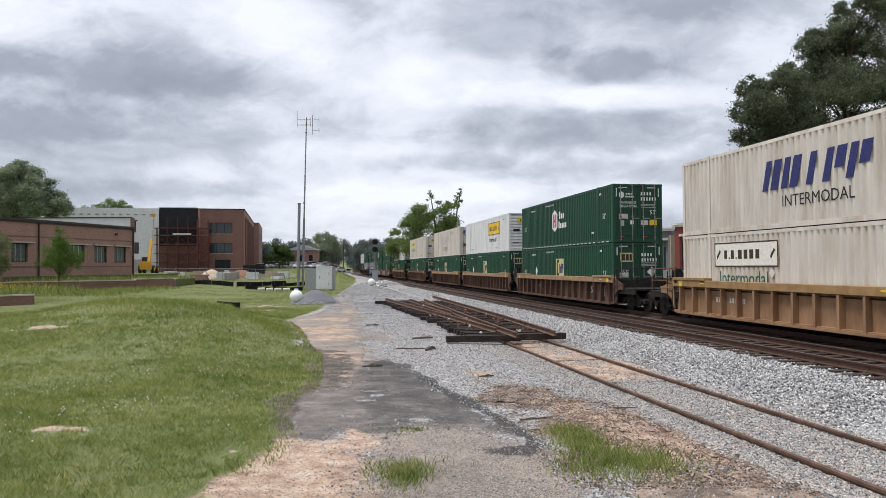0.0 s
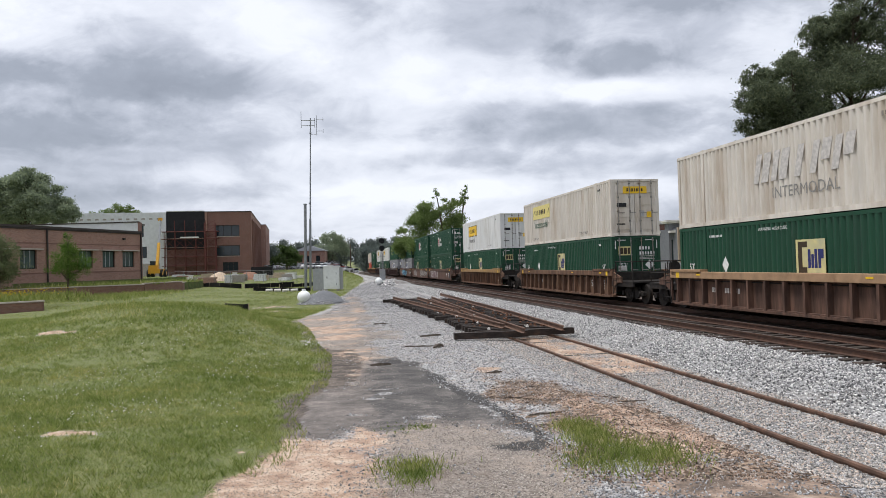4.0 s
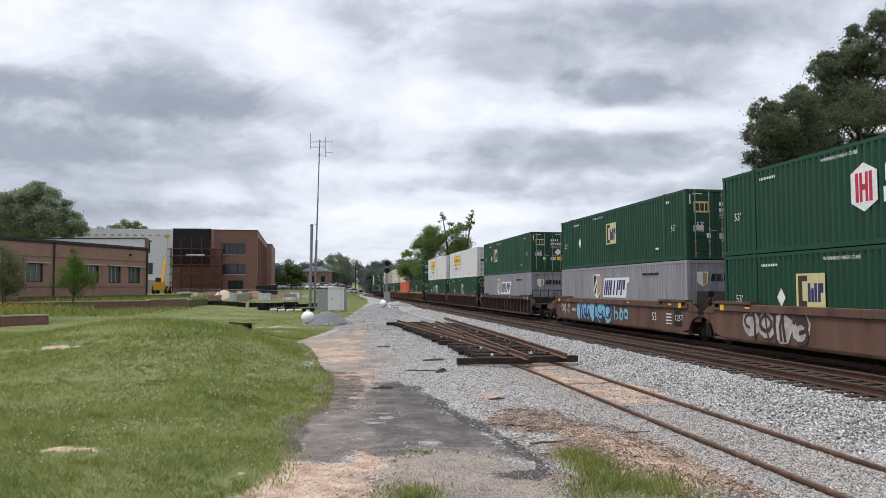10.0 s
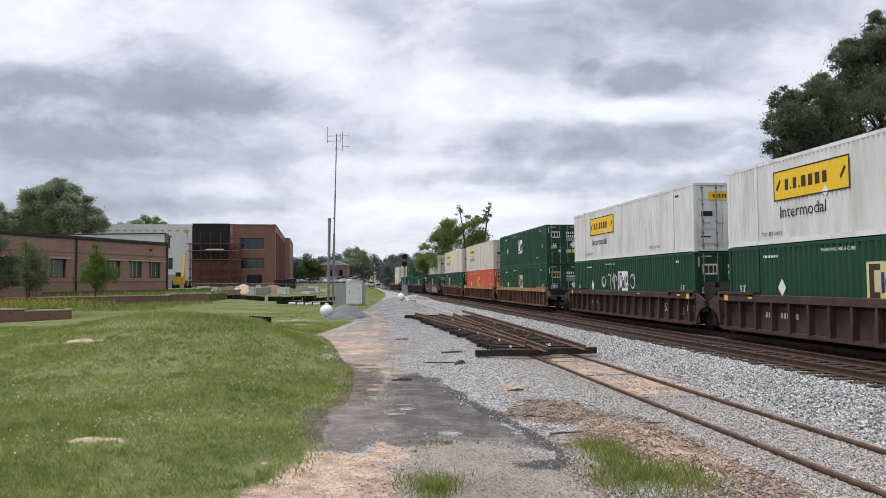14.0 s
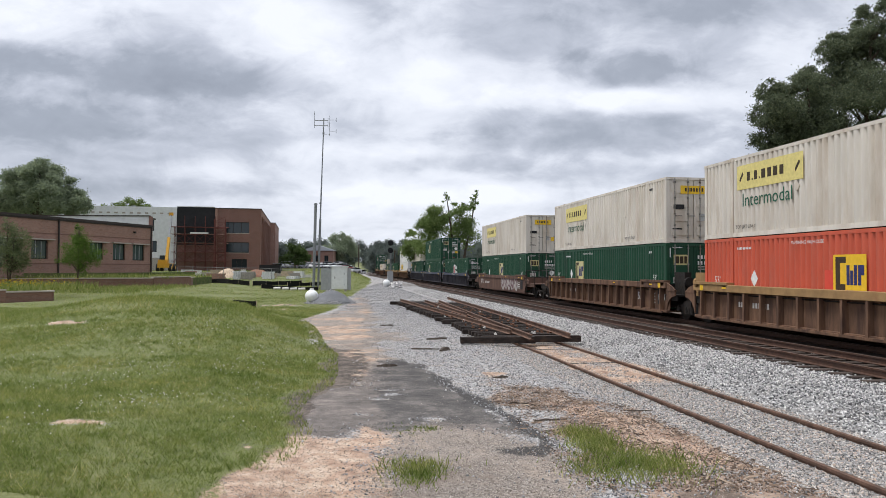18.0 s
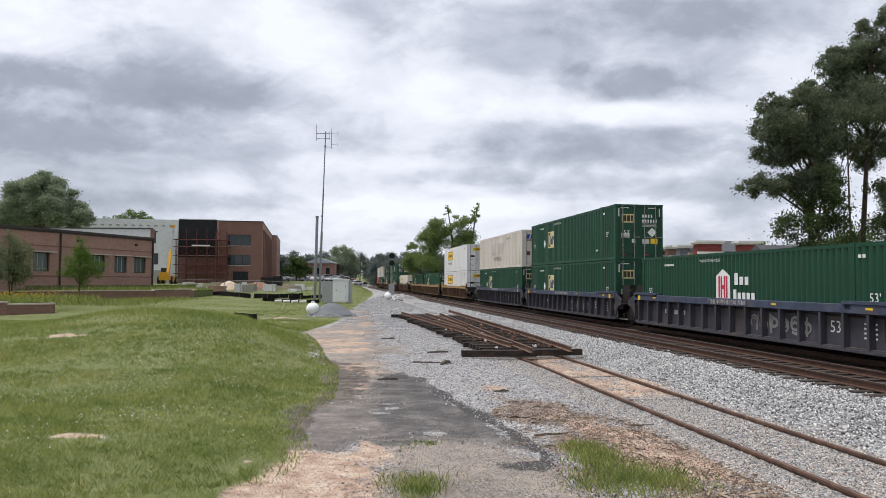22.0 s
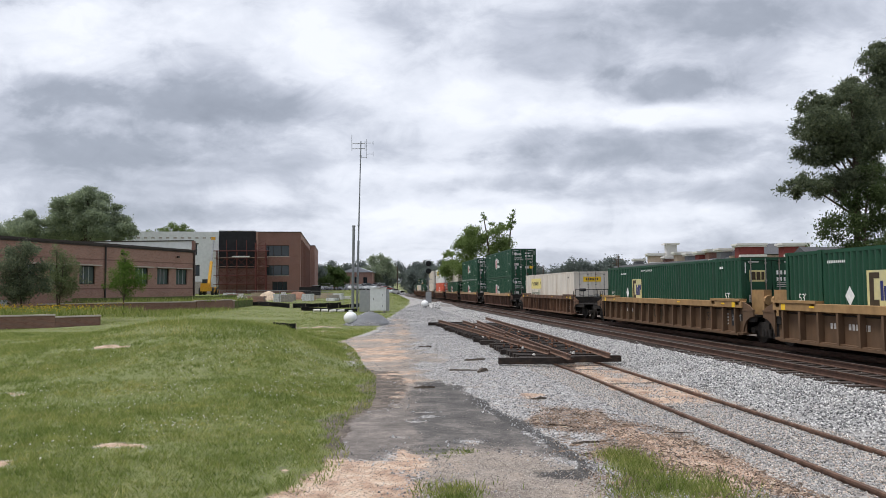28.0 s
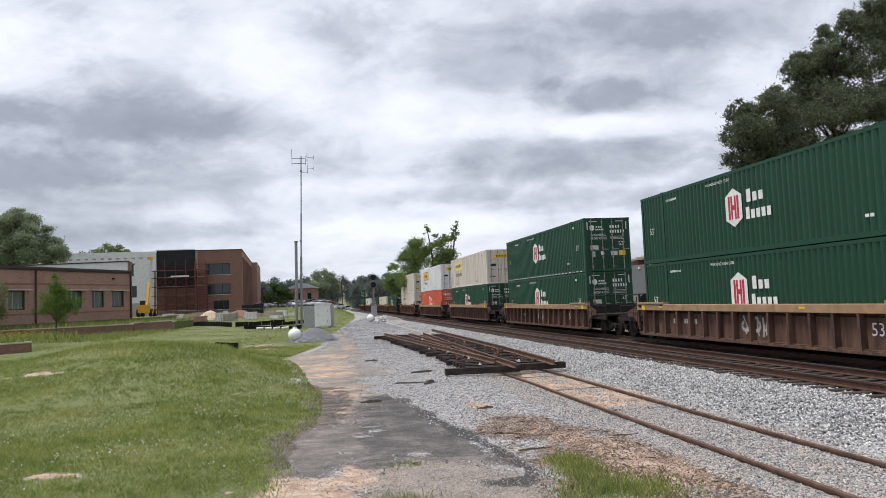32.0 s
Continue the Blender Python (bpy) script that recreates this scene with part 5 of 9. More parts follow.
        prism(bm, [(-0.60, 1.88), (-0.44, 1.98), (-0.44, 2.38), (-0.60, 2.38)], "y", ye - 0.004, ye)
        part("end_shield_half", bm, M["brass"], c)
        bm = bmesh.new()
        for k in range(5):
            x_ = -0.26 + 0.24 * k
            prism(bm, [(x_, 2.04), (x_ + 0.18, 2.04), (x_ + 0.24, 2.34), (x_ + 0.06, 2.34)], "y", ye - 0.004, ye)
        part("end_name", bm, M["stencil_black"], c)
        word_bars(c, M["stencil_black"], -HALF + 4.3, CH - 0.55, 0.10, (0.5, 0.7, 0.4))
    if fade == "strip":
        dashes(c, M["stencil"])
    if paint == "orange":
        side_bar(c, "fresh_patch", M["orange_new"], -0.6, 0.3, 1.0, 1.75, 0.004, "fresh red-orange paint patch")
        side_bar(c, "fresh_patch", M["orange_new"], -3.2, 0.3, -1.9, 1.75, 0.004)
    return c


def dashes(parent, mat):
    side_bars(parent, "reflector_strip", mat, [(-HALF + 0.6 + k * 0.6, 0.05, -HALF + 0.9 + k * 0.6, 0.10) for k in range(26)], 0.004)


# ---- the train: well cars ----
SILL_LO, SILL_HI, SX = 0.27, 1.56, 1.50


def wheelset_truck(parent, y):
    tk = new("truck", to_mesh("truck", boxes((-0.9, -0.28, 0.42, 0.9, 0.28, 0.68), (-1.15, -0.2, 0.5, 1.15, 0.2, 0.8)), M["truck"]))
    tk.parent = parent
    tk.location = (0, y, 0)
    def frame_side():
        bm = bmesh.new()
        prism(bm, [(-1.25, 0.40), (-0.78, 0.40), (-0.50, 0.24), (0.50, 0.24), (0.78, 0.40), (1.25, 0.40), (1.25, 0.56), (0.80, 0.64), (0.45, 0.80), (-0.45, 0.80), (-0.80, 0.64), (-1.25, 0.56)], "x", -0.07, 0.07)
        for k in (-0.22, 0, 0.22):
            cyl(bm, (-0.10, k, 0.30), (-0.10, k, 0.56), 0.085, n=8)
        for k in (-0.9, 0.9):
            cyl(bm, (-0.16, k, 0.47), (0.05, k, 0.47), 0.13, n=10)
        return to_mesh("side_frame", bm, M["truck"])
    def wheel():
        bm = bmesh.new()
        cyl(bm, (-0.03, 0, 0), (0.10, 0, 0), 0.47, 0.455, 20)
        cyl(bm, (0.10, 0, 0), (0.125, 0, 0), 0.50, 0.50, 20)
        cyl(bm, (-0.06, 0, 0), (-0.03, 0, 0), 0.13, 0.16, 12)
        return to_mesh("wheel", bm, M["wheel"])
    for x, turn in ((-1.0, 0), (1.0, 180)):
        ob = part("side_frame", shared(("sf",), frame_side), None, tk)
        ob.matrix_basis = pose(x, 0, 0, 0, 0, turn)
    for yy in (-0.9, 0.9):
        ob = part("axle", shared(("axle",), lambda: to_mesh("axle", rods(((-0.9, 0, 0), (0.9, 0, 0), 0.08)), M["wheel"])), None, tk)
        ob.location = (0, yy, 0.46)
        for x, turn in ((-0.78, 0), (0.78, 180)):
            ob = part("wheel", shared(("wheel",), wheel), None, tk)
            ob.matrix_basis = pose(x, yy, 0.46, 0, 0, turn)


def well_car(paint, chord, smooth, near_end, far_end, label, tags=()):
    """One well of a stack car: origin on the rails under its middle. near_end, far_end: 'coupler' or 'joint'; a joint's truck belongs to the well in front."""
    w = thing("well_car", label, "railway well car", "well cars of the train")
    mat, cm = M[paint], M[chord]
    YE = HALF + 0.42
    for sg in (-1, 1):
        def sill(sg=sg):
            bm = bmesh.new()
            x0, x1 = sorted((sg * (SX - 0.19), sg * (SX - 0.155)))
            if smooth:
                prism(bm, [(-YE, 0.48), (-YE + 0.9, SILL_LO), (YE - 0.9, SILL_LO), (YE, 0.48), (YE, SILL_HI - 0.1), (-YE, SILL_HI - 0.1)], "x", sg * (SX - 0.03), sg * SX)
            else:
                prism(bm, [(-YE, 0.36), (-YE + 0.35, SILL_LO), (YE - 0.35, SILL_LO), (YE, 0.36), (YE, SILL_HI - 0.1), (-YE, SILL_HI - 0.1)], "x", x0, x1)
                a, b = sorted((sg * (SX - 0.10), sg * (SX + 0.055)))
                box(bm, a, -YE + 0.3, SILL_LO - 0.03, b, YE - 0.3, SILL_LO + 0.05)
            return to_mesh("side_sill", bm, mat)
        s = part("side_sill", shared(("sill", paint, smooth, sg), sill), None, w)
        def top(sg=sg):
            a, b = sorted((sg * (SX - 0.16), sg * (SX + 0.06)))
            bm = boxes((a, -YE - 0.02, SILL_HI - 0.26, b, YE + 0.02, SILL_HI))
            bmesh.ops.bevel(bm, geom=list(bm.edges), offset=0.015, segments=1, affect="EDGES")
            return to_mesh("top_chord", bm, cm)
        part("top_chord", shared(("top", chord, sg), top), None, w)
        if not smooth and sg == -1:
            def rib():
                bm = bmesh.new()
                prism(bm, [(-0.05, 0.02), (0.05, 0.02), (0.05, -0.20), (-0.05, -0.20)], "z", SILL_LO + 0.04, SILL_HI - 0.1)
                for v in bm.verts:
                    v.co = Vector((v.co.y, v.co.x, v.co.z))
                return to_mesh("rib", bm, mat)
            for k in range(17):
                ob = part("rib", shared(("rib", paint), rib), None, s)
                ob.location = (-SX + 0.155, -YE + 0.55 + k * (2 * YE - 1.1) / 16, 0)
            part("train_line", shared(("line", paint), lambda: to_mesh("train_line", rods(((-SX + 0.12, -YE + 0.6, SILL_HI - 0.34), (-SX + 0.12, YE - 0.6, SILL_HI - 0.34), 0.022), n=5), M["truck"])), None, s)
    part("well_floor", shared(("wfloor", paint), lambda: to_mesh("well_floor", boxes((-1.3, -HALF - 0.1, 0.27, 1.3, HALF + 0.1, 0.34), (-SX, -YE, 0.27, -1.25, YE, 0.36), (1.25, -YE, 0.27, SX, YE, 0.36)), mat)), None, w)
    for y0 in (-HALF - 0.35, HALF - 2.1):
        ob = part("shelf", shared(("shelf", chord), lambda: to_mesh("shelf", boxes((-SX - 0.09, 0, SILL_HI + 0.002, -SX + 0.22, 2.45, SILL_HI + 0.09), (-SX - 0.06, 0.1, SILL_HI - 0.14, -SX - 0.03, 0.35, SILL_HI), (-SX - 0.06, 2.1, SILL_HI - 0.14, -SX - 0.03, 2.35, SILL_HI)), cm)), None, w)
        ob.location = (0, y0, 0)
    for sg, kind in ((-1, near_end), (1, far_end)):
        reach = 3.3 if kind == "coupler" else 1.55
        y0 = sg * (HALF + 0.15)
        y1 = sg * (HALF + reach)
        def platform(sg=sg, y0=y0, y1=y1, kind=kind):
            bm = bmesh.new()
            lo, hi = sorted((y0, y1))
            box(bm, -1.32, min(y0, y0 + sg * 0.12), 0.5, 1.32, max(y0, y0 + sg * 0.12), 1.5)
            box(bm, -0.38, lo, 0.72, 0.38, hi, 1.02)
            a, b = sorted((y0, sg * (HALF + (2.7 if kind == "coupler" else 1.2))))
            box(bm, -1.42, a, 0.98, 1.42, b, 1.06)
            box(bm, -1.42, a, 0.80, -1.34, b, 1.0)
            box(bm, 1.34, a, 0.80, 1.42, b, 1.0)
            return to_mesh("end_platform", bm, M["truck"] if not smooth else mat)
        pf = part("end_platform", shared(("plat", paint, smooth, sg, kind), platform), None, w)
        # the tapering wing that carries the sill over the truck
        def wing(sg=sg, kind=kind):
            bm = bmesh.new()
            ya, yb = HALF + 0.425, HALF + (1.55 if kind == "coupler" else 1.2)
            arch = [(ya, 0.40), (ya + 0.10, 0.62), (ya + 0.26, 0.82), (ya + 0.5, 0.95), (ya + 0.75, 1.0), (yb, 1.0), (yb, 1.24), (ya + 0.5, SILL_HI - 0.16), (ya, SILL_HI - 0.02)]
            prism(bm, [(sg * a_, z_) for a_, z_ in arch], "x", 0, 0.06)
            box(bm, -0.02, min(sg * ya, sg * yb), 1.2, 0.08, max(sg * ya, sg * yb), 1.26)
            return to_mesh("wing_plate", bm, mat)
        for x in (-SX, SX - 0.06):
            ob = part("wing_plate", shared(("wing", paint, smooth, sg, kind), wing), None, pf)
            ob.location = (x, 0, 0)
        if kind == "coupler":
            def rails_end(sg=sg):
                ya, yb = sg * (HALF + 0.55), sg * (HALF + 2.6)
                rows = []
                for x in (-1.38, 1.38):
                    rows += [((x, yb, 1.0), (x, yb, 2.0), 0.022), ((x, ya, 1.0), (x, ya, 2.0), 0.022), ((x, ya, 2.0), (x, yb, 2.0), 0.022), ((x, ya, 1.5), (x, yb, 1.5), 0.018)]
                rows += [((-1.38, yb, 2.0), (1.38, yb, 2.0), 0.022), ((-1.38, yb, 1.5), (1.38, yb, 1.5), 0.018), ((-0.45, yb, 1.0), (-0.45, yb, 2.0), 0.02), ((0.45, yb, 1.0), (0.45, yb, 2.0), 0.02)]
                return to_mesh("handrail", rods(*rows, n=6), M["car_rust"] if paint == "car_pale" else M["truck"])
            part("handrail", shared(("hrail", paint, sg), rails_end), None, pf)
            def ladder(sg=sg):
                y = sg * (HALF + 0.75)
                rows = [((-1.5, y - 0.2, 0.45), (-1.5, y - 0.2, 1.9), 0.02), ((-1.5, y + 0.2, 0.45), (-1.5, y + 0.2, 1.9), 0.02)]
                rows += [((-1.5, y - 0.2, 0.5 + k * 0.3), (-1.5, y + 0.2, 0.5 + k * 0.3), 0.016) for k in range(5)]
                return to_mesh("ladder", rods(*rows, n=6), M["truck"])
            part("ladder", shared(("ladder", paint, sg), ladder), None, pf)
            def knuckle(sg=sg):
                return to_mesh("coupler", boxes((-0.12, min(sg * (HALF + 2.6), sg * (HALF + 3.55)), 0.76, 0.12, max(sg * (HALF + 2.6), sg * (HALF + 3.55)), 0.98), (-0.2, min(sg * (HALF + 3.25), sg * (HALF + 3.55)), 0.70, 0.2, max(sg * (HALF + 3.25), sg * (HALF + 3.55)), 1.0)), M["truck"])
            part("coupler", shared(("coup", sg), knuckle), None, pf)
            if sg == -1:
                def bw():
                    bm = bmesh.new()
                    cyl(bm, (0.8, -HALF - 2.45, 1.7), (0.8, -HALF - 2.5, 1.7), 0.28, n=14)
                    cyl(bm, (0.8, -HALF - 2.3, 1.0), (0.8, -HALF - 2.3, 1.75), 0.05)
                    box(bm, 0.62, -HALF - 2.44, 1.5, 0.98, -HALF - 2.25, 1.9)
                    return to_mesh("brake_wheel", bm, M["truck"])
                part("brake_wheel", shared(("bw",), bw), None, pf)
            wheelset_truck(w, sg * (HALF + 1.75))
        elif sg == 1:
            wheelset_truck(w, HALF + 1.62)
        if kind == "joint":
            def horn(sg=sg):
                lo, hi = sorted((sg * (HALF + 0.3), sg * (HALF + 1.2)))
                bm = boxes((-0.15, lo, 1.06, 0.15, hi, 2.0))
                cyl(bm, (0, sg * (HALF + 1.2), 1.6), (0, sg * (HALF + 1.35), 1.6), 0.2, n=10)
                return to_mesh("equipment_stand", bm, cm if chord == "top_yellow" else M["truck"])
            for x in (-0.9, 0.9):
                ob = part("equipment_stand", shared(("horn", sg, chord), horn), None, pf)
                ob.location = (x, 0, 0)
    # marks on the sill, in the car's own plane
    lift = SX - HW + (0.016 if smooth else -0.148)
    for words, y, z, h, mt in (("53", -HALF + 2.9, 0.72, 0.36, M["stencil"] if chord not in ("top_yellow",) else M["stencil_black"]),):
        side_text(w, words, mt, y, z, h, -HW - lift)
    side_bars(w, "car_lettering", M["faded"], [(HALF - 2.6 - 0.17 * k - (0.2 if k > 3 else 0), 0.80, HALF - 2.49 - 0.17 * k - (0.2 if k > 3 else 0), 0.98) for k in range(10)], lift)
    for y in (-HALF + 0.9, -HALF + 5.2, HALF - 2.0):
        side_bar(w, "reflector", M["yellow"], y, SILL_HI - 0.14, y + 0.28, SILL_HI - 0.08, SX - HW + 0.066)
    for y in (-HALF + 0.05, HALF - 0.35):
        side_bar(w, "reflector_plate", M["yellow"], y, SILL_HI - 0.24, y + 0.24, SILL_HI - 0.03, SX - HW + 0.066)
    side_bar(w, "data_panel", M["stencil_black"], -HALF + 0.15, 0.58, -HALF + 0.75, 1.25, lift)
    if near_end == "joint":
        side_text(w, "125T", M["stencil"], -HALF + 0.70, 0.78, 0.26, -HW - lift - 0.006)
    side_bars(w, "data_lettering", M["stencil"], [(-HALF + 1.0, 0.62 + 0.13 * k, -HALF + 1.5, 0.67 + 0.13 * k) for k in range(4)], lift)
    return w


def scrawl(parent, mat, y, z, h, w, seed, lift, fill=None):
    """A tag of fat sprayed letters: slabs with kinks and bows, over an optional filled ground."""
    r = random.Random(seed)
    n = max(3, int(w / (h * 0.85)))
    if fill:
        for k in range(n):
            bm = bmesh.new()
            c = y - (k + 0.5) * w / n
            pts = []
            for j in range(9):
                a = 2 * math.pi * j / 9
                q = r.uniform(0.75, 1.1)
                pts.append((c + math.cos(a) * 0.60 * w / n * q, z + h / 2 + math.sin(a) * 0.52 * h * q))
            bm.faces.new([bm.verts.new((-HW - lift - 0.0006 * (k % 3), *q)) for q in pts])
            part("sprayed_patch", bm, fill, parent, "filled patch of sprayed graffiti")
    for k in range(n):
        bm = bmesh.new()
        c = y - (k + 0.5) * w / n
        lw = 0.40 * w / n
        for stroke in range(r.choice((2, 3, 3))):
            if r.random() < 0.5:
                x0 = c + r.uniform(-1, 1) * lw
                pts = [(x0, z + r.uniform(0, 0.12) * h), (x0 + r.uniform(-0.3, 0.3) * lw, z + 0.5 * h), (x0 + r.uniform(-0.5, 0.5) * lw, z + r.uniform(0.88, 1.0) * h)]
            else:
                a0, sp = r.uniform(0, 6.28), r.choice((-1, 1)) * r.uniform(2.5, 5.0)
                zc, rr = z + r.uniform(0.35, 0.65) * h, r.uniform(0.22, 0.36) * h
                pts = [(c + math.cos(a0 + sp * j / 6) * lw * 0.9, zc + math.sin(a0 + sp * j / 6) * rr) for j in range(7)]
            tw = (0.045 + r.uniform(0, 0.045)) * h
            for (a, b), (e, f) in zip(pts, pts[1:]):
                d = Vector((e - a, f - b))
                if d.length < 1e-4:
                    continue
                m_ = Vector((-d.y, d.x)).normalized() * tw
                d = d.normalized() * tw * 0.6
                bm.faces.new([bm.verts.new((-HW - lift - 0.003 - r.uniform(0, 0.003), *q)) for q in ((a - d.x + m_.x, b - d.y + m_.y), (a - d.x - m_.x, b - d.y - m_.y), (e + d.x - m_.x, f + d.y - m_.y), (e + d.x + m_.x, f + d.y + m_.y))])
        part("sprayed_letter", bm, mat, parent, "sprayed graffiti stroke")


# ---- the train: who carries what ----
SPEED = 15.05
LAG_T, LAG = (0, 2, 3.5, 5.5, 7, 8.5, 9.5, 32), (2.6, 2.1, 1.65, 0.8, 0.3, 0.05, 0, 0)
G1 = "dark green steel container with a white six-sided shield emblem"
G2 = "dark green steel container with a square yellow emblem"
W1 = "white ribbed container with a yellow name plate"
C1 = "grimy cream container with a faded yellow name plate"
S1 = "grimy cream container with a big slanting name"
R1 = "plain grey container with a black and gold shield emblem"
O1 = "faded orange container with a yellow emblem"
BOX = {"gd": ("green", "sixside", "doors", False, "strip", G1), "g": ("green", "sixside", "doors", False, False, G1), "gn": ("green", "sixside", "nose", False, False, G1), "e": ("green", "square", "doors", False, False, G2), "ef": ("green", "square", "doors", False, "far", G2),
       "eb": ("green_b", "square", "doors", False, False, G2.replace("yellow", "pale")), "ex": ("green_b", "square", "doors", False, False, "dark green steel container sprayed with pale graffiti"), "en": ("green", "square", "nose", False, "far", G2), "w": ("white", "plate", "doors", True, False, W1), "wn": ("white", "plate", "nose", True, False, W1),
       "cb": ("cream", "plate", "doors", False, "bleached", C1.replace("faded yellow", "bleached white")), "c": ("cream", "plate", "doors", False, False, C1), "s": ("cream", "slant", "doors", False, False, S1), "sf": ("cream", "slant", "doors", False, True, S1.replace("big", "bleached")),
       "r": ("grey", "shield", "doors", False, False, R1), "o": ("orange", "square", "doors", False, False, O1), "oh": ("orange", "sixside", "doors", False, False, "faded orange container with a white shield emblem")}
CAR = {"pale": ("car_pale", "top_yellow", False, "sun-bleached ochre ribbed well car"), "rust": ("car_rust", "car_rust", False, "rust-brown ribbed well car"), "brown": ("car_brown", "top_tan", False, "dark brown ribbed well car with tan top edges"),
       "smooth": ("car_smooth", "car_smooth", True, "smooth-sided brown well car sprayed with graffiti"), "maroon": ("car_maroon", "car_maroon", False, "dark maroon ribbed well car"),
       "tan": ("car_rust", "top_yellow", False, "rusty well car with ochre top edges"), "ochre": ("car_tan", "top_yellow", False, "ochre yellow ribbed well car"), "blue": ("car_blue", "top_blue", False, "dark grey well car with blue-grey top edges")}
# start of the box from the eye, car kind, place in the car (1 alone, a b c in a set of three), upper box, lower box
TRAIN = [(8.5, "pale", "1", "s", "cb"), (31.6, "brown", "a", "gd", "e"), (51.3, "brown", "b", "wn", "e"), (70.7, "brown", "c", "sf", "e"), (94.0, "rust", "1", "c", "e"), (117.4, "tan", "1", "w", "e"),
         (140.7, "smooth", "a", "g", "e"), (159.5, "smooth", "b", "gn", "en"), (178.5, "smooth", "c", "e", "r"), (201.6, "maroon", "a", "ef", "r"), (220.9, "maroon", "b", "w", "e"), (239.8, "maroon", "c", "w", "ex"),
         (262.5, "tan", "a", "eb", "e"), (281.8, "tan", "b", "c", "o"), (301.3, "rust", "c", "c", "ef"), (324.7, "smooth", "1", "c", "e"), (347.8, "blue", "a", "", "g"), (367.2, "blue", "b", "ef", "ef"), (386.6, "blue", "c", "sf", "ef"),
         (409.9, "ochre", "a", "w", "w"), (429.4, "ochre", "b", "", "ef"), (448.9, "ochre", "c", "", "ef"), (472.3, "rust", "1", "", "c"), (495.8, "brown", "1", "g", "g"), (519.0, "brown", "1", "gd", "g"), (541.9, "brown", "1", "c", "g"),
         (564.7, "brown", "1", "w", "oh"), (588.0, "rust", "1", "c", "c"), (611.3, "rust", "a", "", "g"), (630.7, "rust", "b", "", "c"), (650.1, "rust", "c", "", "g"), (673.4, "rust", "1", "", "w"), (696.7, "brown", "1", "", "e"), (720.0, "brown", "1", "e", "e"), (743.3, "brown", "1", "", "g")]
ENDS = {"1": ("coupler", "coupler"), "a": ("coupler", "joint"), "b": ("joint", "joint"), "c": ("joint", "coupler")}
FIRST, MOVERS = {}, []


def take(key, maker):
    """The first of a kind is built, the next ones are copies."""
    if key not in FIRST:
        FIRST[key] = maker()
        return FIRST[key]
    return copy_thing(FIRST[key], Matrix.Identity(4))


for i, (near, kind, place, upper, lower) in enumerate(TRAIN):
    paint, chord, smooth, words = CAR[kind]
    car = take((kind, place), lambda: well_car(paint, chord, smooth, *ENDS[place], words))
    MOVERS.append((car, near + HALF, 0.0))
    for code, z in ((lower, 0.37), (upper, 0.37 + CH + 0.004)):
        if code:
            b = take(code, lambda: container(*BOX[code]))
            MOVERS.append((b, near + HALF, z))
            if z < 1:
                b_low = b
    if smooth:
        sl = SX - HW + 0.018
        if i == 6:
            scrawl(car, M["spray_pale"], HALF - 0.9, 0.36, 1.05, 6.2, 61, sl, M["spray_mauve"])
        elif i == 7:
            scrawl(car, M["car_maroon"], HALF - 1.5, 0.40, 1.0, 3.6, 71, sl, M["spray_pale"])
            scrawl(car, M["car_maroon"], -0.9, 0.40, 1.0, 5.0, 72, sl, M["spray_pale"])
        elif i == 8:
            scrawl(car, M["spray_pale"], HALF - 0.5, 0.6, 0.65, 1.6, 82, sl)
            scrawl(car, M["stencil_blue"], HALF - 3.4, 0.36, 1.1, 5.2, 81, sl, M["spray_blue"])
            scrawl(car, M["spray_blue"], HALF - 8.9, 0.5, 0.7, 1.8, 83, sl)
        elif i == 15:
            scrawl(car, M["spray_mauve"], -1.0, 0.36, 1.1, 5.4, 151, sl, M["spray_pale"])
            scrawl(car, M["spray_pale"], HALF - 0.8, 0.7, 0.5, 1.2, 152, sl)
    if i == 11:
        scrawl(b_low, M["spray_pale"], 3.2, 1.25, 0.85, 5.0, 111, 0.012)
    if i in (16, 17, 18):
        scrawl(car, M["spray_pale"], 1.5, 1.34, 0.19, 2.6, 160 + i, SX - HW + 0.066)
        scrawl(car, M["rodmetal"], -1.0, 0.5, 0.6, 3.4, 170 + i, SX - HW - 0.145)
    if i in (21, 23):
        scrawl(car, M["brown_decal"] if i == 21 else M["spray_pale"], 0.8, 0.5, 0.65, 1.8, 180 + i, SX - HW - 0.145)


def motions():
    for ob, at, z in MOVERS:
        rows = []
        ts = sorted(set(LAG_T) | {t for t in range(0, 33) if at - SPEED * t > BEND_AT - 18})
        for t in ts:
            s_ = at - SPEED * t + float(np.interp(t, LAG_T, LAG))
            x, y, h = track_xy(s_, 15.715)
            rows.append((float(t), pose(x, y, z, 0, 0, h)))
        walk(ob, rows)


# ---- trees ----
def leaf_material(name, dark, mid, light):
    m = bpy.data.materials.new(name)
    m.use_nodes = True
    t = m.node_tree
    g = t.nodes.new("ShaderNodeNewGeometry")
    col = ramp(t, [(0.0, dark), (0.6, mid), (1.0, light)], g.outputs["Random Per Island"])
    b = t.nodes["Principled BSDF"]
    t.links.new(col, b.inputs["Base Color"])
    b.inputs["Roughness"].default_value = 0.75
    b.inputs["Specular IOR Level"].default_value = 0.15
    # light comes through the thin leaves
    tl = t.nodes.new("ShaderNodeBsdfTranslucent")
    t.links.new(col, tl.inputs["Color"])
    ms = t.nodes.new("ShaderNodeMixShader")
    ms.inputs[0].default_value = 0.45
    t.links.new(b.outputs[0], ms.inputs[1])
    t.links.new(tl.outputs[0], ms.inputs[2])
    t.links.new(ms.outputs[0], t.nodes["Material Output"].inputs["Surface"])
    return m


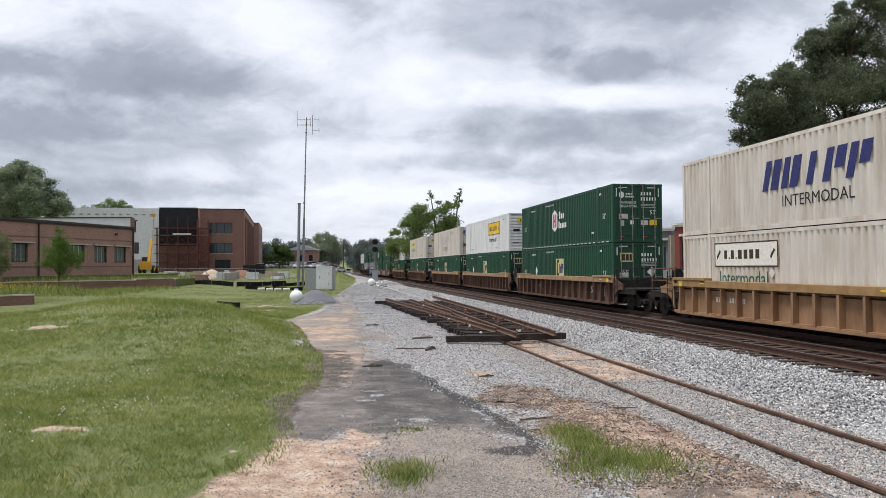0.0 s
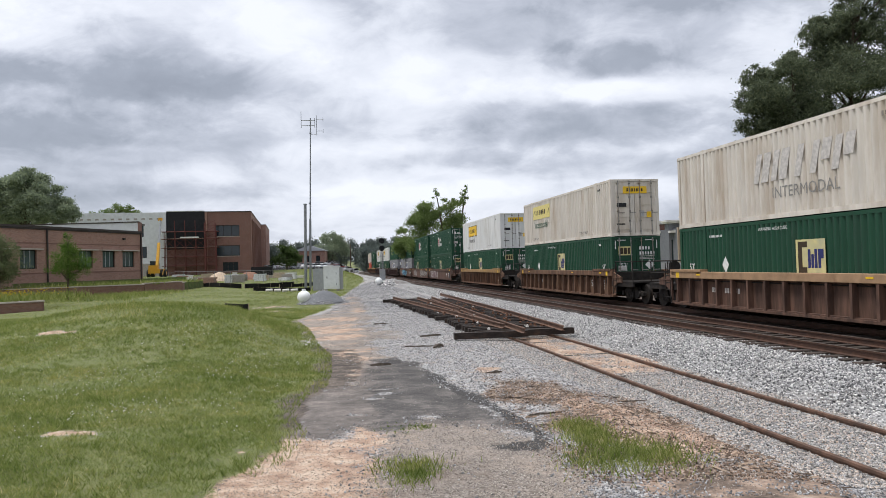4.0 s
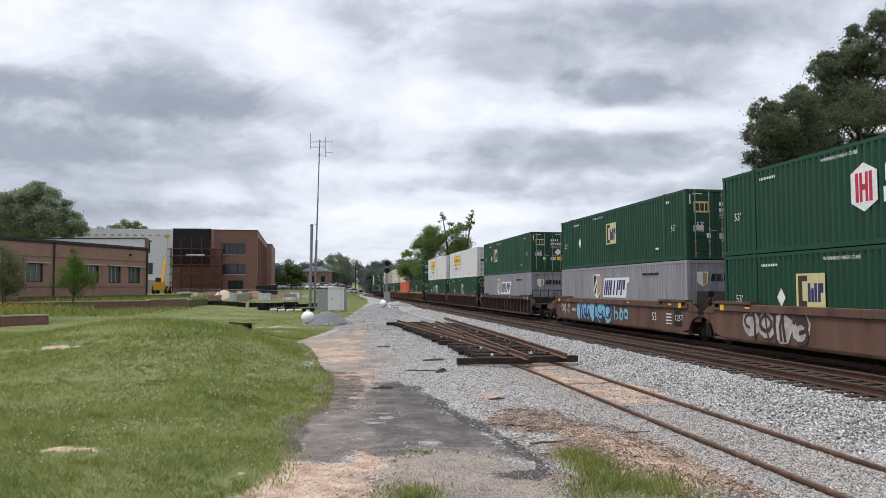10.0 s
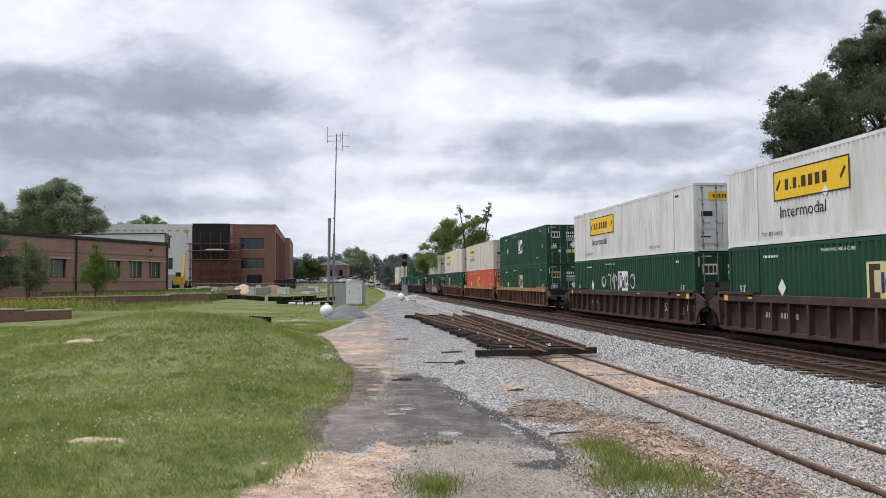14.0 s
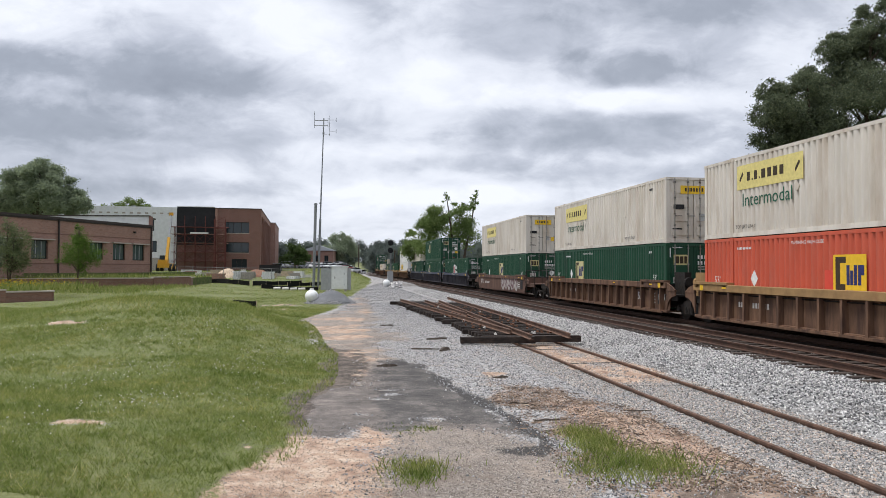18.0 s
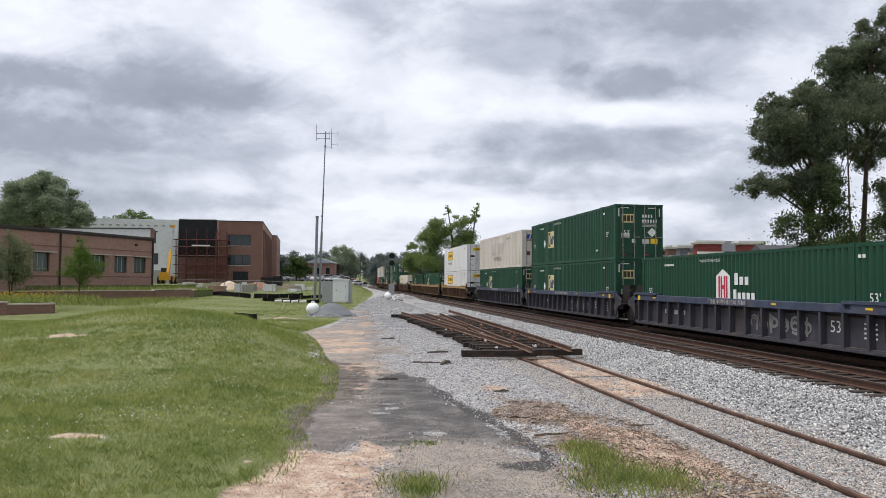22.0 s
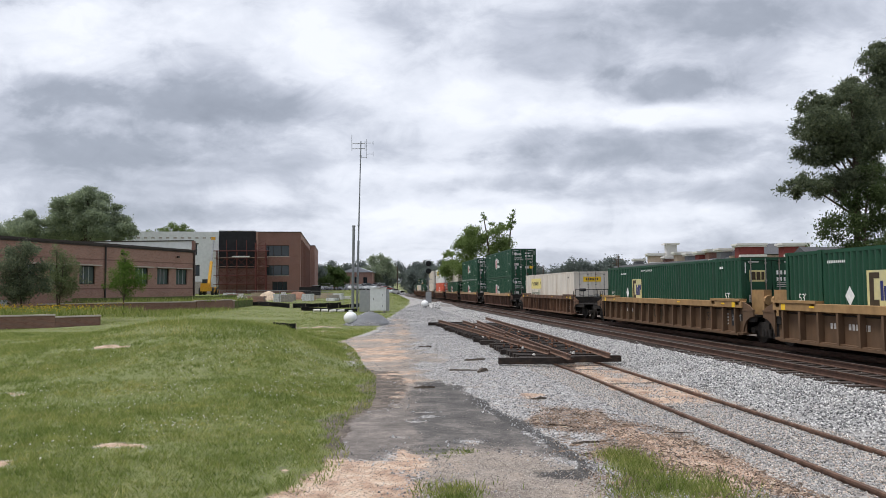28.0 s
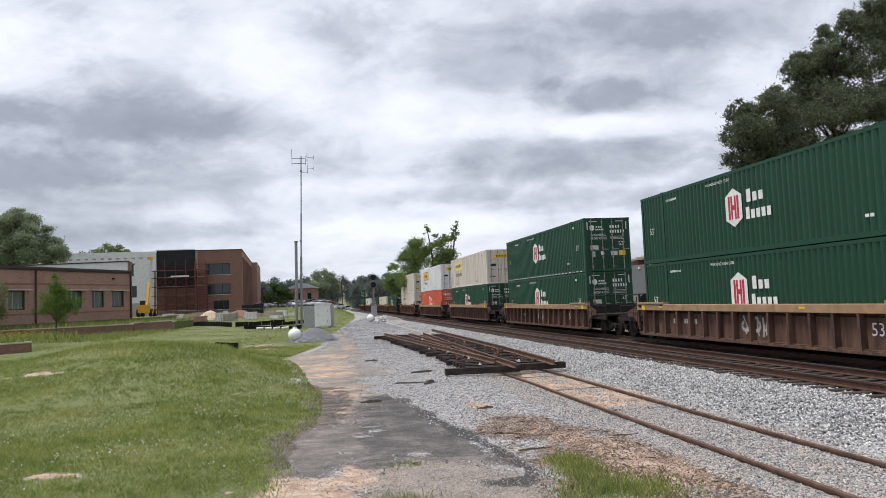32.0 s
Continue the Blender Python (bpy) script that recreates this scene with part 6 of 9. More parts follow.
LEAF = {"pine": leaf_material("pine_needles", (0.08, 0.10, 0.068), (0.145, 0.172, 0.105), (0.22, 0.25, 0.15)),
        "oak": leaf_material("broad_leaves", (0.045, 0.075, 0.026), (0.08, 0.12, 0.042), (0.12, 0.17, 0.06)),
        # distant crowns: the haze of the air is mixed into this paler leaf colour
        "dark": leaf_material("haze_paled_distant_leaves", (0.19, 0.235, 0.165), (0.27, 0.32, 0.21), (0.35, 0.40, 0.25)),
        "fresh": leaf_material("fresh_green_leaves", (0.06, 0.115, 0.018), (0.115, 0.20, 0.035), (0.19, 0.285, 0.065)),
        "olive": leaf_material("olive_green_leaves", (0.06, 0.085, 0.035), (0.10, 0.135, 0.055), (0.15, 0.19, 0.08)),
        # far woods: aerial haze painted as an even grey-green leaf tint
        "far": leaf_material("haze_tinted_far_leaves", (0.12, 0.145, 0.14), (0.145, 0.17, 0.155), (0.17, 0.195, 0.17)),
        "leafy": leaf_material("mid_green_leaves", (0.11, 0.16, 0.05), (0.175, 0.24, 0.08), (0.25, 0.32, 0.12)),
        "feather": leaf_material("pale_feathery_needles", (0.10, 0.13, 0.06), (0.165, 0.20, 0.095), (0.24, 0.275, 0.14)),
        "vine": leaf_material("vine_leaves", (0.045, 0.066, 0.026), (0.075, 0.105, 0.042), (0.115, 0.15, 0.06))}
M["bark"] = material("grey_brown_bark", (0.085, 0.062, 0.048), 0.9, 0, 0.35, 8, 0.6, 20, (0.05, 0.04, 0.032), (0.5, 0.7), 3, (3, 3, 0.5))


def foliage(name, lobes, per, size, mat, seed, flat=0.75, long=1.0, tuft=(5, 0.27, 0.25)):
    """A crown: leaves strewn through round lobes (x, y, z, radius), denser towards their skins, with ragged rims."""
    r = np.random.RandomState(seed)
    out = []
    for x, y, z, rad in lobes:
        n = max(12, int(per * rad * rad))
        k = max(3, int(tuft[0] * rad * (rad if tuft[0] > 5 else 1)))
        hub = r.normal(size=(k, 3))
        hub /= np.linalg.norm(hub, axis=1)[:, None]
        hub *= rad * r.uniform(0.55, 1.0, (k, 1))
        pick = r.randint(0, k, n)
        d = hub[pick] + r.normal(size=(n, 3)) * rad * tuft[1]
        core = r.uniform(0, 1, n) < tuft[2]
        d[core] = r.normal(size=(core.sum(), 3)) * rad * 0.42
        d[:, 2] *= flat
        out.append(d + (x, y, z))
    c = np.concatenate(out)
    n = len(c)
    a = r.normal(size=(n, 3))
    a /= np.linalg.norm(a, axis=1)[:, None]
    b = np.cross(a, r.normal(size=(n, 3)))
    b /= np.linalg.norm(b, axis=1)[:, None]
    s = size * r.uniform(0.6, 1.3, (n, 1))
    v = np.stack([c - a * s * long, c + b * s * 0.5, c + a * s * long, c - b * s * 0.5], 1)
    return soup(name, v.reshape(-1, 3), np.arange(4 * n).reshape(n, 4), mat)


def limb(bm, pts, r0, r1, n=7):
    for k in range(len(pts) - 1):
        a, b = k / (len(pts) - 1), (k + 1) / (len(pts) - 1)
        cyl(bm, pts[k], pts[k + 1], r0 + (r1 - r0) * a, r0 + (r1 - r0) * b, n, False)


def tree(name, label, base, stems, lobes, per, size, leaf, seed, flat=0.75, long=1.0, limbs=True, thick=0.2, tuft=(5, 0.27, 0.25)):
    """base: x, y; stems: tops (x, y, z); lobes in world places. One thing with a trunk and a crown."""
    r = random.Random(seed)
    z0 = height(*base) - 0.1
    tr = thing(name, label, "tree")
    tr.location = (base[0], base[1], z0)
    off = Vector((base[0], base[1], z0))
    bm = bmesh.new()
    for sx, sy, sz in stems:
        top = Vector((sx, sy, sz)) - off
        pts = [Vector((0, 0, 0))]
        for k in range(1, 6):
            f = k / 5
            pts.append(top * f + Vector((r.uniform(-1, 1), r.uniform(-1, 1), 0)) * 0.02 * top.length * (1 - f))
        limb(bm, pts, thick, thick * 0.25)
        if limbs:
            for x, y, z, rad in lobes:
                p = Vector((x, y, z)) - off
                f = min(0.92, max(0.3, (p.z - 0.35 * rad) / max(top.z, 0.1) - 0.12))
                q = top * f
                if (p - q).length < 0.45 * top.length + 1:
                    m = q.lerp(p, 0.55) + Vector((0, 0, 0.15 * (p - q).length))
                    limb(bm, [q, m, p], thick * 0.36, thick * 0.08, 5)
    part("trunk", bm, M["bark"], tr)
    me = foliage("crown", [(x - off.x, y - off.y, z - off.z, rad) for x, y, z, rad in lobes], per, size, LEAF[leaf], seed, flat, long, tuft)
    part("crown", me, None, tr)
    return tr


def around(lobes, y, spread, seed, extra=0):
    """Lobes given by x, z and radius in the plane y, set a little before and behind it."""
    r = random.Random(seed)
    out = []
    for x, z, rad in lobes:
        out.append((x, y + r.uniform(-1, 1) * spread, z, rad))
        for _ in range(extra):
            out.append((x + r.uniform(-1, 1) * rad * 0.8, y + r.uniform(0.3, 1.3) * spread, z + r.uniform(-0.8, 0.5) * rad, rad * 0.9))
    return out


PINE_A = [(23.41, 13.81, 1.6), (23.99, 15.15, 1.2), (25.49, 15.73, 1.25), (27.71, 14.2, 2.1), (26.2, 12.68, 2.1), (24.51, 11.91, 1.4), (22.8, 9.63, 1.15), (24.47, 9.26, 1.3), (26.34, 9.65, 1.7), (25.2, 13.9, 1.6)]
tree("pine_tree", "broad dark pine with ragged drooping boughs", (26.3, 55.5), [(26.0, 55.0, 15.8)], around(PINE_A, 55, 1.6, 3, 1), 1500, 0.072, "pine", 3, 0.75, 2.0, tuft=(14, 0.15, 0.10), thick=0.28)
PINE_B = [(27.01, 16.87, 1.15), (28.91, 18.98, 1.25), (30.06, 20.32, 1.05), (31.36, 19.94, 1.6), (30.34, 15.35, 2.1), (29.63, 17.07, 1.5), (31.48, 16.69, 1.8), (33.2, 19.0, 1.9), (33.6, 15.8, 2.0), (35.0, 21.5, 1.9), (32.4, 13.2, 1.7), (32.3, 22.0, 1.2), (34.4, 23.4, 1.3)]
tree("pine_tree", "tall dark pine above the railway bank", (30.4, 57.0), [(31.6, 56.5, 21.5)], around(PINE_B, 56.5, 1.8, 5, 1), 1500, 0.072, "pine", 5, 0.75, 2.0, tuft=(14, 0.15, 0.10), thick=0.26)
PINE_C = [(37.2, 17.5, 2.2), (36.0, 13.5, 2.0), (38.5, 21.0, 2.2), (40, 16.5, 2.4), (37.5, 25.0, 1.9), (35.2, 9.5, 1.5), (40.5, 23.5, 2.2), (42.5, 19.5, 2.4), (39, 12.0, 2.0), (43, 14, 2.4)]
tree("pine_tree", "tall dark pine above the railway bank", (38.0, 58.5), [(38.6, 58.5, 25.5)], around(PINE_C, 58.5, 2.2, 6, 1), 1150, 0.082, "pine", 6, 0.75, 2.0, tuft=(14, 0.15, 0.10), thick=0.28)
LOW_A = [(23.13, 6.42, 1.0), (24.43, 6.24, 1.05), (26.11, 6.63, 1.3), (27.2, 5.13, 1.1), (25.6, 4.6, 1.2), (26.9, 7.8, 1.0), (24.8, 3.6, 1.1), (26.3, 8.7, 1.2), (27.0, 7.4, 1.2), (25.3, 8.0, 0.9), (26.6, 10.0, 1.1)]
tree("young_tree", "leafy young tree tangled in creepers below the pines", (25.9, 53.6), [(25.8, 53.6, 7.2)], around(LOW_A, 53.5, 1.0, 8, 1), 700, 0.095, "vine", 8, thick=0.12)
LOW_B = [(30.92, 6.28, 1.1), (30.4, 4.2, 1.2), (32.2, 7.4, 1.2), (31.8, 4.4, 1.3), (33.6, 5.6, 1.5), (34.2, 9.2, 1.4), (31.4, 9.4, 0.9), (35.8, 6.0, 1.7)]
tree("young_tree", "leafy young tree tangled in creepers below the pines", (32.0, 54.6), [(32.3, 54.6, 9.0)], around(LOW_B, 54.6, 1.0, 9, 1), 700, 0.095, "vine", 9, thick=0.12)
UNDER = [(29.6, 1.2, 1.3), (31.4, 1.6, 1.5), (33.4, 1.4, 1.6), (30.4, 3.2, 1.2), (32.6, 3.4, 1.3), (35.2, 2.4, 1.7), (34.6, 4.6, 1.3), (37.4, 3.0, 1.8), (37.0, 5.4, 1.5), (39.8, 3.6, 1.9)]
tree("understorey_bush", "dense dark bush under the pines", (32.6, 60.5), [(32.8, 60.5, 4.4)], around(UNDER, 60.5, 1.2, 24, 1), 620, 0.10, "vine", 24, thick=0.1)
tree("bare_trunk_tree", "slim pine with bare grey branches", (28.9, 55.0), [(28.7, 55.0, 13.5), (27.6, 55.2, 8.5)], around([(28.79, 12.2, 0.9), (29.6, 12.6, 0.8)], 55, 0.5, 10), 300, 0.14, "pine", 10, thick=0.13)

CLUMP = [(-5.01, 10.28, 1.35), (-3.71, 11.23, 1.2), (-5.66, 9.0, 1.25), (-3.73, 8.98, 1.8), (-2.44, 9.93, 1.2), (-5.03, 7.2, 1.9), (-4.3, 5.2, 2.0), (-6.4, 5.6, 1.4)]
tree("broadleaf_tree", "light green leafy tree beside the tracks", (-3.6, 118), [(-4.0, 118, 10.5)], around(CLUMP, 118, 1.4, 12, 1), 600, 0.14, "leafy", 12, thick=0.22)
tree("broadleaf_tree", "dark bushy tree beside the tracks", (-6.2, 128), [(-7.2, 128, 7.0)], around([(-8.6, 8.0, 0.9), (-8.0, 6.6, 1.3), (-7.0, 5.2, 1.6), (-9.0, 5.0, 1.2)], 128, 1.0, 13, 1), 400, 0.16, "leafy", 13, thick=0.18)
SNAG = [(-0.5, 10.87, 1.15), (0.46, 11.3, 1.15), (1.4, 9.56, 1.45), (0.12, 8.93, 1.8), (2.39, 12.44, 0.6), (1.91, 11.81, 0.7), (-0.8, 12.3, 0.5), (0.5, 6.9, 2.0), (2.2, 7.4, 1.3), (-1.6, 8.0, 1.5)]
SNAG_TOP = [(-1.76, 13.14, 0.42), (-2.08, 13.8, 0.36), (2.73, 13.5, 0.42), (2.89, 14.21, 0.34), (0.79, 12.14, 0.4), (-2.41, 12.67, 0.26), (2.3, 13.0, 0.4)]
tree("dead_topped_tree", "broken forked tree overgrown with creeper", (0.2, 116), [(-2.0, 116, 13.7), (2.8, 116, 14.0)], around(SNAG + SNAG_TOP, 116, 0.8, 14), 560, 0.14, "leafy", 14, 0.9, limbs=False, thick=0.25)

OAKS = [(-86.36, 19.3, 1.7), (-84.26, 20.0, 1.6), (-81.3, 19.9, 1.9), (-78.78, 19.9, 1.9), (-77.4, 18.6, 1.5), (-77.0, 16.6, 1.8), (-79.14, 16.4, 2.7), (-82.94, 17.2, 2.3), (-86.31, 16.6, 2.0), (-88.39, 15.5, 1.9), (-90.08, 15.7, 1.1), (-81.2, 13.5, 2.7), (-89.3, 18.4, 0.7), (-84.5, 14.6, 2.4), (-77.5, 14.0, 2.4), (-87.8, 13.4, 2.0), (-83.0, 21.4, 1.5), (-79.9, 21.6, 1.6), (-92.5, 14.2, 2.2), (-95.5, 15.6, 2.0), (-93.5, 17.2, 1.5)]
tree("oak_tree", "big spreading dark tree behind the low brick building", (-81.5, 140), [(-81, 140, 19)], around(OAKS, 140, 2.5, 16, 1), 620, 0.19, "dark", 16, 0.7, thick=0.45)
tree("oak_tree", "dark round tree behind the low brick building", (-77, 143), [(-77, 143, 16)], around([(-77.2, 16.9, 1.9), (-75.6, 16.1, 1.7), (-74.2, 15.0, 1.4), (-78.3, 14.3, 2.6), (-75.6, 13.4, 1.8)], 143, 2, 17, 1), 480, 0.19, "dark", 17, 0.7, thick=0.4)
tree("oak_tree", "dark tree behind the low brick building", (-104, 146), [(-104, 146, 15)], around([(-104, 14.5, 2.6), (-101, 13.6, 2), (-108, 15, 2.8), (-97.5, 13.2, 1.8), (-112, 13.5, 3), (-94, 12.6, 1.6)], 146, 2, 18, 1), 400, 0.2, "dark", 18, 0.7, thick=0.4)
tree("broadleaf_tree", "pale green tree behind the roof", (-93, 205), [(-94, 205, 19)], around([(-96, 19.5, 1.6), (-93, 20.8, 1.5), (-90, 20.0, 1.6), (-87.4, 18.8, 1.3), (-99, 18.5, 1.4), (-93, 17.5, 2.4), (-89.5, 17.2, 1.8)], 205, 2, 19, 1), 170, 0.22, "leafy", 19, 0.7, thick=0.4)

# the three small trees before the low building
SAP = [(-31.35, 4.9, 0.35), (-31.35, 4.3, 0.6), (-31.8, 3.7, 0.7), (-30.85, 3.7, 0.7), (-31.3, 3.2, 0.9), (-32.0, 2.7, 0.75), (-30.6, 2.7, 0.75), (-31.4, 2.3, 0.9), (-32.35, 2.1, 0.5), (-30.3, 2.1, 0.5), (-31.3, 1.85, 0.7)]
SAP = [(-33.4 + (x + 31.35) * 1.15, 2.3 + (z - 1.85) * 1.03, rad * 1.08) for x, z, rad in SAP]
tree("sapling", "young bright green tree on a thin straight trunk", (-33.4, 64), [(-33.35, 64, 5.6)], around(SAP, 64, 0.4, 21, 2), 760, 0.055, "fresh", 21, 0.85, thick=0.075)
SHR = [(-38.9, 5.6, 0.4), (-38.9, 4.9, 0.6), (-39.4, 4.2, 0.7), (-38.3, 4.2, 0.7), (-38.9, 3.5, 0.9), (-39.8, 3.0, 0.7), (-37.9, 3.0, 0.7), (-38.8, 2.5, 0.9), (-37.6, 2.4, 0.5)]
tree("sapling", "thin grey-green young tree beside the brick building", (-38.7, 62.5), [(-38.9, 62.5, 5.9), (-38.2, 62.5, 4.2)], around([(x + 0.2, z, rad * 1.3) for x, z, rad in SHR], 62.5, 0.5, 22, 2), 420, 0.06, "feather", 22, 0.85, 1.6, thick=0.07)
FIR = [(-38.2, 6.0, 0.6), (-38.7, 5.2, 0.8), (-37.6, 5.2, 0.8), (-38.2, 4.3, 1.1), (-39.4, 4.0, 0.8), (-36.9, 4.0, 0.8), (-38.2, 3.1, 1.2), (-39.6, 2.7, 0.9), (-36.8, 2.7, 0.9), (-38.2, 2.0, 1.1)]
tree("young_pine", "young dark pine beside the brick building", (-38.1, 56.5), [(-38.2, 56.5, 6.2)], around(FIR, 56.5, 0.6, 23, 1), 800, 0.07, "pine", 23, 0.85, 2.0, thick=0.09)

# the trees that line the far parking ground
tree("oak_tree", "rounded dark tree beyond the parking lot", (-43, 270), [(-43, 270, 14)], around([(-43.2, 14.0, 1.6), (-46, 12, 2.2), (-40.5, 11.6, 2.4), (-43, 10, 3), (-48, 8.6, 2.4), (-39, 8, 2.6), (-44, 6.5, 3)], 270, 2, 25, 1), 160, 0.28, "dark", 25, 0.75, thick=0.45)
tree("leafy_bush", "tall dark bush beside the school building", (-44.5, 200), [(-44.5, 200, 7.0)], around([(-45.5, 7.6, 1.4), (-43.2, 7.2, 1.4), (-44.5, 5.6, 2), (-42.0, 5.2, 1.6), (-46.5, 5, 1.6), (-43, 3.6, 1.8)], 200, 1.2, 26, 1), 110, 0.3, "oak", 26, thick=0.2)


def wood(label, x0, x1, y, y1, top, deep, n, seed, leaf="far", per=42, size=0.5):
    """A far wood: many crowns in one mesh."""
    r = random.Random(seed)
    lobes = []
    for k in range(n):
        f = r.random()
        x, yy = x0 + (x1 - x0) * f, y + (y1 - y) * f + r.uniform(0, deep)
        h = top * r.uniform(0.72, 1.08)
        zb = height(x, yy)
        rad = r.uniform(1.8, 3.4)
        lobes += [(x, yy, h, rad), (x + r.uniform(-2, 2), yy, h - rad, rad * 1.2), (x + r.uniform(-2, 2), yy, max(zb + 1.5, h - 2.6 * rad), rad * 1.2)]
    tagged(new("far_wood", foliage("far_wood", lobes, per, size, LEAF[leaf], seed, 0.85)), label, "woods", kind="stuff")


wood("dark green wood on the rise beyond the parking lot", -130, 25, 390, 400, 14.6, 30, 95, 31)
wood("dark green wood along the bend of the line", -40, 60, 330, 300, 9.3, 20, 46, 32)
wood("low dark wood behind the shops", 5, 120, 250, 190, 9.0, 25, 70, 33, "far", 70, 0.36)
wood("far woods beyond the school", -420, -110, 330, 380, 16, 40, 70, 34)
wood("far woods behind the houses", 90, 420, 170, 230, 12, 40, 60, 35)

wood("dark thicket behind the pines", 34, 70, 72, 88, 5.0, 8, 26, 36, "vine", 220, 0.17)

# brush along the far side of the tracks
r_ = random.Random(44)
brush = []
for k in range(150):
    s_ = r_.uniform(22, 190)
    x, y, _ = track_xy(s_, r_.uniform(22.5, 27))
    brush.append((x, y, -0.3 + r_.uniform(0, 0.9), r_.uniform(0.5, 1.1)))
tagged(new("brush", foliage("brush", brush, 150, 0.14, LEAF["oak"], 45)), "low green brush behind the tracks", "brush", kind="stuff")

# ---- grass ----
def blade_material(name, stops):
    """Blades of grass: each has its own tone, and patches of the lawn run lusher or drier."""
    m = island_material(name, stops, 0.7)
    t = m.node_tree
    b = t.nodes["Principled BSDF"]
    col = b.inputs["Base Color"].links[0].from_socket
    co = t.nodes.new("ShaderNodeTexCoord")
    n = t.nodes.new("ShaderNodeTexNoise")
    n.inputs["Scale"].default_value, n.inputs["Detail"].default_value, n.inputs["Roughness"].default_value = 0.55, 6, 0.65
    t.links.new(co.outputs["Object"], n.inputs["Vector"])
    tone = ramp(t, [(0.32, (0.66, 0.76, 0.6)), (0.48, (0.95, 0.98, 0.9)), (0.64, (1.25, 1.15, 1.15)), (0.75, (1.5, 1.25, 1.35))], n.outputs[0])
    n2 = t.nodes.new("ShaderNodeTexNoise")
    n2.inputs["Scale"].default_value, n2.inputs["Detail"].default_value, n2.inputs["Roughness"].default_value = 3.2, 6, 0.7
    t.links.new(co.outputs["Object"], n2.inputs["Vector"])
    tuft = ramp(t, [(0.32, (0.70, 0.76, 0.64)), (0.5, (1, 1, 1)), (0.68, (1.25, 1.17, 1.17))], n2.outputs[0])
    for mul in (tone, tuft):
        mx = nd(t, "ShaderNodeMix", data_type="RGBA", blend_type="MULTIPLY")
        mx.inputs[0].default_value = 1.0
        t.links.new(col, mx.inputs[6])
        t.links.new(mul, mx.inputs[7])
        col = mx.outputs[2]
    t.links.new(col, b.inputs["Base Color"])
    b.inputs["Specular IOR Level"].default_value = 0.12
    tl = t.nodes.new("ShaderNodeBsdfTranslucent")
    t.links.new(col, tl.inputs["Color"])
    ms = t.nodes.new("ShaderNodeMixShader")
    ms.inputs[0].default_value = 0.5
    t.links.new(b.outputs[0], ms.inputs[1])
    t.links.new(tl.outputs[0], ms.inputs[2])
    t.links.new(ms.outputs[0], t.nodes["Material Output"].inputs["Surface"])
    return m


BLADE = blade_material("grass_blades", [(0.0, (0.122, 0.162, 0.04)), (0.35, (0.198, 0.245, 0.066)), (0.74, (0.278, 0.32, 0.105)), (0.92, (0.385, 0.38, 0.165)), (1.0, (0.47, 0.44, 0.25))])


def blades(name, X, Y, tall, wide, seed, lean=0.5):
    r = np.random.RandomState(seed)
    n = len(X)
    Z = land(X, Y) - 0.005
    a = r.uniform(0, 6.28, n)
    d = np.stack([np.cos(a), np.sin(a), np.zeros(n)], -1)
    b = r.uniform(0, 6.28, n)
    tip = np.stack([np.cos(b) * lean, np.sin(b) * lean, np.ones(n)], -1) * (tall * r.uniform(0.5, 1.3, n))[:, None] * r.uniform(0.6, 1, (n, 1))
    base = np.stack([X, Y, Z], -1)
    v = np.stack([base - d * wide[:, None], base + d * wide[:, None], base + tip], 1)
    return soup(name, v.reshape(-1, 3), np.arange(3 * n).reshape(n, 3), BLADE)


rg = np.random.RandomState(77)
n_ = 720000
Yg = 6.8 + 36 * rg.uniform(0, 1, n_) ** 1.8
Xg = path_edge(Yg) + 0.25 - (np.abs(path_edge(Yg)) * 0 + 3.0 + 0.62 * Yg) * rg.uniform(0, 1, n_)
cg = covers(Xg, Yg)[0]
patchy = 0.5 + 0.5 * wave(Xg, Yg, 0.9, 51)
keep = (cg > rg.uniform(0.3, 0.9, n_)) & (rg.uniform(0, 1, n_) < 0.55 + 0.45 * patchy)
Xg, Yg = Xg[keep][:430000], Yg[keep][:430000]
lush = np.clip(0.75 + 0.45 * wave(Xg, Yg, 0.7, 52) + 0.25 * wave(Xg, Yg, 2.6, 53), 0.35, 1.6)
tagged(new("lawn_grass", blades("lawn_grass", Xg, Yg, 0.036 * lush * (1 + Yg / 34), 0.0026 * (1 + Yg / 9), 78, 1.0)), "short uneven green lawn grass", "grass", kind="stuff")
# denser tufts that break up the sward, and drier scrub along the crest
def tufted(n, Y0, deep, power, per, seed):
    r = np.random.RandomState(seed)
    Yc = Y0 + deep * r.uniform(0, 1, n) ** power
    Xc = path_edge(Yc) + 0.15 - (3.0 + 0.62 * Yc) * r.uniform(0, 1, n)
    ok_ = (covers(Xc, Yc)[0] > 0.6) & (wave(Xc, Yc, 1.3, 57) + 0.5 * wave(Xc, Yc, 4.0, 58) > r.uniform(-1.0, 0.9, n))
    Xc, Yc = Xc[ok_], Yc[ok_]
    big_ = r.uniform(0.5, 1.5, len(Xc))
    Xt = np.repeat(Xc, per) + r.normal(0, 0.028, len(Xc) * per) * np.repeat(big_ * (1 + Yc / 30), per)
    Yt = np.repeat(Yc, per) + r.normal(0, 0.028, len(Xc) * per) * np.repeat(big_ * (1 + Yc / 30), per)
    return Xt, Yt, np.repeat(big_, per)


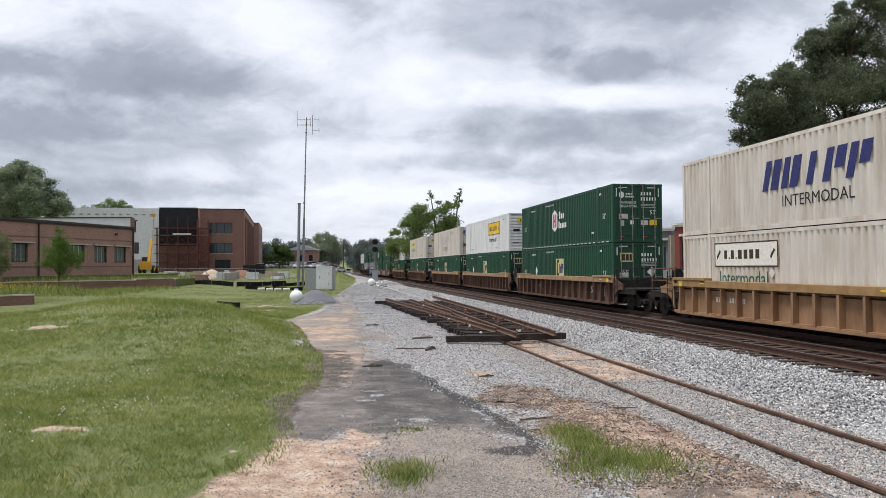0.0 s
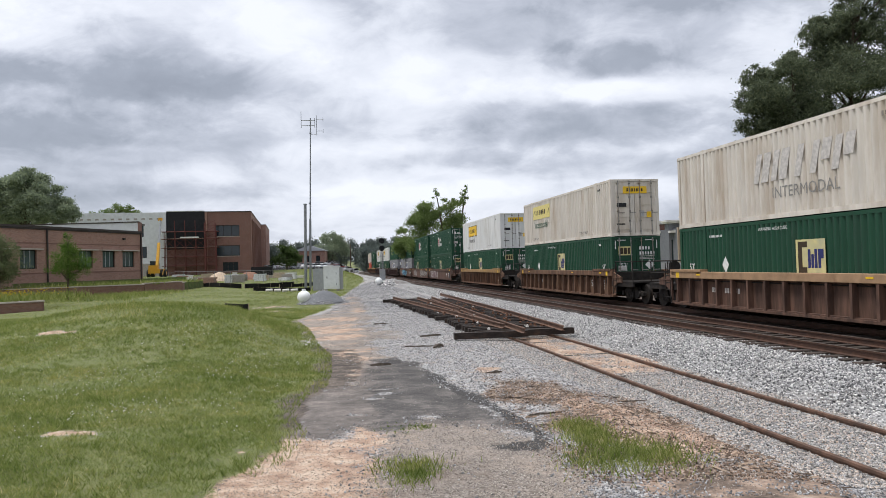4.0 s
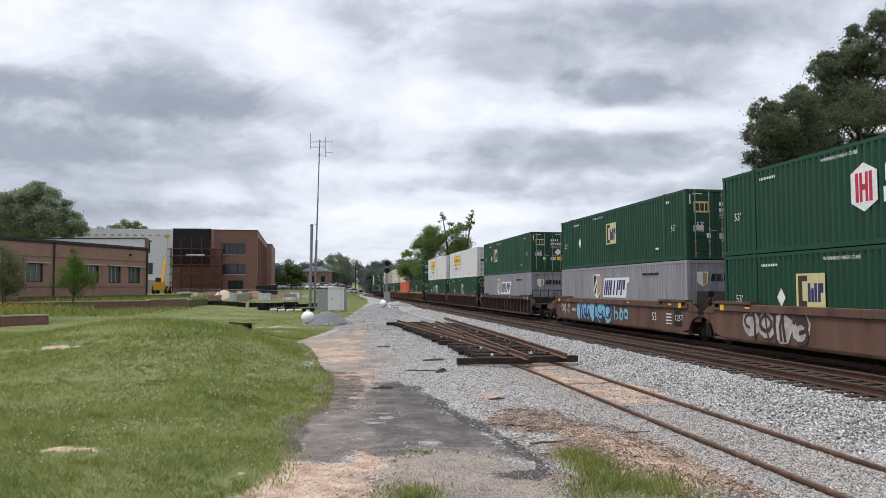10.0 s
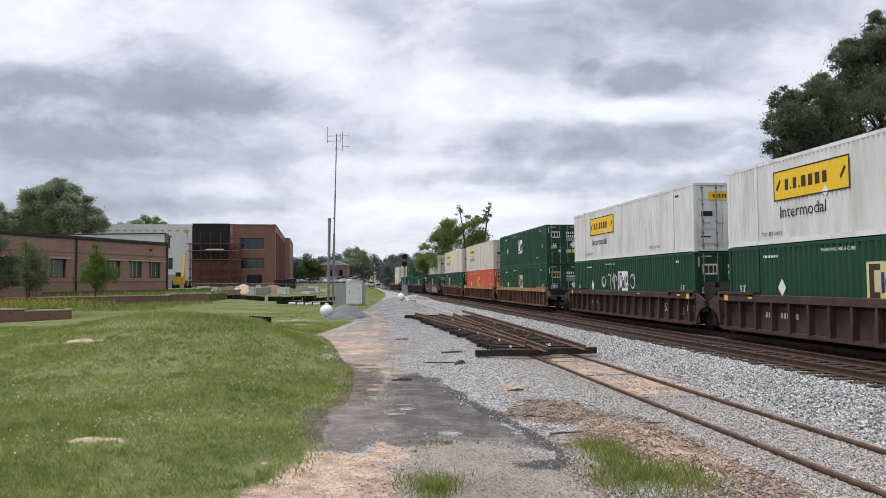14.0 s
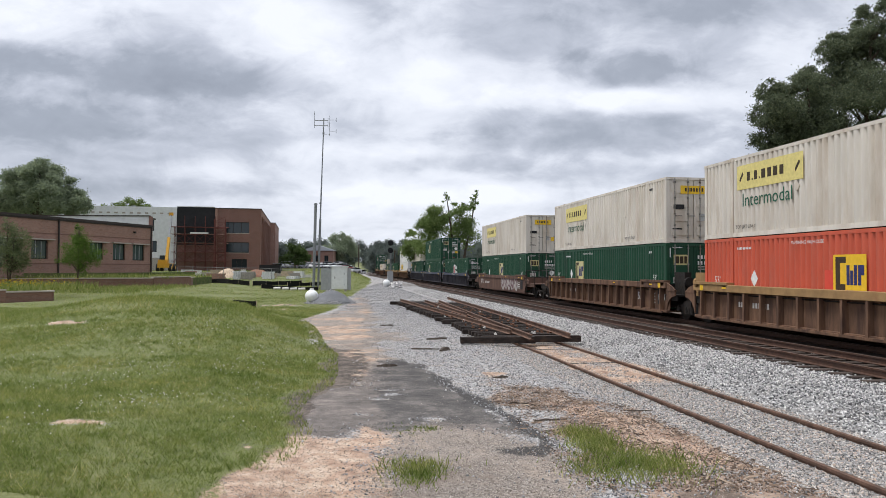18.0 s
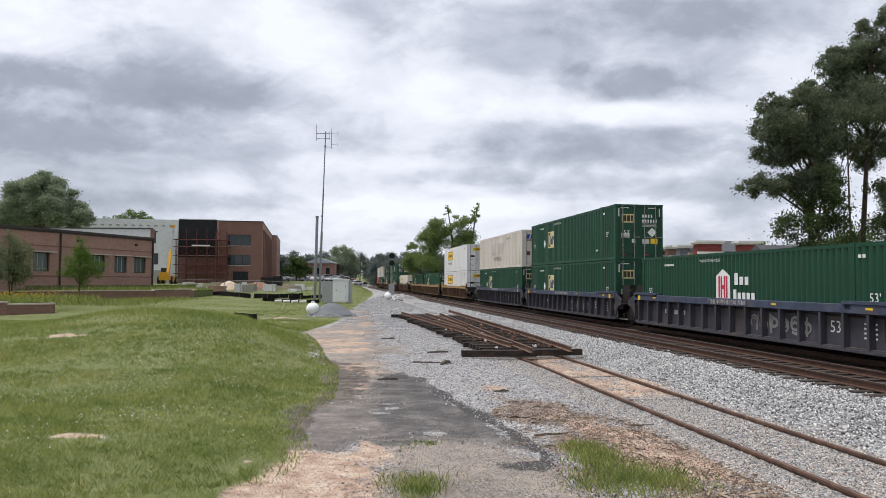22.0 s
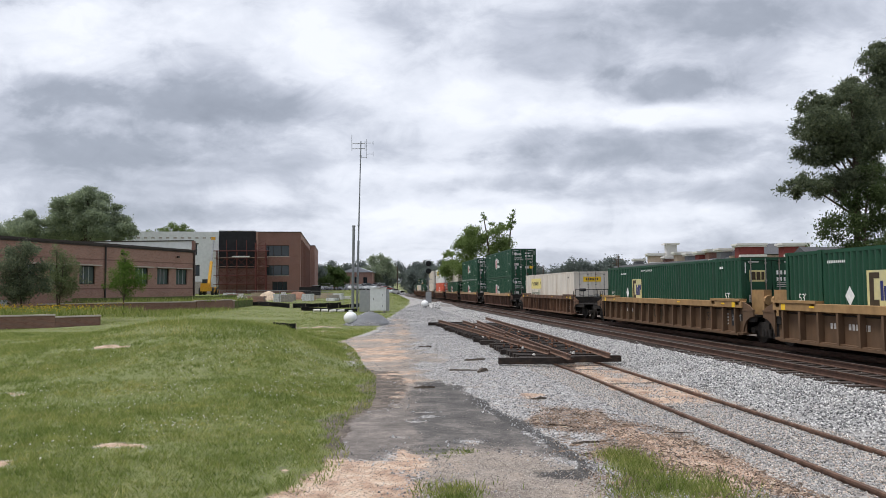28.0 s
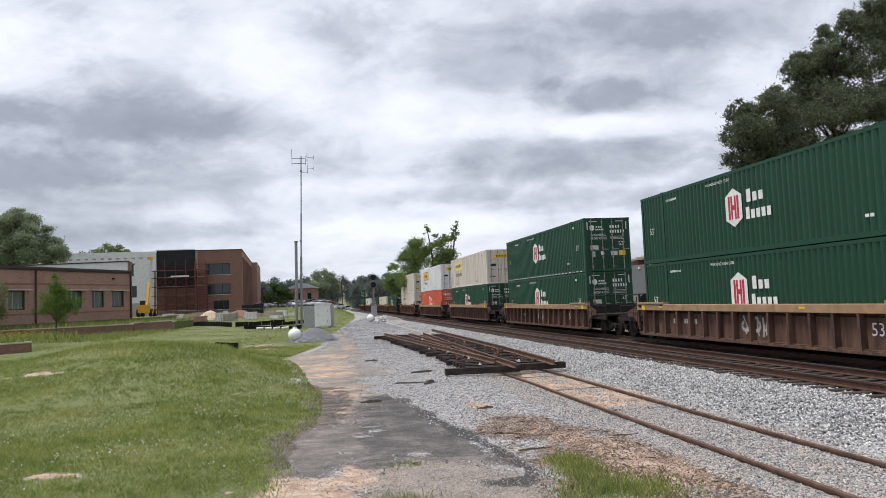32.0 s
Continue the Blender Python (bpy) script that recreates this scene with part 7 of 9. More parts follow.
Xt, Yt, Bt = tufted(26000, 6.8, 26, 1.7, 11, 83)
tagged(new("grass_tufts", blades("grass_tufts", Xt, Yt, 0.066 * Bt * (1 + Yt / 50), 0.0030 * (1 + Yt / 10), 84, 0.75)), "uneven tufts of longer lawn grass", "grass", kind="stuff")
rc_ = np.random.RandomState(86)
Xt, Yt = np.concatenate([rc_.normal(-10.5, 2.6, 9000), rc_.normal(-6.2, 1.0, 3000), rc_.uniform(-24, -8, 7000)]), np.concatenate([rc_.normal(25.5, 1.8, 9000), rc_.normal(24.0, 2.4, 3000), rc_.uniform(26, 48, 7000)])
ok = (covers(Xt, Yt)[0] > 0.8) & (wave(Xt, Yt, 1.1, 59) > rc_.uniform(-0.9, 0.6, len(Xt)))
Xt, Yt = Xt[ok], Yt[ok]
tagged(new("scrub_grass", blades("scrub_grass", Xt, Yt, rc_.uniform(0.08, 0.24, len(Xt)), rc_.uniform(0.006, 0.014, len(Xt)), 87, 0.6)), "dry seeding grass along the crest of the lawn", "grass", kind="stuff")
n_ = 230000
Yg = 36 + 160 * rg.uniform(0, 1, n_) ** 2.0
Xg = path_edge(Yg) - 0.68 * Yg * rg.uniform(0, 1, n_)
ok = covers(Xg, Yg)[0] > rg.uniform(0.2, 0.8, n_)
Xg, Yg = Xg[ok], Yg[ok]
n_ = len(Xg)
tagged(new("far_lawn_grass", blades("far_lawn_grass", Xg, Yg, np.full(n_, 0.085) * (0.75 + 0.5 * wave(Xg, Yg, 0.5, 54)) * (0.6 + Yg / 110), 0.00028 * Yg + 0.004, 79, 0.9)), "rough grass on the far lawn", "grass", kind="stuff")
# tall weeds in tufts: by the gravel, along the edge of the path
tx, ty, th = [], [], []
for x0, y0, wx_, wy_, n, h in ((1.75, 9.6, 0.3, 0.7, 1500, 0.12), (2.0, 8.4, 0.5, 0.6, 1200, 0.11), (-0.45, 8.0, 0.22, 0.4, 450, 0.1), (-0.45, 10.4, 0.18, 0.12, 90, 0.07), (1.6, 10.3, 0.25, 0.25, 300, 0.12), (2.3, 8.6, 0.4, 0.6, 800, 0.13), (1.5, 8.3, 0.3, 0.45, 450, 0.11), (-0.7, 10.35, 0.3, 0.35, 110, 0.05), (-0.5, 8.3, 0.35, 0.35, 500, 0.1)):
    tx.append(rg.normal(x0, wx_ * 0.6, n)), ty.append(rg.normal(y0, wy_ * 0.6, n)), th.append(np.full(n, h))
ye = rg.uniform(8, 34, 3600)
tx.append(path_edge(ye) - np.abs(rg.normal(0, 0.3, 3600)) + 0.2), ty.append(ye), th.append(np.full(3600, 0.085))
ys_ = rg.uniform(60, 76, 5200)
tx.append(rg.uniform(-41, -27, 5200)), ty.append(ys_), th.append(np.full(5200, 0.45))
tx, ty, th = np.concatenate(tx), np.concatenate(ty), np.concatenate(th)
tagged(new("weeds", blades("weeds", tx, ty, th, 0.0042 * (1 + ty / 12), 80, 0.6)), "tufts of taller green weeds", "weeds", kind="stuff")
# clover heads
CLOVER = material("white_clover_heads", (0.62, 0.60, 0.52), 0.9)
cx, cy = [], []
for x0, y0, w_, n in ((-5.2, 17.5, 1.6, 480), (-7.0, 20.5, 1.8, 520), (-5.0, 13.5, 1.2, 280), (-4.0, 10.8, 0.8, 190), (-7.5, 15.0, 1.5, 180), (-6.0, 10.0, 1.0, 90), (-4.6, 21.5, 1.2, 330), (-10, 13, 2.0, 120)):
    cx.append(rg.normal(x0, w_, n)), cy.append(rg.normal(y0, w_, n))
cx, cy = np.concatenate(cx), np.concatenate(cy)
ok = (covers(cx, cy)[0] > 0.8) & (wave(cx, cy, 1.5, 61) + 0.6 * wave(cx, cy, 3.5, 62) > -0.05)
cx, cy = cx[ok], cy[ok]
tagged(new("clover_flowers", pebbles("clover_flowers", np.stack([cx, cy, land(cx, cy) + rg.uniform(0.06, 0.12, len(cx))], -1), rg.uniform(0.012, 0.021, len(cx)), CLOVER, 81)), "small white clover heads in the lawn", "flowers", kind="stuff")
# bark and wood litter beside the siding
CHIP = island_material("wood_litter", [(0.0, (0.06, 0.04, 0.028)), (0.4, (0.13, 0.088, 0.06)), (0.8, (0.24, 0.165, 0.115)), (1.0, (0.40, 0.31, 0.23))], 0.9)
lx, ly = rg.uniform(0.6, 5.6, 16000), rg.uniform(7.5, 18, 16000)
cl_ = covers(lx, ly)
ok = (cl_[3] > rg.uniform(0.25, 1.1, 16000)) & (cl_[0] < 0.5)
lx, ly = lx[ok][:900], ly[ok][:900]
n_ = len(lx)
aa = rg.uniform(0, 3.14, n_)
dd = np.stack([np.cos(aa), np.sin(aa), rg.uniform(-0.25, 0.25, n_)], -1) * rg.uniform(0.02, 0.085, (n_, 1))
sd = np.stack([-np.sin(aa), np.cos(aa), rg.uniform(-0.6, 0.6, n_)], -1) * rg.uniform(0.005, 0.016, (n_, 1))
cc_ = np.stack([lx, ly, land(lx, ly) + 0.018], -1)
tagged(new("wood_litter", soup("wood_litter", np.stack([cc_ - dd - sd, cc_ + dd - sd, cc_ + dd + sd, cc_ - dd + sd], 1).reshape(-1, 3), np.arange(4 * n_).reshape(n_, 4), CHIP)), "brown bark and wood litter on the ground", "litter", kind="stuff")


# ---- buildings ----
def brick_material(name, a, b, mortar, scale=1.0):
    m = bpy.data.materials.new(name)
    m.use_nodes = True
    t = m.node_tree
    co = t.nodes.new("ShaderNodeTexCoord")
    sep = t.nodes.new("ShaderNodeSeparateXYZ")
    t.links.new(co.outputs["Object"], sep.inputs[0])
    cb = t.nodes.new("ShaderNodeCombineXYZ")
    t.links.new(math_node(t, "ADD", sep.outputs[0], sep.outputs[1]), cb.inputs[0])
    t.links.new(sep.outputs[2], cb.inputs[1])
    br = t.nodes.new("ShaderNodeTexBrick")
    br.inputs["Scale"].default_value = scale
    br.inputs["Color1"].default_value, br.inputs["Color2"].default_value, br.inputs["Mortar"].default_value = (*a, 1), (*b, 1), (*mortar, 1)
    br.inputs["Brick Width"].default_value, br.inputs["Row Height"].default_value, br.inputs["Mortar Size"].default_value = 0.23, 0.08, 0.008
    t.links.new(cb.outputs[0], br.inputs["Vector"])
    n = t.nodes.new("ShaderNodeTexNoise")
    n.inputs["Scale"].default_value, n.inputs["Detail"].default_value = 0.5, 6
    t.links.new(co.outputs["Object"], n.inputs["Vector"])
    hs = t.nodes.new("ShaderNodeHueSaturation")
    t.links.new(math_node(t, "MULTIPLY_ADD", n.outputs[0], 0.5, 0.75), hs.inputs["Value"])
    t.links.new(br.outputs[0], hs.inputs["Color"])
    bs = t.nodes["Principled BSDF"]
    t.links.new(hs.outputs[0], bs.inputs["Base Color"])
    bs.inputs["Roughness"].default_value = 0.88
    return m


def glass_material(name, color=(0.02, 0.03, 0.035)):
    m = bpy.data.materials.new(name)
    m.use_nodes = True
    b = m.node_tree.nodes["Principled BSDF"]
    b.inputs["Base Color"].default_value = (*color, 1)
    b.inputs["Roughness"].default_value = 0.06
    b.inputs["IOR"].default_value = 1.5
    return m


M["brick"] = brick_material("brown_brick", (0.25, 0.132, 0.096), (0.34, 0.19, 0.145), (0.32, 0.235, 0.20))
M["brick_dark"] = brick_material("red_brown_brick", (0.165, 0.078, 0.06), (0.215, 0.105, 0.085), (0.20, 0.135, 0.115))
M["brick_wall"] = brick_material("garden_wall_brick", (0.17, 0.085, 0.06), (0.23, 0.125, 0.09), (0.19, 0.14, 0.12))
M["glass"] = glass_material("window_glass")
M["glass_green"] = glass_material("greenish_window_glass", (0.075, 0.10, 0.095))
M["frame_dark"] = material("dark_bronze_frame", (0.025, 0.022, 0.02), 0.5, 0.3)
M["coping"] = material("dark_roof_coping", (0.05, 0.04, 0.036), 0.55, 0.2, 0.15)
M["stone"] = material("pale_cast_stone", (0.45, 0.40, 0.35), 0.85, 0, 0.12, 8)
M["white_wrap"] = material("white_sheathing", (0.62, 0.63, 0.64), 0.7, 0, 0.08, 1.5, stain=(0.45, 0.44, 0.43), stain_at=(0.6, 0.75))
M["black_wrap"] = material("black_membrane", (0.014, 0.014, 0.016), 0.6, 0, 0.3, 1.5)
M["concrete"] = material("raw_concrete", (0.33, 0.30, 0.27), 0.9, 0, 0.2, 4, stain=(0.22, 0.2, 0.18))
M["scaffold"] = material("red_scaffold_tube", (0.12, 0.038, 0.032), 0.6, 0.2, 0.2)
M["plank"] = material("scaffold_plank", (0.42, 0.34, 0.25), 0.85, 0, 0.2, 5)
M["bed_stone"] = material("dark_gravel", (0.16, 0.165, 0.175), 0.9, 0, 0.4, 20, 0.6, 20)
M["lift_yellow"] = material("machine_yellow_paint", (0.55, 0.29, 0.03), 0.5, 0, 0.1, 4)
M["rubber"] = material("black_rubber", (0.02, 0.02, 0.02), 0.8)
M["silt"] = material("black_silt_cloth", (0.012, 0.012, 0.013), 0.7, 0, 0.3, 3)
M["sand"] = material("tan_sand", (0.54, 0.42, 0.31), 0.95, 0, 0.15, 5, 0.3, 12)
M["clay_heap"] = material("red_clay_heap", (0.25, 0.135, 0.092), 0.95, 0, 0.25, 5, 0.3, 12)
M["alu"] = material("white_painted_aluminium", (0.72, 0.73, 0.74), 0.45, 0.1, 0.06, 4)
M["alu_grey"] = material("grey_aluminium_side", (0.33, 0.34, 0.35), 0.5, 0.3, 0.1, 4)
M["galv"] = material("galvanised_pole", (0.24, 0.25, 0.26), 0.5, 0.5, 0.15, 6)
M["tank"] = material("white_tank_paint", (0.78, 0.79, 0.79), 0.35, 0, 0.05, 4)
M["fence_mesh"] = material("galvanised_wire", (0.17, 0.17, 0.17), 0.5, 0.4)
M["tan_wall"] = material("tan_stucco", (0.36, 0.29, 0.22), 0.9, 0, 0.1, 3)
M["grey_wall"] = material("grey_stucco", (0.16, 0.165, 0.18), 0.9, 0, 0.1, 3)
M["red_wall"] = material("dark_red_stucco", (0.19, 0.045, 0.04), 0.9, 0, 0.12, 3)
M["white_trim"] = material("white_cornice", (0.68, 0.66, 0.63), 0.8, 0, 0.06, 3)
M["shingle"] = material("grey_roof_shingles", (0.085, 0.085, 0.092), 0.9, 0, 0.25, 7)
M["siding"] = material("pale_house_siding", (0.38, 0.40, 0.43), 0.8, 0, 0.1, 3)


def wall_mesh(name, x0, x1, z0, z1, thick, holes, mat):
    """A wall along x with its face at y = 0 and openings (x0, z0, x1, z1) that go through it."""
    xs = sorted({x0, x1, *[h[0] for h in holes], *[h[2] for h in holes]})
    bm = bmesh.new()
    for a, b in zip(xs, xs[1:]):
        cuts = sorted((h[1], h[3]) for h in holes if h[0] <= a + 1e-6 and h[2] >= b - 1e-6)
        z = z0
        for lo, hi in cuts + [(z1, z1)]:
            if lo > z + 1e-6:
                box(bm, a, 0, z, b, thick, lo)
            z = max(z, hi)
    bmesh.ops.remove_doubles(bm, verts=bm.verts, dist=1e-4)
    return to_mesh(name, bm, mat)


def window_in(parent, x0, z0, x1, z1, bars, glass, sill=True, deep=0.16, lintel=False):
    """A window set into a wall whose face is y = 0: frame, panes, sill."""
    bm = bmesh.new()
    rings = [[bm.verts.new((x, y, z)) for x, z in ((x0 + e, z0 + e), (x1 - e, z0 + e), (x1 - e, z1 - e), (x0 + e, z1 - e))] for y, e in ((deep, 0), (deep, 0.09), (deep + 0.09, 0.09), (deep + 0.09, 0))]
    for r0, r1 in zip(rings, rings[1:] + rings[:1]):
        for j in range(4):
            bm.faces.new((r0[j], r0[(j + 1) % 4], r1[(j + 1) % 4], r1[j]))
    w = part("window", bm, M["frame_dark"], parent)
    for k in range(1, bars):
        xm = x0 + (x1 - x0) * k / bars
        part("mullion", boxes((xm - 0.04, deep + 0.002, z0 + 0.09, xm + 0.04, deep + 0.09, z1 - 0.09)), M["alu_grey"] if lintel else M["frame_dark"], w)
    for k in range(bars):
        a, b = x0 + (x1 - x0) * k / bars + 0.05, x0 + (x1 - x0) * (k + 1) / bars - 0.05
        part("pane", boxes((a, deep + 0.04, z0 + 0.09, b, deep + 0.055, z1 - 0.09)), glass, w)
    if sill:
        part("sill", boxes((x0 - 0.06, -0.06, z0 - 0.12, x1 + 0.06, deep, z0)), M["stone"], w)
    if lintel:
        part("lintel", boxes((x0 - 0.25, -0.35, z1 + 0.02, x1 + 0.6, -0.004, z1 + 0.13)), M["stone"], w, "pale stone sunshade bar")
    return w


# the low brick building: its long face runs from the near left to the far right
low = thing("low_brick_building", "long single-storey brown brick building with a dark roof edge", "building")
low.matrix_basis = pose(-43.81, 62, 1.45, 0, 0, math.degrees(math.atan2(26.0, 6.75)))
LB, LH = 26.86, 5.62
WINS = [(23.56, 1.38, 25.6, 3.22), (20.3, 1.38, 22.3, 3.24), (16.75, 1.38, 18.8, 3.24), (9.0, 1.36, 11.05, 3.24), (5.4, 1.36, 7.5, 3.24), (1.8, 1.36, 3.9, 3.24), (-3.6, 1.36, -1.5, 3.24), (-7.4, 1.36, -5.3, 3.24), (-14, 1.36, -11.9, 3.24)]
part("front_wall", wall_mesh("front_wall", -34, LB, -1.0, LH - 0.35, 0.35, WINS, M["brick"]), None, low)
for w_ in WINS:
    window_in(low, *w_, 3, M["glass_green"], sill=False, lintel=True)
part("end_wall", boxes((LB - 0.35, 0.354, -1.0, LB, 26, LH - 0.35)), M["brick"], low)
part("back_wall", boxes((-34, 25.6, -1.0, LB - 0.36, 26, LH - 0.35)), M["brick"], low)
part("left_wall", boxes((-34, 0.36, -1.0, -33.65, 25.5, LH - 0.35)), M["brick"], low)
part("inner_floor", boxes((-33.6, 0.4, -0.2, LB - 0.4, 25.5, 0.0)), M["concrete"], low)
part("roof", boxes((-34.1, -0.12, LH - 0.345, LB + 0.12, 26.1, LH - 0.20)), M["coping"], low)
part("roof_edge", boxes((-34.2, -0.22, LH - 0.196, LB + 0.2, 0.06, LH + 0.02), (LB + 0.0, 0.07, LH - 0.196, LB + 0.2, 26.2, LH + 0.02)), M["coping"], low, "dark metal roof edge")
part("soldier_course", boxes((-34, -0.03, 3.85, LB, -0.003, 3.97), (-34, -0.03, 0.85, LB, -0.003, 0.97)), M["brick_dark"], low)
for x in (12.35, LB - 0.12, -10.2):
    part("downpipe", rods(((x, -0.1, -0.6), (x, -0.1, LH - 0.2), 0.09)), M["coping"], low)
for x in (14.6, 23.6, 4.0, -6.5):
    part("wall_lamp", boxes((x, -0.22, 4.55, x + 0.28, -0.002, 4.75)), M["frame_dark"], low)
part("roof_vent", boxes((6.2, 9, LH - 0.2, 7.6, 10.2, LH + 0.95)), M["white_wrap"], low, "white rooftop vent box")
for x, y in ((3.0, 12), (4.4, 14), (9.0, 12), (-2, 14)):
    part("vent_pipe", rods(((x, y, LH - 0.2), (x, y, LH + 0.9), 0.06)), M["galv"], low)
# the white roof monitor behind it
mon = thing("white_upper_building", "white sheathed upper wall behind the low roof", "building")
mon.location = (-58.5, 105, 0)
part("sheathed_wall", boxes((-3, 0, 1.0, 13.9, 0.4, 9.35)), M["white_wrap"], mon)
part("roof", boxes((-3, 0.4, 9.0, 13.9, 2.4, 9.2)), M["coping"], mon)
part("coping", boxes((-3.1, -0.1, 9.354, 14.0, 0.5, 9.5)), M["coping"], mon)
part("corner_pier", boxes((13.904, -0.1, 1.0, 14.2, 0.6, 9.35)), M["brick_dark"], mon)

# the three-storey brick school under construction
sch = thing("brick_school", "three-storey brown brick building under construction", "building")
sch.matrix_basis = pose(-45.4, 168, 1.5, 0, 0, 12.1)
SH = 13.9
FR = [(-7.9, 8.4, -2.6, 10.9), (-7.9, 3.9, -2.6, 6.3), (-6.4, 0.5, -3.0, 2.5)]
part("front_wall", wall_mesh("front_wall", -10.1, 0, -0.5, SH, 0.5, FR, M["brick_dark"]), None, sch)
for w_ in FR:
    window_in(sch, *w_, 3, M["glass"], deep=0.25)
part("front_recess", boxes((-10.1, -0.15, 0, -9.6, -0.003, SH)), M["brick"], sch)
SLITS = [(4 + 6.2 * k, 1.0, 5.6 + 6.2 * k, 11.0) for k in range(7)]
side = part("side_wall", wall_mesh("side_wall", 0.6, 53, -0.5, SH, 0.5, SLITS, M["brick"]), None, sch)
side.matrix_basis = pose(0, 0, 0, 0, 0, 90)
for a, lo, b, hi in SLITS:
    ob = part("slit_window", boxes((a, 0.25, lo, b, 0.3, hi)), M["glass"], side)
for k in range(8):
    part("side_pier", boxes((0.002, 2.6 + 6.2 * k, 0, 0.35, 3.4 + 6.2 * k, SH - 1.6)), M["brick_dark"], sch)
part("parapet", boxes((-10.2, -0.1, SH, 0.1, 0.6, SH + 0.18), (-0.5, 0.61, SH, 0.1, 53.1, SH + 0.18)), M["coping"], sch)
part("black_wall", boxes((-18.4, 0.3, -0.5, -10.104, 0.8, SH + 0.25)), M["black_wrap"], sch, "wall wrapped in black membrane")
part("black_wall_coping", boxes((-18.5, 0.2, SH + 0.254, -10.3, 0.9, SH + 0.42)), M["white_wrap"], sch)
part("lower_brick", boxes((-18.3, 0.0, -0.5, -10.2, 0.296, 5.6)), M["brick_dark"], sch)
WW = [(-30.0, 8.6, -23.2, 11.2), (-30.0, 3.9, -22.6, 6.4)]
part("sheathed_wall", wall_mesh("sheathed_wall", -40, -18.45, -0.5, SH + 0.1, 0.4, WW, M["white_wrap"]), None, sch, "white sheathed wall with raw openings")
for w_ in WW:
    window_in(sch, *w_, 3, M["glass"], False, 0.2)
part("sheathing_marks", boxes(*[(-38 + 1.6 * k, -0.012, SH - 1.5, -37.3 + 1.6 * k, -0.004, SH - 1.15) for k in range(12)]), M["concrete"], sch)
part("raw_base", boxes((-40, -0.5, -0.5, -20, -0.02, 2.6)), M["concrete"], sch)
part("roof", boxes((-40, 0.9, SH - 0.5, -0.51, 52.9, SH - 0.2)), M["coping"], sch)
part("back_wall", boxes((-40, 53, -0.5, -0.1, 53.5, SH)), M["brick"], sch)
part("left_wall", boxes((-40.4, 0.4, -0.5, -40.01, 52.9, SH)), M["brick"], sch)
wing = thing("school_wing", "brown brick wing with tall slit windows", "building")
wing.matrix_basis = pose(-56.0, 220, 2.4, 0, 0, 12.1)
WS = [(2.5 + 5.2 * k, 1.2, 4.0 + 5.2 * k, 10.8) for k in range(6)]
ws = part("side_wall", wall_mesh("side_wall", 0, 34, -0.8, 13.0, 0.5, WS, M["brick"]), None, wing)
ws.matrix_basis = pose(0.9, 0, 0, 0, 0, 90)
for a, lo, b, hi in WS:
    part("slit_window", boxes((a, 0.25, lo, b, 0.3, hi)), M["glass"], ws)
part("front_wall", boxes((-12, 0.0, -0.8, 0.38, 0.4, 13.0)), M["brick"], wing)
part("roof", boxes((-12, 0.42, 12.4, 0.36, 34, 12.7)), M["coping"], wing)
part("parapet", boxes((-12, -0.08, 13.004, 0.98, 0.44, 13.16), (0.32, 0.45, 13.004, 0.98, 34, 13.16)), M["coping"], wing)

# scaffold before the black wall
sc = thing("scaffold", "red tubular scaffold with plank decks", "scaffold")
sc.matrix_basis = pose(-45.4, 168, 1.5, 0, 0, 12.1)
for k in range(6):
    for y in (-0.6, -1.9):
        part("standard", rods(((-18.6 + 2.2 * k, y, -0.2), (-18.6 + 2.2 * k, y, 9.6 + (2.4 if k in (1, 2, 3, 4) and y < -1 else 0)), 0.075), n=6), M["scaffold"], sc)
for z in (1.9, 3.9, 5.9, 7.9, 9.5):
    part("ledger", rods(((-19.2, -1.9, z), (-7.0, -1.9, z), 0.06), ((-19.2, -0.6, z), (-7.0, -0.6, z), 0.06), n=6), M["scaffold"], sc)
    part("deck", boxes((-19.4 if z in (7.9, 9.5) else -18.6, -1.85, z + 0.05, -7.2, -0.65, z + 0.11)), M["plank"] if z in (7.9, 5.9) else M["scaffold"], sc)
for z in (1.9, 3.9, 5.9):
    for k in range(5):
        part("brace", rods(((-18.6 + 2.2 * k, -1.95, z), (-16.4 + 2.2 * k, -1.95, z + 2.0), 0.04), n=5), M["scaffold"], sc)
        part("brace", rods(((-16.4 + 2.2 * k, -1.97, z), (-18.6 + 2.2 * k, -1.97, z + 2.0), 0.04), n=5), M["scaffold"], sc)
part("bright_tarp", boxes((-15.2, -2.05, 8.05, -11.3, -1.96, 8.35)), M["white_trim"], sc)
sc2 = thing("mast_scaffold", "tall narrow red scaffold tower", "scaffold")
sc2.matrix_basis = pose(-45.4, 168, 1.5, 0, 0, 12.1)
for x in (-9.9, -7.6):
    for y in (-2.4, -3.6):
        part("standard", rods(((x, y, -0.2), (x, y, 11.3), 0.07), n=6), M["scaffold"], sc2)
for k in range(8):
    part("rung", rods(((-9.9, -3.6, 0.8 + 1.4 * k), (-7.6, -3.6, 0.8 + 1.4 * k), 0.05), ((-9.9, -3.6, 0.8 + 1.4 * k), (-7.6, -3.6, 2.0 + 1.4 * k), 0.04), ((-9.9, -2.4, 0.8 + 1.4 * k), (-9.9, -3.6, 0.8 + 1.4 * k), 0.04), n=5), M["scaffold"], sc2)

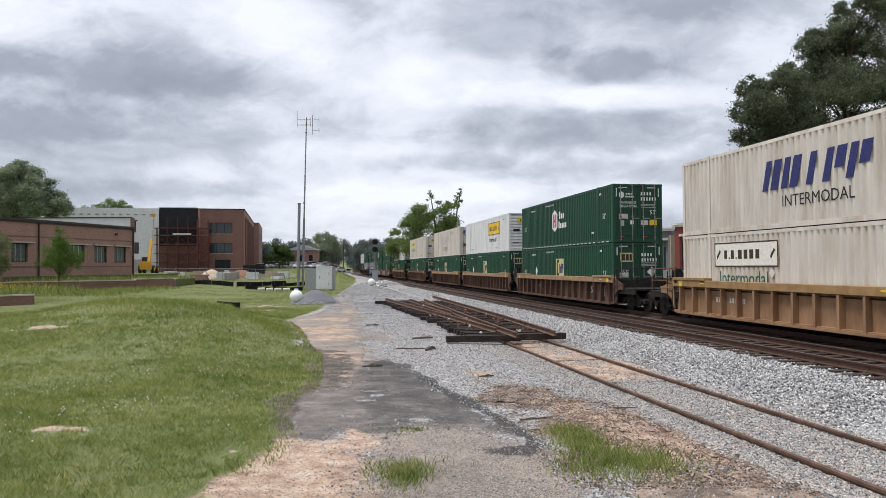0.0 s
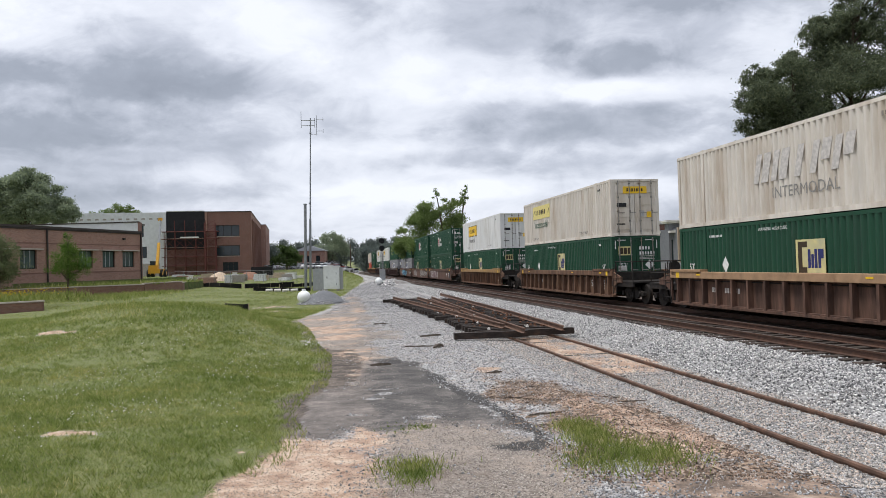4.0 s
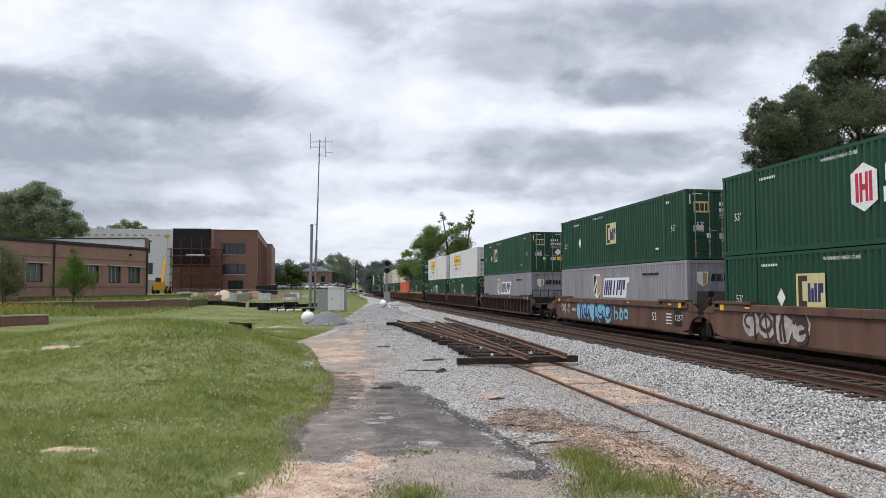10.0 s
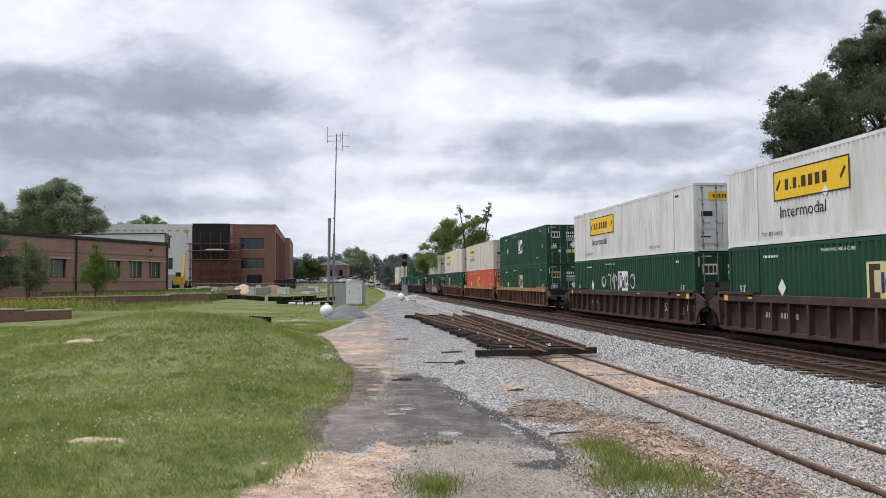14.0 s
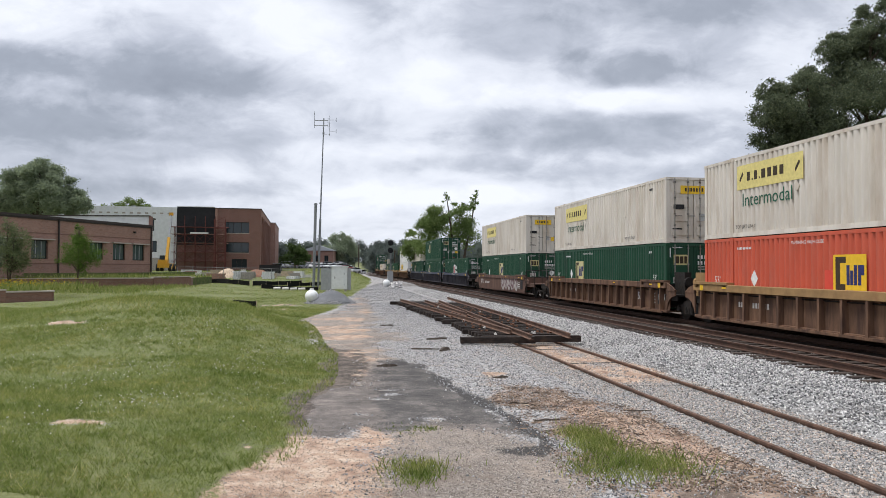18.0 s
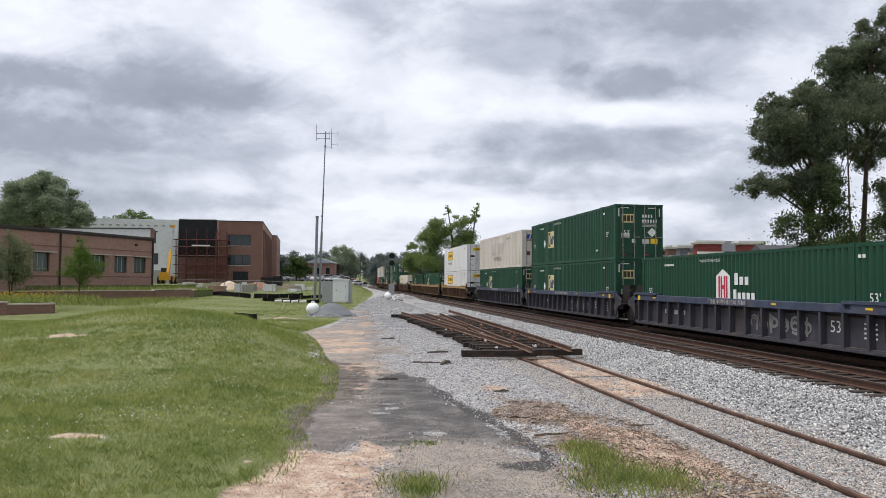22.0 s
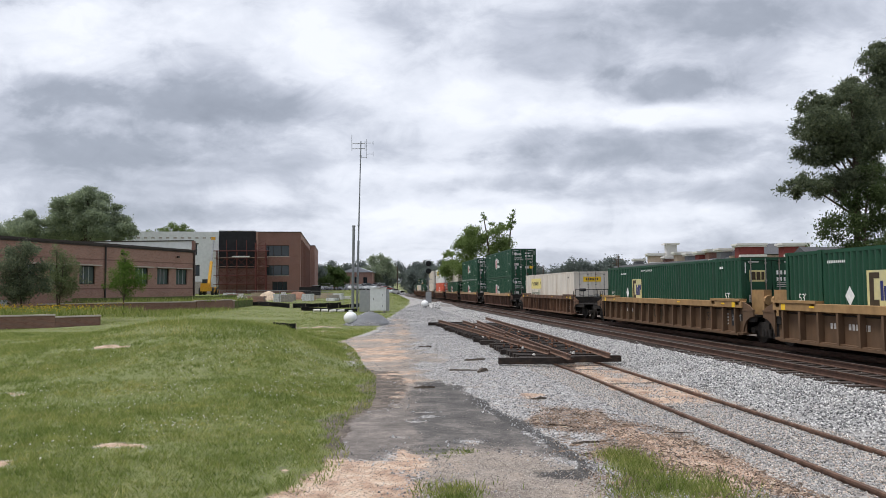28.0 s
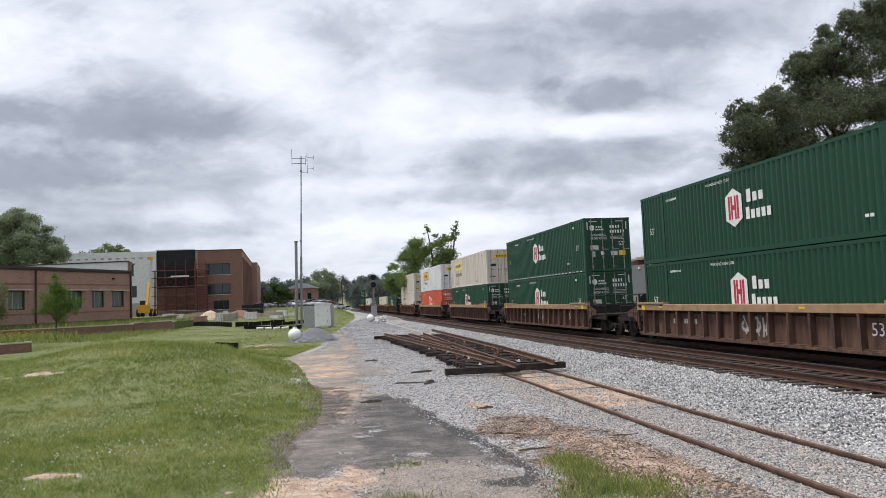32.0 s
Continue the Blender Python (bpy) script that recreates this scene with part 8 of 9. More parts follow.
# telehandler with its boom up
tele = thing("telehandler", "yellow telehandler with a raised boom", "telehandler")
tele.matrix_basis = pose(-47.6, 119, 1.35, 0, 0, 100)
part("chassis", boxes((-2.2, -0.9, 0.6, 2.2, 0.9, 1.3), (-2.0, -0.5, 1.3, -0.6, 0.9, 1.9)), M["lift_yellow"], tele)
part("cab", boxes((-0.5, 0.25, 1.3, 0.9, 0.95, 2.6)), M["glass"], tele)
bm = bmesh.new()
prism(bm, [(-1.9, 1.6), (-1.5, 1.1), (0.35, 5.4), (-0.05, 5.6)], "y", -0.55, -0.15)
part("boom", bm, M["lift_yellow"], tele)
bm = bmesh.new()
prism(bm, [(-0.05, 5.2), (0.2, 5.0), (2.1, 9.4), (1.85, 9.5)], "y", -0.45, -0.25)
part("boom_tip", bm, M["galv"], tele)
part("fork", boxes((1.72, -0.6, 9.3, 2.12, 0.0, 9.75), (1.3, -0.6, 9.2, 1.72, -0.5, 9.3), (1.3, -0.1, 9.2, 1.72, 0.0, 9.3)), M["lift_yellow"], tele)
for x in (-1.5, 1.5):
    for y in (-0.95, 0.95):
        w_ = part("wheel", rods(((x, y - 0.22, 0.62), (x, y + 0.22, 0.62), 0.62), n=16), M["rubber"], tele)
        part("rim", rods(((x, y - 0.24, 0.62), (x, y + 0.24, 0.62), 0.3), n=12), M["lift_yellow"], w_)


# garden walls and beds
def brick_wall(label, pts, z_top, thick, mat):
    """A low wall along plan points, its coping stone on top; z_top one a span."""
    g_ = thing("garden_wall", label, "wall", "brick garden walls")
    for (a, b), (c, d), zt in zip(pts, pts[1:], z_top):
        v = Vector((c - a, d - b, 0))
        zb = min(height(a, b), height(c, d)) - 0.25
        ob = part("wall_span", boxes((0, -thick / 2, 0, v.length, thick / 2, zt - 0.10 - zb)), mat, g_)
        ob.matrix_basis = pose(a, b, zb, 0, 0, math.degrees(math.atan2(v.y, v.x)))
        cp = part("coping", boxes((-0.03, -thick / 2 - 0.05, 0.004, v.length + 0.03, thick / 2 + 0.05, 0.10)), M["stone"], g_)
        cp.matrix_basis = pose(a, b, zt - 0.10, 0, 0, math.degrees(math.atan2(v.y, v.x)))
    return g_


brick_wall("low brown brick retaining wall around a flower bed", [(-40, 41.2), (-32.36, 46), (-29.87, 48), (-27.93, 50), (-33.2, 56)], (0.56, 0.58, 0.44, 0.44), 0.3, M["brick_wall"])
brick_wall("low brown brick retaining wall before the building", [(-46, 64.2), (-39.65, 68), (-31.04, 74.2), (-29.6, 80.5), (-31, 86)], (0.98, 1.0, 1.1, 0.98), 0.3, M["brick_wall"])
M["bed"] = material("planted_bed_soil", (0.10, 0.13, 0.04), 0.95, 0, 0.4, 3, 0.4, 10, (0.16, 0.13, 0.07), (0.5, 0.7), 0.8)
bm = bmesh.new()
prism(bm, [(-41, 41), (-32.4, 46.3), (-29.9, 48.3), (-28.1, 50.2), (-33.3, 56), (-38, 59), (-46, 56)], "z", -0.6, 0.42)
mesh_thing("flower_bed", bm, M["bed"], "raised bed of rough grass and flowers", "flower bed", kind="structure")
bm = bmesh.new()
prism(bm, [(-50, 62), (-46, 64.5), (-39.8, 68.2), (-31.2, 74.4), (-29.8, 80.5), (-31, 92), (-36, 100), (-60, 60)], "z", -0.5, 0.9)
prism(bm, [(-50, 55), (-44.6, 62), (-41, 72), (-37, 86), (-36, 100), (-60, 60)], "z", 0.9, 1.42)
mesh_thing("building_terrace", bm, M["bed"], "grassed terrace along the brick building", "terrace", kind="structure")
GOLD = material("yellow_petals", (0.62, 0.42, 0.02), 0.8)
fx, fy = rg.uniform(-40, -28.5, 900), rg.uniform(46.5, 57, 900)
ok = (fy - 46.2 > (fx + 32.4) * 0.85) & (fy > 47.5 - 0.0 * fx) & (fx < -29)
fx, fy = fx[ok], fy[ok]
tagged(new("yellow_flowers", pebbles("yellow_flowers", np.stack([fx, fy, 0.42 + rg.uniform(0.3, 0.75, len(fx))], -1), rg.uniform(0.03, 0.07, len(fx)), GOLD, 91)), "small yellow flowers in the raised bed", "flowers", kind="stuff")
bx_, by_ = rg.uniform(-41, -28.3, 9000), rg.uniform(45.5, 58, 9000)
ok = (by_ - 46.2 > (bx_ + 32.4) * 0.85)
bx_, by_ = bx_[ok], by_[ok]
me = blades("bed_plants", bx_, by_, np.full(len(bx_), 0.6), np.full(len(bx_), 0.03), 92, 0.35)
me.vertices.foreach_get("co", tmp := np.zeros(len(me.vertices) * 3, np.float32))
tmp = tmp.reshape(-1, 3)
tmp[:, 2] += np.repeat(0.42 - land(bx_, by_), 3)
me.vertices.foreach_set("co", tmp.ravel())
tagged(new("bed_plants", me), "tall green plants in the raised bed", "plants", kind="stuff")
bx_, by_ = rg.uniform(-46, -30, 5000), rg.uniform(64, 90, 5000)
ok = (by_ - 68.2 > (bx_ + 39.8) * 0.72) & (bx_ > -43.4 + 0.26 * (by_ - 62))
bx_, by_ = bx_[ok], by_[ok]
me = blades("terrace_plants", bx_, by_, np.full(len(bx_), 0.55), np.full(len(bx_), 0.045), 93, 0.35)
me.vertices.foreach_get("co", tmp := np.zeros(len(me.vertices) * 3, np.float32))
tmp = tmp.reshape(-1, 3)
tmp[:, 2] += np.repeat(0.9 - land(bx_, by_), 3)
me.vertices.foreach_set("co", tmp.ravel())
tagged(new("terrace_plants", me), "rough grass along the building terrace", "plants", kind="stuff")


# ---- building site clutter ----
def heap(name, label, category, x, y, rx, ry, h, mat, seed, group=""):
    r = np.random.RandomState(seed)
    bm = bmesh.new()
    bmesh.ops.create_icosphere(bm, subdivisions=4, radius=1.0)
    for v in bm.verts:
        q = v.co
        k = 1 + 0.12 * noise.noise(q * 2.2 + Vector((seed, 0, 0))) + 0.05 * noise.noise(q * 7 + Vector((0, seed, 0)))
        zz = max(-0.25, q.z)
        f = math.sqrt(max(0, q.x * q.x + q.y * q.y))
        v.co = Vector((q.x * rx * k, q.y * ry * k, (max(0, 1 - f * f) ** 1.25 if q.z > 0 else zz) * h * k))
    ob = mesh_thing(name, bm, mat, label, category, group, smooth=True)
    ob.location = (x, y, height(x, y))
    return ob


def stone_heap(name, label, x, y, rx, ry, h, n, size, mat, seed):
    r = np.random.RandomState(seed)
    a, f = r.uniform(0, 6.28, n), np.sqrt(r.uniform(0, 1, n))
    X, Y = x + np.cos(a) * f * rx, y + np.sin(a) * f * ry
    Z = land(X, Y) + h * (1 - f) * r.uniform(0.75, 1.05, n)
    tagged(new(name, pebbles(name, np.stack([X, Y, Z], -1), r.uniform(size * 0.6, size * 1.3, n), mat, seed)), label, "stone heap", kind="stuff")


heap("sand_heap", "smooth tan sand heap on the building site", "heap", -36.6, 116, 2.2, 1.9, 1.45, M["sand"], 3)
heap("clay_heap", "reddish clay heap on the building site", "heap", -32.6, 119, 2.6, 2.0, 1.25, M["clay_heap"], 4)
heap("gravel_heap", "grey gravel heap beside the equipment cabinet", "heap", -8.8, 50.5, 1.75, 1.4, 0.85, M["bed_stone"], 5)
stone_heap("gravel_heap_stones", "grey gravel on the heap", -8.8, 50.5, 1.8, 1.45, 0.98, 9000, 0.05, STONE_B, 6)
heap("rock_heap", "heap of pale broken rock beside the tracks", "heap", -7.0, 92, 2.4, 2.0, 0.8, M["ballast"], 7)
stone_heap("rock_heap_stones", "pale broken rock on the heap", -7.0, 92, 2.5, 2.0, 0.85, 900, 0.17, STONE, 8)
for k in range(34):
    x, y = random.uniform(-46, -25), random.uniform(101, 126)
    w_, d_, h_ = random.uniform(0.8, 2.6), random.uniform(0.6, 1.4), random.uniform(0.3, 1.2)
    mat_ = random.choice([M["white_trim"], M["concrete"], M["plank"], M["white_wrap"], M["brick"]])
    ob = thing("material_stack", "stack of building materials on the site", "materials", "site materials")
    for j in range(4):
        part("layer", boxes((-w_ / 2 + random.uniform(0, 0.2), -d_ / 2, j * h_ / 4 + 0.02, w_ / 2 - random.uniform(0, 0.2), d_ / 2, (j + 1) * h_ / 4 + 0.018)), mat_, ob)
    ob.matrix_basis = pose(x, y, height(x, y) - 0.03, 0, 0, random.uniform(-20, 20))
dump = thing("skip", "black open skip on the building site", "skip")
dump.matrix_basis = pose(-32.8, 128, height(-32.8, 128), 0, 0, 8)
part("tub", boxes((-1.8, -1.1, 0.2, 1.8, -1.0, 1.9), (-1.8, 1.0, 0.2, 1.8, 1.1, 1.9), (-1.8, -0.99, 0.2, -1.7, 0.99, 1.9), (1.7, -0.99, 0.2, 1.8, 0.99, 1.9), (-1.7, -0.99, 0.2, 1.7, 0.99, 0.3)), M["silt"], dump)
part("skid", boxes((-1.6, -0.9, 0, 1.6, -0.7, 0.2), (-1.6, 0.7, 0, 1.6, 0.9, 0.2)), M["frame_dark"], dump)


def fence_run(name, label, x0, y0, x1, y1, h, cloth, gap=2.4):
    f = thing(name, label, "fence")
    v = Vector((x1 - x0, y1 - y0))
    n = max(2, int(v.length / gap))
    for k in range(n + 1):
        x, y = x0 + v.x * k / n, y0 + v.y * k / n
        part("post", rods(((x, y, height(x, y) - 0.1), (x, y, height(x, y) + h), 0.035), n=6), M["galv"] if not cloth else M["plank"], f)
    for k in range(n):
        xa, ya, xb, yb = x0 + v.x * k / n, y0 + v.y * k / n, x0 + v.x * (k + 1) / n, y0 + v.y * (k + 1) / n
        za, zb = height(xa, ya), height(xb, yb)
        if cloth:
            bm = bmesh.new()
            sg = random.uniform(-0.12, 0.02)
            vs = [bm.verts.new(q) for q in ((xa, ya - 0.04, za - 0.05), (xb, yb - 0.04, zb - 0.05), (xb, yb - 0.04, zb + h * 0.92), ((xa + xb) / 2, (ya + yb) / 2 - 0.08, (za + zb) / 2 + h * 0.92 + sg), (xa, ya - 0.04, za + h * 0.92))]
            fc = bm.faces.new(vs)
            bmesh.ops.solidify(bm, geom=[fc], thickness=0.015)
            part("cloth", bm, M["silt"], f)
        else:
            bm = bmesh.new()
            for j in range(9):
                cyl(bm, (xa + (xb - xa) * j / 9, ya + (yb - ya) * j / 9, za + 0.05), (xa + (xb - xa) * (j + 1) / 9, ya + (yb - ya) * (j + 1) / 9, za + h), 0.006, n=3, caps=False)
                cyl(bm, (xa + (xb - xa) * (j + 1) / 9, ya + (yb - ya) * (j + 1) / 9, za + 0.05), (xa + (xb - xa) * j / 9, ya + (yb - ya) * j / 9, za + h), 0.006, n=3, caps=False)
            cyl(bm, (xa, ya, za + h), (xb, yb, zb + h), 0.025, n=5)
            part("wire_panel", bm, M["fence_mesh"], f)
    return f


fence_run("chainlink_fence", "galvanised chain-link site fence", -40, 104, -20.5, 98, 1.8, False)
fence_run("silt_fence", "sagging black silt fence", -34, 96, -24.5, 86, 0.6, True)
fence_run("silt_fence", "sagging black silt fence", -24.2, 86.2, -20.5, 96, 0.6, True)
fence_run("silt_fence", "sagging black silt fence", -21.5, 80, -14.8, 77.5, 0.42, True)
fence_run("silt_fence", "sagging black silt fence", -20.5, 88, -15.5, 104, 0.5, True)
fence_run("silt_fence", "low black silt fence on the lawn", -13.9, 45.2, -12.2, 44.2, 0.42, True, 0.8)
for k in range(4):
    x, y = -19.3 + 0.95 * k, 78.0 - 0.3 * k
    ob = mesh_thing("white_pipe", rods(((-0.35, 0, 0.14), (0.35, 0, 0.17), 0.14), n=12), M["white_trim"], "short white plastic pipe lying on the lawn", "pipe", "pipes on the lawn")
    ob.matrix_basis = pose(x, y, height(x, y), 0, 0, random.uniform(-50, 50))

# ---- railway equipment beside the line ----
cab = thing("equipment_cabinet", "white aluminium signal cabinet with grey sides", "equipment cabinet")
cz = height(-12.0, 75.5)
cab.matrix_basis = pose(-12.4, 75.5, cz, 0, 0, 6)
part("housing", boxes((-0.62, -0.55, 0.22, 0.98, 0.75, 2.48)), M["alu"], cab)
part("roof", boxes((-0.72, -0.66, 2.484, 1.08, 0.86, 2.58)), M["alu"], cab)
part("side_panel", boxes((-1.75, 0.0, 0.1, -0.64, 0.5, 2.35)), M["alu_grey"], cab, "grey steel side cabinet")
part("side_panel", boxes((1.0, -0.4, 0.15, 1.32, 0.6, 2.42)), M["alu_grey"], cab)
d_ = part("door", boxes((-0.4, -0.59, 0.3, 0.7, -0.553, 2.36)), M["alu"], cab)
part("handle", boxes((-0.3, -0.63, 1.3, -0.24, -0.592, 1.5)), M["frame_dark"], d_)
part("hinge", boxes((0.64, -0.62, 0.6, 0.70, -0.592, 0.8)), M["galv"], d_)
part("hinge", boxes((0.64, -0.62, 1.7, 0.70, -0.592, 1.9)), M["galv"], d_)
for x in (-0.4, 0.8):
    part("foot", boxes((x - 0.12, -0.5, -0.1, x + 0.12, 0.7, 0.218)), M["concrete"], cab)
mast = thing("antenna_mast", "tall thin grey mast with dipole antennas on top", "antenna mast")
mz = height(-16.1, 84)
mast.location = (-16.05, 84, mz)
part("pole", rods(((0, 0, -0.2), (0.17, 0, 8.0), 0.13), ((0.17, 0, 8.0), (0.30, 0, 13.0), 0.085), ((0.30, 0, 13.0), (0.47, 0, 19.6), 0.065)), M["galv"], mast)
part("clamp", rods(((0.15, 0, 9.7), (0.2, 0, 9.9), 0.13), ((0.43, 0, 17.8), (0.43, 0, 17.95), 0.12)), M["galv"], mast)
part("cross_arm", rods(((-0.6, 0, 19.35), (0.95, 0, 19.35), 0.04), ((-0.6, 0, 18.75), (0.95, 0, 18.75), 0.04), n=6), M["galv"], mast)
for x in (-0.6, 0.95, 1.15):
    part("antenna", rods(((x, 0, 18.5), (x, 0, 20.4 if x < 0 else 19.6), 0.03), n=6), M["galv"], mast)
part("dipole_arm", rods(((1.15, 0, 19.4), (1.9, 0, 19.4), 0.02), ((1.15, 0, 18.1), (1.9, 0, 18.1), 0.02), ((1.9, 0, 19.15), (1.9, 0, 19.65), 0.025), ((1.9, 0, 17.85), (1.9, 0, 18.35), 0.025), ((1.15, 0, 17.6), (1.15, 0, 19.9), 0.03), ((0.43, 0, 17.7), (1.15, 0, 17.7), 0.02), n=6), M["galv"], mast)
post = thing("steel_post", "plain thick grey steel post beside the mast", "post")
post.location = (-16.5, 83.6, mz)
part("tube", rods(((0, 0, -0.2), (0.15, 0, 9.6), 0.16), n=12), M["galv"], post)
part("cap", rods(((0.15, 0, 9.6), (0.15, 0, 9.75), 0.2), n=12), M["galv"], post)
tk = thing("gas_tank", "small round white gas tank on short legs", "gas tank")
tk.location = (-10.0, 50.0, height(-10.0, 50))
bm = bmesh.new()
bmesh.ops.create_uvsphere(bm, u_segments=20, v_segments=14, radius=0.46)
for v in bm.verts:
    v.co.z = v.co.z * 0.95 + 0.52
me = to_mesh("vessel", bm, M["tank"], True)
part("vessel", me, None, tk)
part("valve_collar", rods(((0, 0, 0.93), (0, 0, 1.06), 0.13), n=12), M["tank"], tk)
for a in (0.8, 2.4, 4.0, 5.5):
    part("leg", rods(((0.3 * math.cos(a), 0.3 * math.sin(a), -0.03), (0.28 * math.cos(a), 0.28 * math.sin(a), 0.25), 0.035), n=6), M["tank"], tk)
tk2 = thing("gas_tank", "small round white gas tank beside the rock heap", "gas tank")
tk2.location = (-8.9, 91, height(-8.9, 91))
part("vessel", me, None, tk2)
part("valve_collar", rods(((0, 0, 0.93), (0, 0, 1.06), 0.13), n=12), M["tank"], tk2)
sig = thing("railway_signal", "tall railway signal mast with two black lamp heads", "railway signal")
sx_, sy_, _ = track_xy(120, 9.6)
sig.matrix_basis = pose(sx_, sy_, -0.3, 0, 0, 8)
part("mast", rods(((0, 0, 0), (0, 0, 7.0), 0.09), n=8), M["galv"], sig)
part("base_case", boxes((-0.45, -0.4, 0, 0.45, 0.5, 1.9)), M["alu_grey"], sig)
part("ladder", rods(((-0.22, 0.3, 1.5), (-0.22, 0.3, 6.6), 0.025), ((0.22, 0.3, 1.5), (0.22, 0.3, 6.6), 0.025), *[((-0.22, 0.3, 1.7 + 0.4 * k), (0.22, 0.3, 1.7 + 0.4 * k), 0.018) for k in range(12)], n=5), M["galv"], sig)
for z in (6.5, 5.3):
    hd = part("lamp_head", rods(((0, -0.3, z), (0, -0.22, z), 0.45), ((0, -0.22, z), (0, 0.05, z), 0.2), n=20), M["black_wrap"], sig)
    for k in range(3):
        part("hood", rods(((0.22 * math.cos(2.1 * k + 1.57), -0.62, z + 0.22 * math.sin(2.1 * k + 1.57)), (0.22 * math.cos(2.1 * k + 1.57), -0.3, z + 0.22 * math.sin(2.1 * k + 1.57)), 0.11), n=10), M["black_wrap"], hd)
part("platform", boxes((-0.5, -0.2, 3.9, 0.5, 0.6, 3.96)), M["galv"], sig)

# ---- parked cars ----
GREY_GLASS = glass_material("car_glass", (0.012, 0.014, 0.016))
CARS = {}
for nm, col in (("white", (0.70, 0.71, 0.72)), ("silver", (0.36, 0.37, 0.39)), ("black", (0.02, 0.02, 0.023)), ("blue", (0.04, 0.08, 0.17)), ("red", (0.22, 0.025, 0.025)), ("grey", (0.12, 0.12, 0.13))):
    CARS[nm] = material(nm + "_car_paint", col, 0.3, 0.1, 0.04, 3)


def parked_car(colour, tall):
    c = thing("parked_car", f"{colour} {'sport utility vehicle' if tall else 'saloon car'} parked on the lot", "car", "parked cars")
    h = 1.72 if tall else 1.45
    bm = bmesh.new()
    prism(bm, [(-2.3, 0.35), (2.3, 0.35), (2.32, 0.75), (2.1, 0.92), (1.2, 1.0), (-1.5 if tall else -1.4, 1.0), (-2.25, 0.98), (-2.32, 0.7)], "y", -0.9, 0.9)
    bmesh.ops.bevel(bm, geom=list(bm.edges), offset=0.06, segments=1, affect="EDGES")
    part("body", bm, CARS[colour], c)
    bm = bmesh.new()
    top = [(1.25, 0.98), (0.5, h - 0.06), (-1.1 if not tall else -1.9, h - 0.06), (-1.9 if not tall else -2.2, 0.98)]
    prism(bm, top, "y", -0.76, 0.76)
    part("glasshouse", bm, GREY_GLASS, c)
    bm = bmesh.new()
    prism(bm, [(0.55, h - 0.08), (0.4, h), (-1.0 if not tall else -1.8, h), (-1.2 if not tall else -1.95, h - 0.08)], "y", -0.74, 0.74)
    part("roof", bm, CARS[colour], c)
    for x in (-1.4, 1.4):
        for y in (-0.82, 0.82):
            w_ = part("wheel", rods(((x, y - 0.1, 0.33), (x, y + 0.1, 0.33), 0.33), n=14), M["rubber"], c)
            part("rim", rods(((x, y - 0.11, 0.33), (x, y + 0.11, 0.33), 0.19), n=10), M["steel"], w_)
    for y in (-0.65, 0.65):
        part("headlight", boxes((2.26, y - 0.16, 0.68, 2.335, y + 0.16, 0.82)), M["alu"], c)
        part("tail_light", boxes((-2.335, y - 0.14, 0.72, -2.27, y + 0.14, 0.88)), M["red"], c)
    return c


KINDS = [("white", True), ("silver", False), ("white", False), ("black", True), ("white", True), ("silver", True), ("white", False), ("white", True), ("white", False), ("red", False), ("silver", False), ("white", True)]
MADE = {}
r_ = random.Random(5)
spots = []
for row, (x0, y0, x1, y1, n) in enumerate(((-53, 214, -31, 218, 11), (-57, 238, -34, 242, 12), (-43, 262, -36, 264, 4), (-44, 286, -38, 288, 4), (-47, 312, -41, 314, 4), (-34.5, 222, -37.5, 258, 6))):
    for k in range(n):
        if r_.random() < 0.88:
            spots.append((x0 + (x1 - x0) * k / (n - 1) + r_.uniform(-0.3, 0.3), y0 + (y1 - y0) * k / (n - 1), r_.uniform(-6, 6) + (62 if row < 5 else 100)))
for x, y, a in spots:
    key = r_.choice(KINDS)
    m_ = pose(x, y, height(x, y), 0, 0, a + r_.choice((0, 180)))
    if key in MADE:
        copy_thing(MADE[key], m_)
    else:
        MADE[key] = parked_car(*key)
        MADE[key].matrix_basis = m_
copy_thing(MADE[("silver", True)], pose(-45.5, 70, 1.3, 0, 0, 100)) if ("silver", True) in MADE else None
M["asphalt"] = material("parking_asphalt", (0.07, 0.07, 0.072), 0.9, 0, 0.25, 3, 0.2, 30)
pk_x, pk_y = np.linspace(-60, -30, 18), np.linspace(208, 320, 32)
pk, _ = grid_mesh("parking_lot", pk_x, pk_y, lambda X, Y: land(X, Y) + 0.03, M["asphalt"])
tagged(new("parking_lot", pk), "grey asphalt parking lot", "parking lot", kind="structure")
bus = thing("van", "small silver van parked beside the building", "van")
bus.matrix_basis = pose(-43.2, 58.2, 0.36, 0, 0, 75)
part("body", boxes((-2.2, -0.95, 0.35, 1.2, 0.95, 1.85), (1.2, -0.95, 0.35, 2.3, 0.95, 1.05)), CARS["silver"], bus)
part("windscreen", boxes((-2.23, -0.8, 1.15, -2.203, 0.8, 1.7)), GREY_GLASS, bus)
for x in (-1.4, 1.5):
    for y in (-0.85, 0.85):
        part("wheel", rods(((x, y - 0.12, 0.34), (x, y + 0.12, 0.34), 0.34), n=14), M["rubber"], bus)

